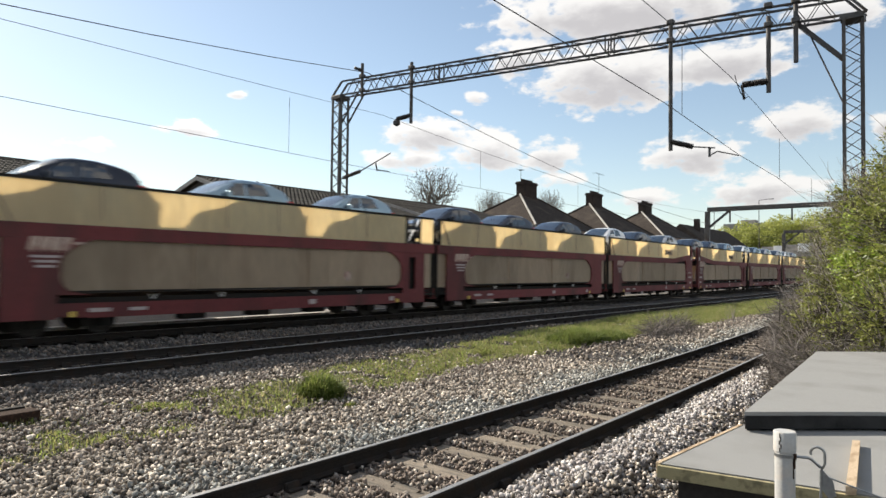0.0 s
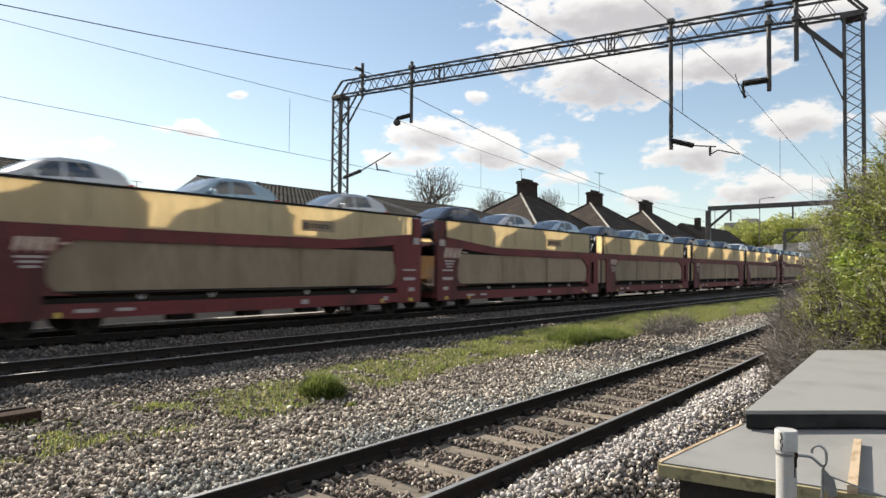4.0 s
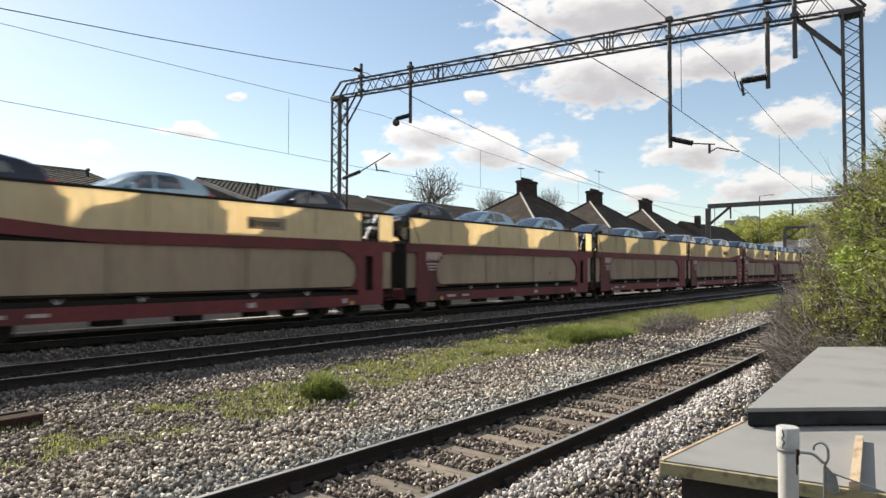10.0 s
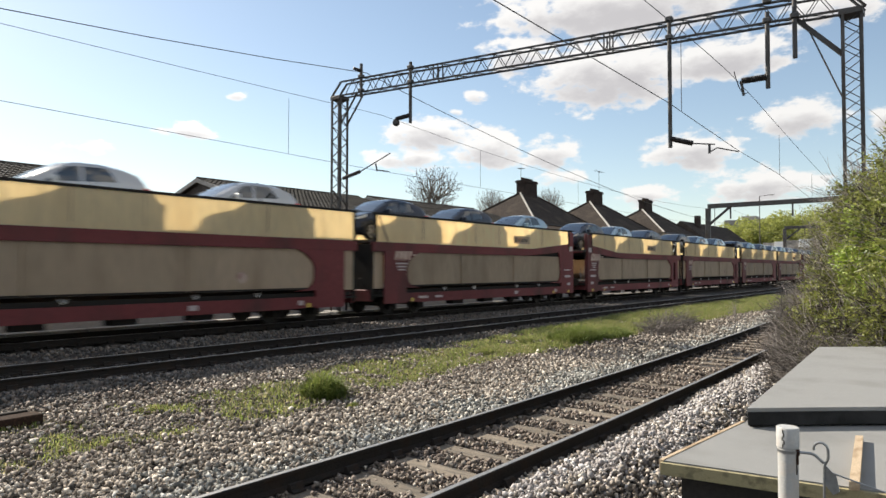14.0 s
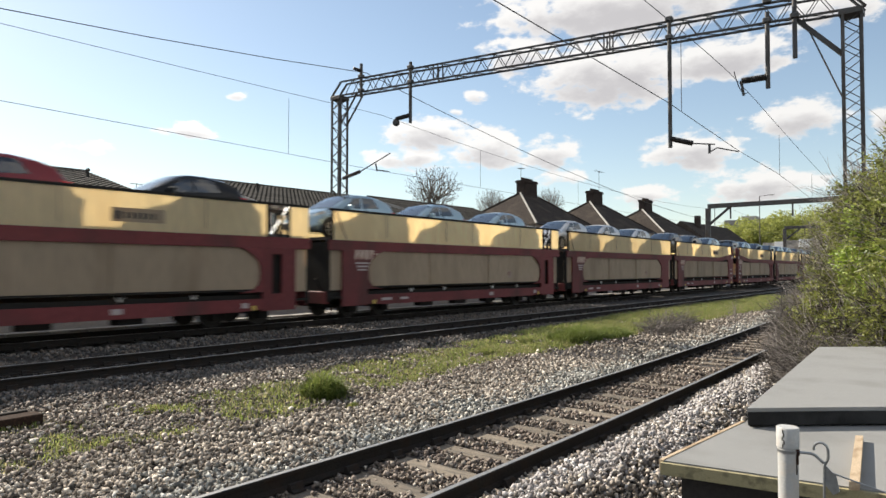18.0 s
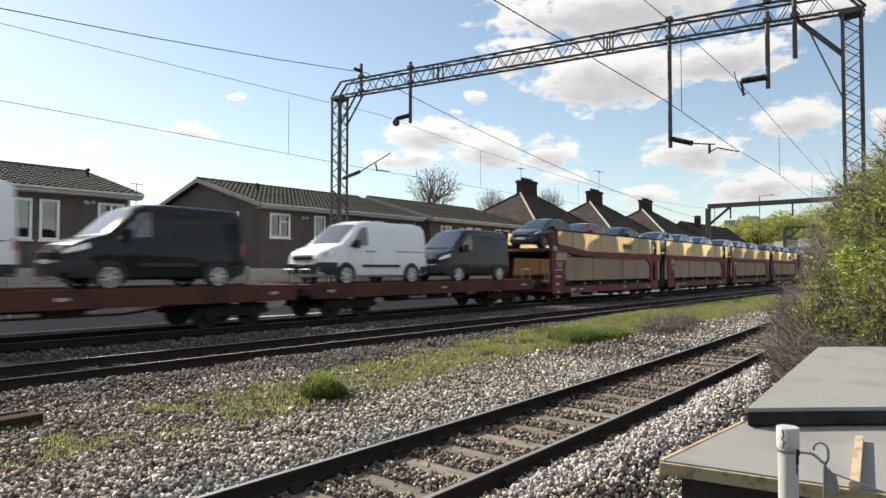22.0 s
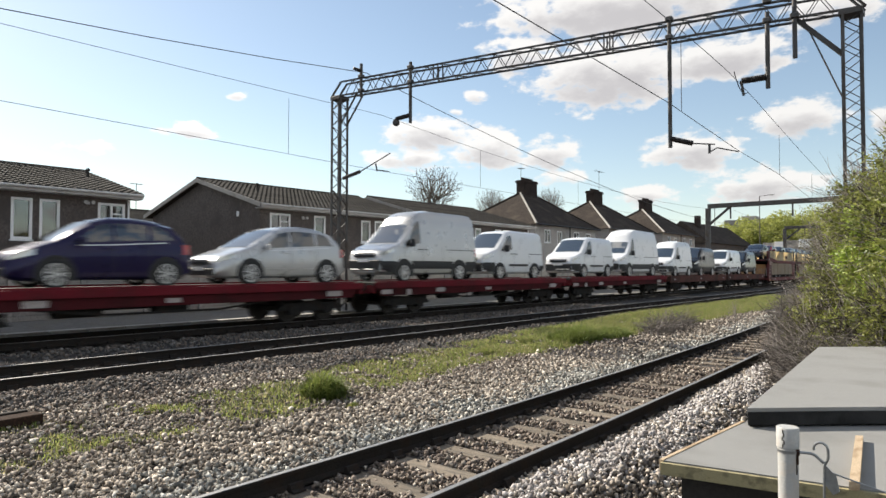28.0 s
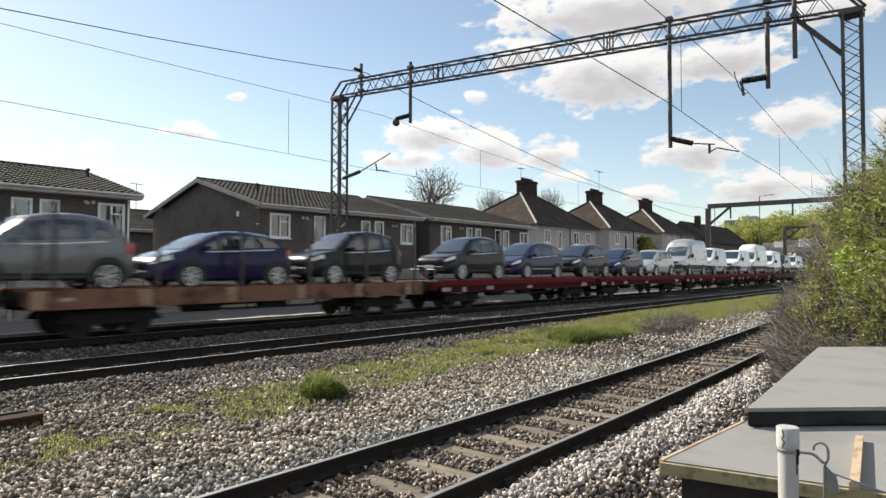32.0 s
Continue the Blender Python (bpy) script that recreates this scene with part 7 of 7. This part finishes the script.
    part("wall", quad_block([(5.44, 1.425), (6.5, 0.6), (7.5, -0.4), (10.8, -0.4), (10.8, 0.95), (10.1, 1.65)], -0.95, 0.469), SHED_WALL, root, "shed wall coloured for the shade under the lid")


build_shed()


def build_post():
    root = thing("white_post", "chipped white metal post with a collar", "post")
    x, y = 2.52, 0.535
    part("shaft", Shape().tube((x, y, -0.93), (x, y, 1.08), 0.0325, 24), POST_PAINT, root, "white painted tube", True)
    part("collar", Shape().lathe((x, y, 1.06), "z", ((0.0, 0.033), (0.003, 0.0362), (0.069, 0.0362), (0.072, 0.034)), 28), POST_PAINT, root, "chipped collar", True)
    ang = math.atan2(-y, -x) + 0.95
    for dz, da, h, w in ((1.035, 0.0, 0.05, 0.012), (1.0, -0.05, 0.05, 0.006), (1.05, 0.1, 0.02, 0.015)):
        c = Vector((x + 0.0322 * math.cos(ang + da), y + 0.0322 * math.sin(ang + da), dz))
        part("rust_chip", Shape().beam((c.x, c.y, dz - h / 2), (c.x, c.y, dz + h / 2), w, w * 0.6), RUST, root, "patch of bare rust")
    for k in range(5):
        t = math.atan2(-y, -x) - 0.45 + (0.0, 0.12, -0.05, 0.08, 0.0)[k]
        part("rust_crack", Shape().box(x + 0.0358 * math.cos(t), y + 0.0358 * math.sin(t), 1.072 + 0.012 * k, 0.003, 0.003, 0.014), RUST, root, "rusty crack in the paint")
    part("clip", Shape().lathe((x, y, 1.045), "z", ((0.0, 0.0345), (0.01, 0.035)), 18), BARE_WIRE, root, "wire clip")
    pts = [(x + 0.015, y - 0.03, 1.045), (x + 0.035, y - 0.065, 1.043), (x + 0.042, y - 0.075, 1.038), (x + 0.055, y - 0.10, 1.012)]
    sh = Shape()
    for a, b in zip(pts, pts[1:]):
        sh.tube(a, b, 0.005, 7)
    hook = thing("wire_hook", "twisted galvanised wire hook hanging from the post", "wire hook")
    part("arm", sh, BARE_WIRE, hook)
    c = (x + 0.05, y - 0.092)
    sh = Shape()
    arc = [(math.sin(a) * 0.022, math.cos(a) * 0.022) for a in np.linspace(-1.9, 1.5, 9)]
    path = [(c[0], c[1] + (-u), 1.06 + w) for u, w in arc] + [(c[0], c[1] - 0.022, 1.03), (c[0], c[1] - 0.01, 1.005), (c[0], c[1] - 0.008, 0.86), (c[0], c[1] - 0.008, 0.60)]
    for a, b in zip(path, path[1:]):
        sh.tube(a, b, 0.0045, 7)
    part("loop", sh, BARE_WIRE, hook, "bent hook")
    part("blade", Shape().add([(c[0], c[1] - 0.01, 1.01), (c[0], c[1] - 0.045, 0.975), (c[0], c[1] - 0.055, 0.925), (c[0], c[1] - 0.035, 0.91), (c[0], c[1] - 0.012, 0.94),
                              (c[0] + 0.006, c[1] - 0.01, 1.01), (c[0] + 0.006, c[1] - 0.045, 0.975), (c[0] + 0.006, c[1] - 0.055, 0.925), (c[0] + 0.006, c[1] - 0.035, 0.91), (c[0] + 0.006, c[1] - 0.012, 0.94)],
                             [(0, 1, 2, 3, 4), (9, 8, 7, 6, 5), (0, 5, 6, 1), (1, 6, 7, 2), (2, 7, 8, 3), (3, 8, 9, 4), (4, 9, 5, 0)]), BARE_WIRE, hook, "flat metal plate")
    part("strand", Shape().tube((c[0], c[1] - 0.03, 0.985), (c[0] + 0.14, c[1] - 0.36, 0.87), 0.003, 6), BARE_WIRE, hook, "slack wire")
    stick = thing("timber_stake", "sawn softwood stake standing against the shed roof", "stake")
    part("stake", Shape().add([(4.24, 0.595, 0.452), (4.268, 0.548, 0.452), (5.5, 0.68, 0.452), (5.48, 0.725, 0.452), (4.24, 0.595, 0.50), (4.268, 0.548, 0.50), (5.5, 0.68, 0.492), (5.48, 0.725, 0.492)],
                              [(3, 2, 1, 0), (4, 5, 6, 7), (0, 1, 5, 4), (1, 2, 6, 5), (2, 3, 7, 6), (3, 0, 4, 7)]), RAW_WOOD, stick)
    mesh = thing("wire_fence", "sagging thin wire mesh fence", "fence")
    for k in range(7):
        px, py = 1.75 + 0.05 * k, 1.00 - 0.035 * k
        part("wire", Shape().tube((px, py, -0.9), (px + 0.005, py, 0.905 - 0.004 * k * k), 0.0012, 5), BARE_WIRE, mesh)
    for k in range(3):
        part("wire", Shape().tube((1.75, 1.0, 0.90 - 0.06 * k), (2.05, 0.79, 0.87 - 0.06 * k), 0.0012, 5), BARE_WIRE, mesh)
    old = thing("timber_baulk", "old dark timber baulk lying on the ballast", "timber")
    part("baulk", Shape().box(0, 0, 0.06, 2.2, 0.26, 0.12, 0.015), RUST, old, at=pose(1.96, 9.22, -0.28, 0, 0, 4))
    part("baulk", Shape().box(0, 0, 0.05, 2.0, 0.10, 0.16, 0.01), RAIL_SIDE, old, "rusty steel bar", at=pose(2.0, 9.48, -0.28, 0, 0, 4))


build_post()


# ---- wires ----
def span(points, radius, steps=14):
    """A wire hung through points, sagging a little between each two; each entry ends with its sag."""
    sh = Shape()
    path = []
    for (p, q) in zip(points, points[1:]):
        sag = p[3]
        for i in range(steps):
            t = i / steps
            path.append((p[0] + (q[0] - p[0]) * t, p[1] + (q[1] - p[1]) * t, p[2] + (q[2] - p[2]) * t - 4 * sag * t * (1 - t)))
    path.append(points[-1][:3])
    k = 5
    v = [(x, y + radius * math.cos(2 * math.pi * j / k), z + radius * math.sin(2 * math.pi * j / k)) for x, y, z in path for j in range(k)]
    return sh.add(v, [(i * k + j, i * k + (j + 1) % k, (i + 1) * k + (j + 1) % k, (i + 1) * k + j) for i in range(len(path) - 1) for j in range(k)])


def build_wires():
    def at(x, line, dy, z, sag):
        return (x, main_y(x, line) + dy, z, sag)
    A = LINE_A
    for nm, lab, pts, r in (
            ("contact_wire", "contact wire above the train", [at(-40, A, -0.2, 6.3, 0.0), at(17.2, A, 0.1, 5.40, 0.02), at(65, A, -0.2, 5.35, 0.02), at(130, A, 0.1, 5.4, 0)], 0.008),
            ("catenary_wire", "catenary wire above the train", [at(-40, A, -0.1, 7.4, 0.15), at(16.9, A, -0.3, 7.42, 0.85), at(65, A, 0, 7.3, 0.8), at(130, A, 0, 7.3, 0)], 0.008),
            ("feeder_wire", "return feeder wire on top of the gantry", [at(-42, A, 0.6, 9.3, 1.95), at(16.9, A, 0.55, 9.18, 0.9), at(65, A, 0.8, 6.05, 0.5), at(130, A, 0.8, 7.4, 0)], 0.014)):
        root = thing(nm, lab, "wire", "overhead wires")
        part("wire", span(pts, r), WIRE, root)

    def near(x, dy, z, sag):
        return (x, float(near_y(np.array(float(x)))) + dy, z, sag)
    for nm, lab, pts, r in (
            ("contact_wire", "contact wire above the empty near line", [(-40, 4.2, 4.97, 0), (4, 4.42, 4.94, 0), (12.2, 4.61, 4.90, 0), (17.9, 4.86, 4.78, 0), (23.5, 5.19, 4.87, 0), near(66, 0, 5.4, 0)], 0.008),
            ("catenary_wire", "catenary wire above the empty near line", [(-40, 4.2, 6.6, 0.1), (11.1, 4.58, 6.51, -0.02), (16.9, 4.79, 6.60, 0), (19.5, 4.82, 6.42, 0.05), near(39.7, -0.35, 6.35, 0.1), near(66, 0, 6.7, 0)], 0.008)):
        root = thing(nm, lab, "wire", "overhead wires")
        part("wire", span(pts, r), WIRE, root)
    dr = thing("wire_droppers", "thin dropper wires between the catenary and contact wires", "wire")
    for x, lo, hi in ((12.9, 5.46, 7.27), (23.55, 5.40, 7.05), (33, 5.38, 6.65), (3.0, 5.5, 7.2)):
        part("dropper", Shape().tube((x, main_y(x, A), lo), (x, main_y(x, A), hi), 0.007, 5), WIRE, dr)
    for x, lo, hi in ((13.1, 4.9, 6.45), (24.0, 4.86, 6.25), (34.0, 4.9, 6.1)):
        y = float(near_y(np.array(x)))
        part("dropper", Shape().tube((x, y, lo), (x, y, hi), 0.007, 5), WIRE, dr)


build_wires()


def build_arms():
    def ribbed(root, p, q, r=0.075):
        sh = Shape()
        insulator(sh, p, q, r)
        part("insulator", sh, PORCELAIN, root, "dark ribbed insulator")
    # catenary support above the far line
    p = on_beam(3.54, 7.20)
    r = thing("insulator_arm", "dark ribbed insulator carrying the far catenary", "insulator", "insulator arms")
    q = on_beam(2.92, 7.12)
    ribbed(r, p, q, 0.085)
    part("clamp", Shape().lathe((q.x, q.y, q.z - 0.25), "z", ((0, 0.05), (0.06, 0.13), (0.16, 0.13), (0.26, 0.05)), 10), STEEL, r, "wire clamp")
    # catenary support above the near line
    p = on_beam(15.04, 6.86)
    q = on_beam(14.38, 6.84)
    r = thing("insulator_arm", "dark ribbed insulator carrying the near catenary", "insulator", "insulator arms")
    ribbed(r, p, q, 0.10)
    part("clamp", Shape().beam((q.x, q.y, q.z), (q.x + 0.05, q.y - 0.05, q.z - 0.4), 0.06), STEEL, r, "wire clamp")
    part("jumper", span([(q.x, q.y + 0.18, q.z + 0.30, 0.22), (q.x, q.y - 0.15, q.z - 0.35, 0)], 0.012, 10), WIRE, r, "slack jumper wire")
    # registration arms
    p, q, e = on_beam(12.5, 5.44), on_beam(13.12, 5.24), on_beam(14.3, 4.90)
    r = thing("registration_arm", "steel registration arm holding the near contact wire", "registration arm", "registration arms")
    ribbed(r, p, q, 0.085)
    part("arm", Shape().tube(q, on_beam(13.7, 5.16), 0.02, 6).tube(on_beam(13.55, 5.18), on_beam(13.55, 4.92), 0.035, 6).tube(on_beam(13.55, 4.95), on_beam(13.75, 5.06), 0.018, 6).tube(on_beam(13.75, 5.06), e, 0.018, 6), STEEL, r, "cranked steady arm")
    r = thing("registration_arm", "steel cantilever arm on the far mast", "registration arm", "registration arms")
    m = Vector((GL.x - 0.1, GL.y - 0.3, 5.15))
    k = Vector((GL.x + 0.25, GL.y - 0.95, 5.42))
    ribbed(r, m, k, 0.08)
    part("arm", Shape().tube(k, (GL.x + 1.3, GL.y - 1.5, 6.2), 0.025, 6).tube((GL.x + 0.75, GL.y - 1.25, 5.75), (GL.x + 0.78, GL.y - 1.3, 5.45), 0.03, 6).tube((GL.x + 0.78, GL.y - 1.3, 5.5), (GL.x + 1.0, GL.y - 1.75, 5.42), 0.018, 6), STEEL, r, "cranked cantilever arm")
    g = thing("earth_bracket", "small insulator on top of the gantry", "insulator", "insulator arms")
    t = on_beam(1.32, 9.15)
    ribbed(g, t, (t.x - 0.35, t.y + 0.05, t.z + 0.02), 0.06)


build_arms()


# ---- the distance ----
def build_far_gantry(x, y0, y1, z, zl):
    root = thing("far_gantry", "plain grey steel box gantry further along the line", "gantry", "far gantries")
    part("beam", Shape().box(x, (y0 + y1) / 2, z - 0.2, 0.4, abs(y0 - y1), 0.42, 0.03), STEEL, root, "box-section beam")
    for y in (y0, y1):
        part("post", Shape().box(x, y, (z + zl) / 2 - 0.4, 0.42, 0.42, z - zl, 0.03), STEEL, root, "box-section post")
        d = -1 if y == max(y0, y1) else 1
        part("knee_brace", Shape().beam((x, y + d * 0.2, z - 1.9), (x, y + d * 2.0, z - 0.4), 0.2), STEEL, root)
    for yy in (17.6, 12.3):
        part("drop_post", Shape().box(x, yy + CURVE * x * x, z - 0.9, 0.12, 0.12, 1.2), STEEL, root)


build_far_gantry(64.5, 20.4, 3.5, 7.95, -0.3)
build_far_gantry(104.0, 22.1, 4.5, 7.9, -0.3)


def bare_tree(x, y, z0, zc, rw, rh, seed):
    """A leafless tree: a short trunk, arching limbs and ever finer twigs that fill a rounded crown (middle height zc, half width rw, half height rh)."""
    rng = np.random.RandomState(seed)
    root = thing("bare_tree", "leafless tree with a rounded crown of fine twigs", "tree", "bare trees")
    mid = np.array((x, y, zc))
    tr = [np.array((x, y, z0 + (zc - rh * 0.55 - z0) * k / 5)) + rng.randn(3) * 0.02 * (k > 0) for k in range(6)]
    pts, up, far = list(tr), [0] + list(range(5)), [0.0] * 6
    n = 1500
    d = rng.randn(n, 3)
    d /= np.linalg.norm(d, axis=1)[:, None]
    aim_at = mid + d * (rng.rand(n) ** 0.42)[:, None] * np.array((rw, rw, rh)) * (0.86 + 0.14 * np.sin(5 * d[:, :1] + 3 * d[:, 2:] + seed))
    aim_at = aim_at[np.argsort(np.linalg.norm(aim_at - tr[-1], axis=1))]
    for q in aim_at:
        P = np.array(pts)
        k = int(np.argmin(np.linalg.norm(P - q, axis=1) + 0.42 * np.array(far) + 0.5 * np.maximum(0, P[:, 2] - q[2])))
        for t in (0.5, 1.0):
            pts.append(P[k] + (q - P[k]) * t + (np.array((0, 0, 0.05 * rh)) + rng.randn(3) * 0.02 * rh if t < 1 else 0))
            up.append(k if t < 1 else len(pts) - 2)
            far.append(far[up[-1]] + float(np.linalg.norm(pts[-1] - pts[up[-1]])))
    load_ = np.ones(len(pts))
    for k in range(len(pts) - 1, 0, -1):
        load_[up[k]] += load_[k]
    sh, fine = Shape(), Shape()
    for k in range(1, len(pts)):
        r = 0.0075 * rh * float(load_[k]) ** 0.36 * 0.5
        (sh if load_[k] > 30 else fine).tube(Vector(pts[up[k]]), Vector(pts[k]), r, 6 if load_[k] > 30 else 3, r * 0.85, caps=False)
    part("trunk", sh, BARK, root, "grey trunk and limbs")
    tagged(part("crown", fine, BARK, root, "fine bare twigs"), kind="stuff")


bare_tree(47.0, 40.5, 0.5, 9.28, 3.08, 2.62, 3)
bare_tree(69.1, 49.5, 0.5, 10.14, 2.59, 2.42, 8)
bare_tree(86.1, 50.8, 0.5, 11.89, 2.70, 2.50, 13)
bare_tree(24.4, 43.6, 0.5, 6.15, 0.68, 0.68, 18)


def leafy_tree(x, y, h, w, seed, z0=0.0):
    rng = np.random.RandomState(seed)
    root = thing("leafy_tree", "spring tree with a ragged yellow-green crown", "tree", "leafy trees")
    v, f = twigs(np.array([(x, y, z0)] * 5, float), np.array([(0, 0, 1), (0.25, 0.1, 1), (-0.25, 0.1, 1), (0.1, 0.3, 1), (0.1, -0.3, 1)], float), np.full(5, h * 0.75), np.full(5, h * 0.022), rng, 6, 0.2)
    part("trunk", big_mesh("trunk", v, f, BARK), BARK, root, "grey trunk and limbs")
    cl = [(x + rng.uniform(-0.6, 0.6) * w, y + rng.uniform(-0.6, 0.6) * w, z0 + h * rng.uniform(0.42, 0.86), w * rng.uniform(0.28, 0.5)) for _ in range(13)]
    p, d = in_clumps(cl, 7000, rng, 0.6)
    s = (0.20 + 0.16 * rng.rand(len(p)))[:, None] * np.ones((1, 3))
    v, f = spread(LEAF_V, LEAF_F, p, s, rng)
    tagged(part("crown", big_mesh("crown", v, f, FAR_LEAF), FAR_LEAF, root, "ragged yellow-green leaves"), kind="stuff")


for k, (x, y, h, w) in enumerate(((150, 41, 13, 5.5), (160, 38.5, 12.5, 5), (150, 33.5, 13.5, 6), (158, 30, 15, 6.5), (150, 26.5, 13, 6), (165, 28, 14, 6), (140, 22, 10.5, 5), (172, 44, 12, 5), (120, 42.5, 7.0, 3.5), (72, 30.2, 5.6, 1.6))):
    leafy_tree(x, y, h, w, 40 + k)


def block_tower():
    root = thing("tower_block", "pale grey tower block far beyond the trees", "building")
    part("body", Shape().box(420, 108, 13, 22, 24, 36), FELT, root, "pale concrete body")
    part("plant_room", Shape().box(420, 108, 32, 8, 8, 3), CONCRETE, root)
    me = Shape().box(0, 0, 0, 0.06, 1.4, 1.3).mesh("window", ROOM)
    for r in range(8):
        for c in range(7):
            part("window", me, ROOM, root, at=pose(408.96, 99.5 + c * 2.8, 9 + r * 2.7))


block_tower()


def brown_house():
    root = thing("brown_house", "low brown brick building with a tiled roof", "house")
    x0, x1, y0, y1, ze, zr = 108, 133, 34.0, 43, 5.9, 9.7
    yr = (y0 + y1) / 2
    part("wall", Shape().box((x0 + x1) / 2, yr, ze / 2, x1 - x0, y1 - y0, ze), BRICK_DARK, root, "brown brick wall")
    part("roof", Shape().add([(x0 - .4, y0 - .4, ze), (x1 + .4, y0 - .4, ze), (x1 + .4, yr, zr), (x0 - .4, yr, zr), (x1 + .4, y1 + .4, ze), (x0 - .4, y1 + .4, ze)], [(0, 1, 2, 3), (3, 2, 4, 5), (0, 3, 5), (1, 4, 2), (0, 5, 4, 1)]), SLATE, root, "brown tiled roof")
    part("chimney", Shape().box(x0 + 5, yr - 1, zr, 1.0, 0.8, 2.2), CHIMNEY, root)
    for k in range(3):
        part("window", Shape().box(x0 + 3 + 5 * k, y0 - 0.03, 3.6, 1.6, 0.08, 1.3), PANE, root)


brown_house()


def lamp_post(x, y, h, arm):
    root = thing("street_lamp", "tall grey street lamp with a bent arm", "street lamp", "street lamps")
    part("column", Shape().tube((x, y, 0), (x, y, h), 0.11, 8, 0.07), STEEL, root, "tapered grey column")
    part("arm", Shape().tube((x, y, h), (x + arm * 0.3, y - arm, h + 0.25), 0.05, 6), STEEL, root)
    part("lantern", Shape().box(x + arm * 0.35, y - arm * 1.2, h + 0.22, 0.35, 0.9, 0.16, 0.03), FASCIA, root, "flat lantern head")


lamp_post(128, 31.3, 15.0, 1.6)
lamp_post(150, 46.0, 15.5, 1.4)


def white_bridge():
    root = thing("footbridge", "pale concrete bridge parapet across the line", "bridge")
    for k in range(8):
        part("parapet_panel", Shape().box(131 + k * 0.2, 22.5 + 2.05 * k - 6, 6.5 - 0.16 * (k - 3), 0.3, 2.0, 1.5, 0.03), CONCRETE if k % 2 else WHITE, root, "pale parapet panel")
    part("girder", Shape().box(131.5, 23.5, 5.2, 0.8, 18, 0.9), CONCRETE, root, "bridge girder")
    for y in (14.8, 32.3):
        part("pier", Shape().box(131.5, y, 1.8, 1.2, 1.2, 4.2), CONCRETE, root, "bridge pier")


white_bridge()


def aerial(x, y, z, h, w):
    root = thing("television_aerial", "thin television aerial on a rooftop pole", "aerial", "aerials")
    part("pole", Shape().tube((x, y, z), (x, y, z + h), 0.025, 6), STEEL, root)
    part("boom", Shape().tube((x - w / 2, y, z + h - 0.05), (x + w / 2, y, z + h - 0.05), 0.015, 6), STEEL, root)
    for k in range(7):
        xx = x - w / 2 + w * k / 6
        part("rod", Shape().tube((xx, y - 0.3, z + h - 0.05), (xx, y + 0.3, z + h - 0.05), 0.008, 5), STEEL, root)


aerial(70.6, 34.9, 10.4, 2.9, 2.2)
aerial(54.6, 35.5, 10.2, 1.6, 0.6)
aerial(21.0, 46.0, 5.7, 2.0, 0.8)


def roof_vents():
    for x, y, z in ((10.5, 27.2, 5.28), (18.3, 27.2, 5.5)):
        root = thing("roof_vent", "small dark vent pipe on a tiled roof", "vent pipe", "roof vents")
        part("pipe", Shape().tube((x, y, z - 0.25), (x, y, z + 0.25), 0.06, 8), TILE, root)
        part("cowl", Shape().lathe((x, y, z + 0.25), "z", ((0, 0.09), (0.08, 0.08), (0.12, 0.03)), 8), TILE, root)


roof_vents()


def wall_fittings():
    """Small lamps and boxes on the bungalows' walls."""
    for x, z in ((9.45, 4.0), (18.95, 4.02), (30.75, 4.1), (24.95, 3.95)):
        root = thing("wall_lamp", "small pale twin wall lamp under the eaves", "lamp", "wall lamps")
        part("bracket", Shape().box(x, 24.42, z, 0.12, 0.06, 0.10, 0.01), FASCIA, root)
        for e in (-0.12, 0.12):
            part("head", Shape().lathe((x + e, 24.36, z + 0.02), "y", ((-0.10, 0.07), (0.0, 0.05), (0.03, 0.02)), 10), FASCIA, root, "round lamp head")
    root = thing("alarm_box", "small white alarm box on a brick gable", "alarm box")
    part("cover", Shape().box(16.575, 26.15, 4.18, 0.05, 0.16, 0.24, 0.01), WHITE, root)


wall_fittings()


# ---- movement ----
def run(t):
    """Metres that the train has gone at t seconds; it gathers a little speed towards the end."""
    return 7.25 * t + float(np.interp(t, [0, 24.5, 26, 27, 28, 29, 30, 31, 32, 34], [0, 0, 0.3, 0.68, 1.08, 1.52, 2.05, 2.68, 3.4, 4.9]))


def motions():
    times = [i * 1.0 for i in range(0, 33)]
    for ob, s, z, dy, back in CARRY:
        rows = []
        for t in times:
            x = s + run(t)
            rows.append((t, Matrix.Translation((x, main_y(x, LINE_A) + dy, z)) @ pose(0, 0, 0, 0, 0, math.degrees(math.atan(2 * CURVE * x))) @ pose(back, 0, 0)))
        walk(ob, rows)
    turn = [(i / 15, run(i / 15)) for i in range(0, 481)]
    for ob in all_wheelsets():
        r = ob.matrix_basis.translation.z
        base = ob.matrix_basis.translation.copy()
        walk(ob, [(t, pose(base.x, base.y, base.z, 0, math.degrees(d / r), 0)) for t, d in turn])


def all_wheelsets():
    return [o for o in bpy.data.objects if o.name.split(".")[0] == "wheelset"]


motions()
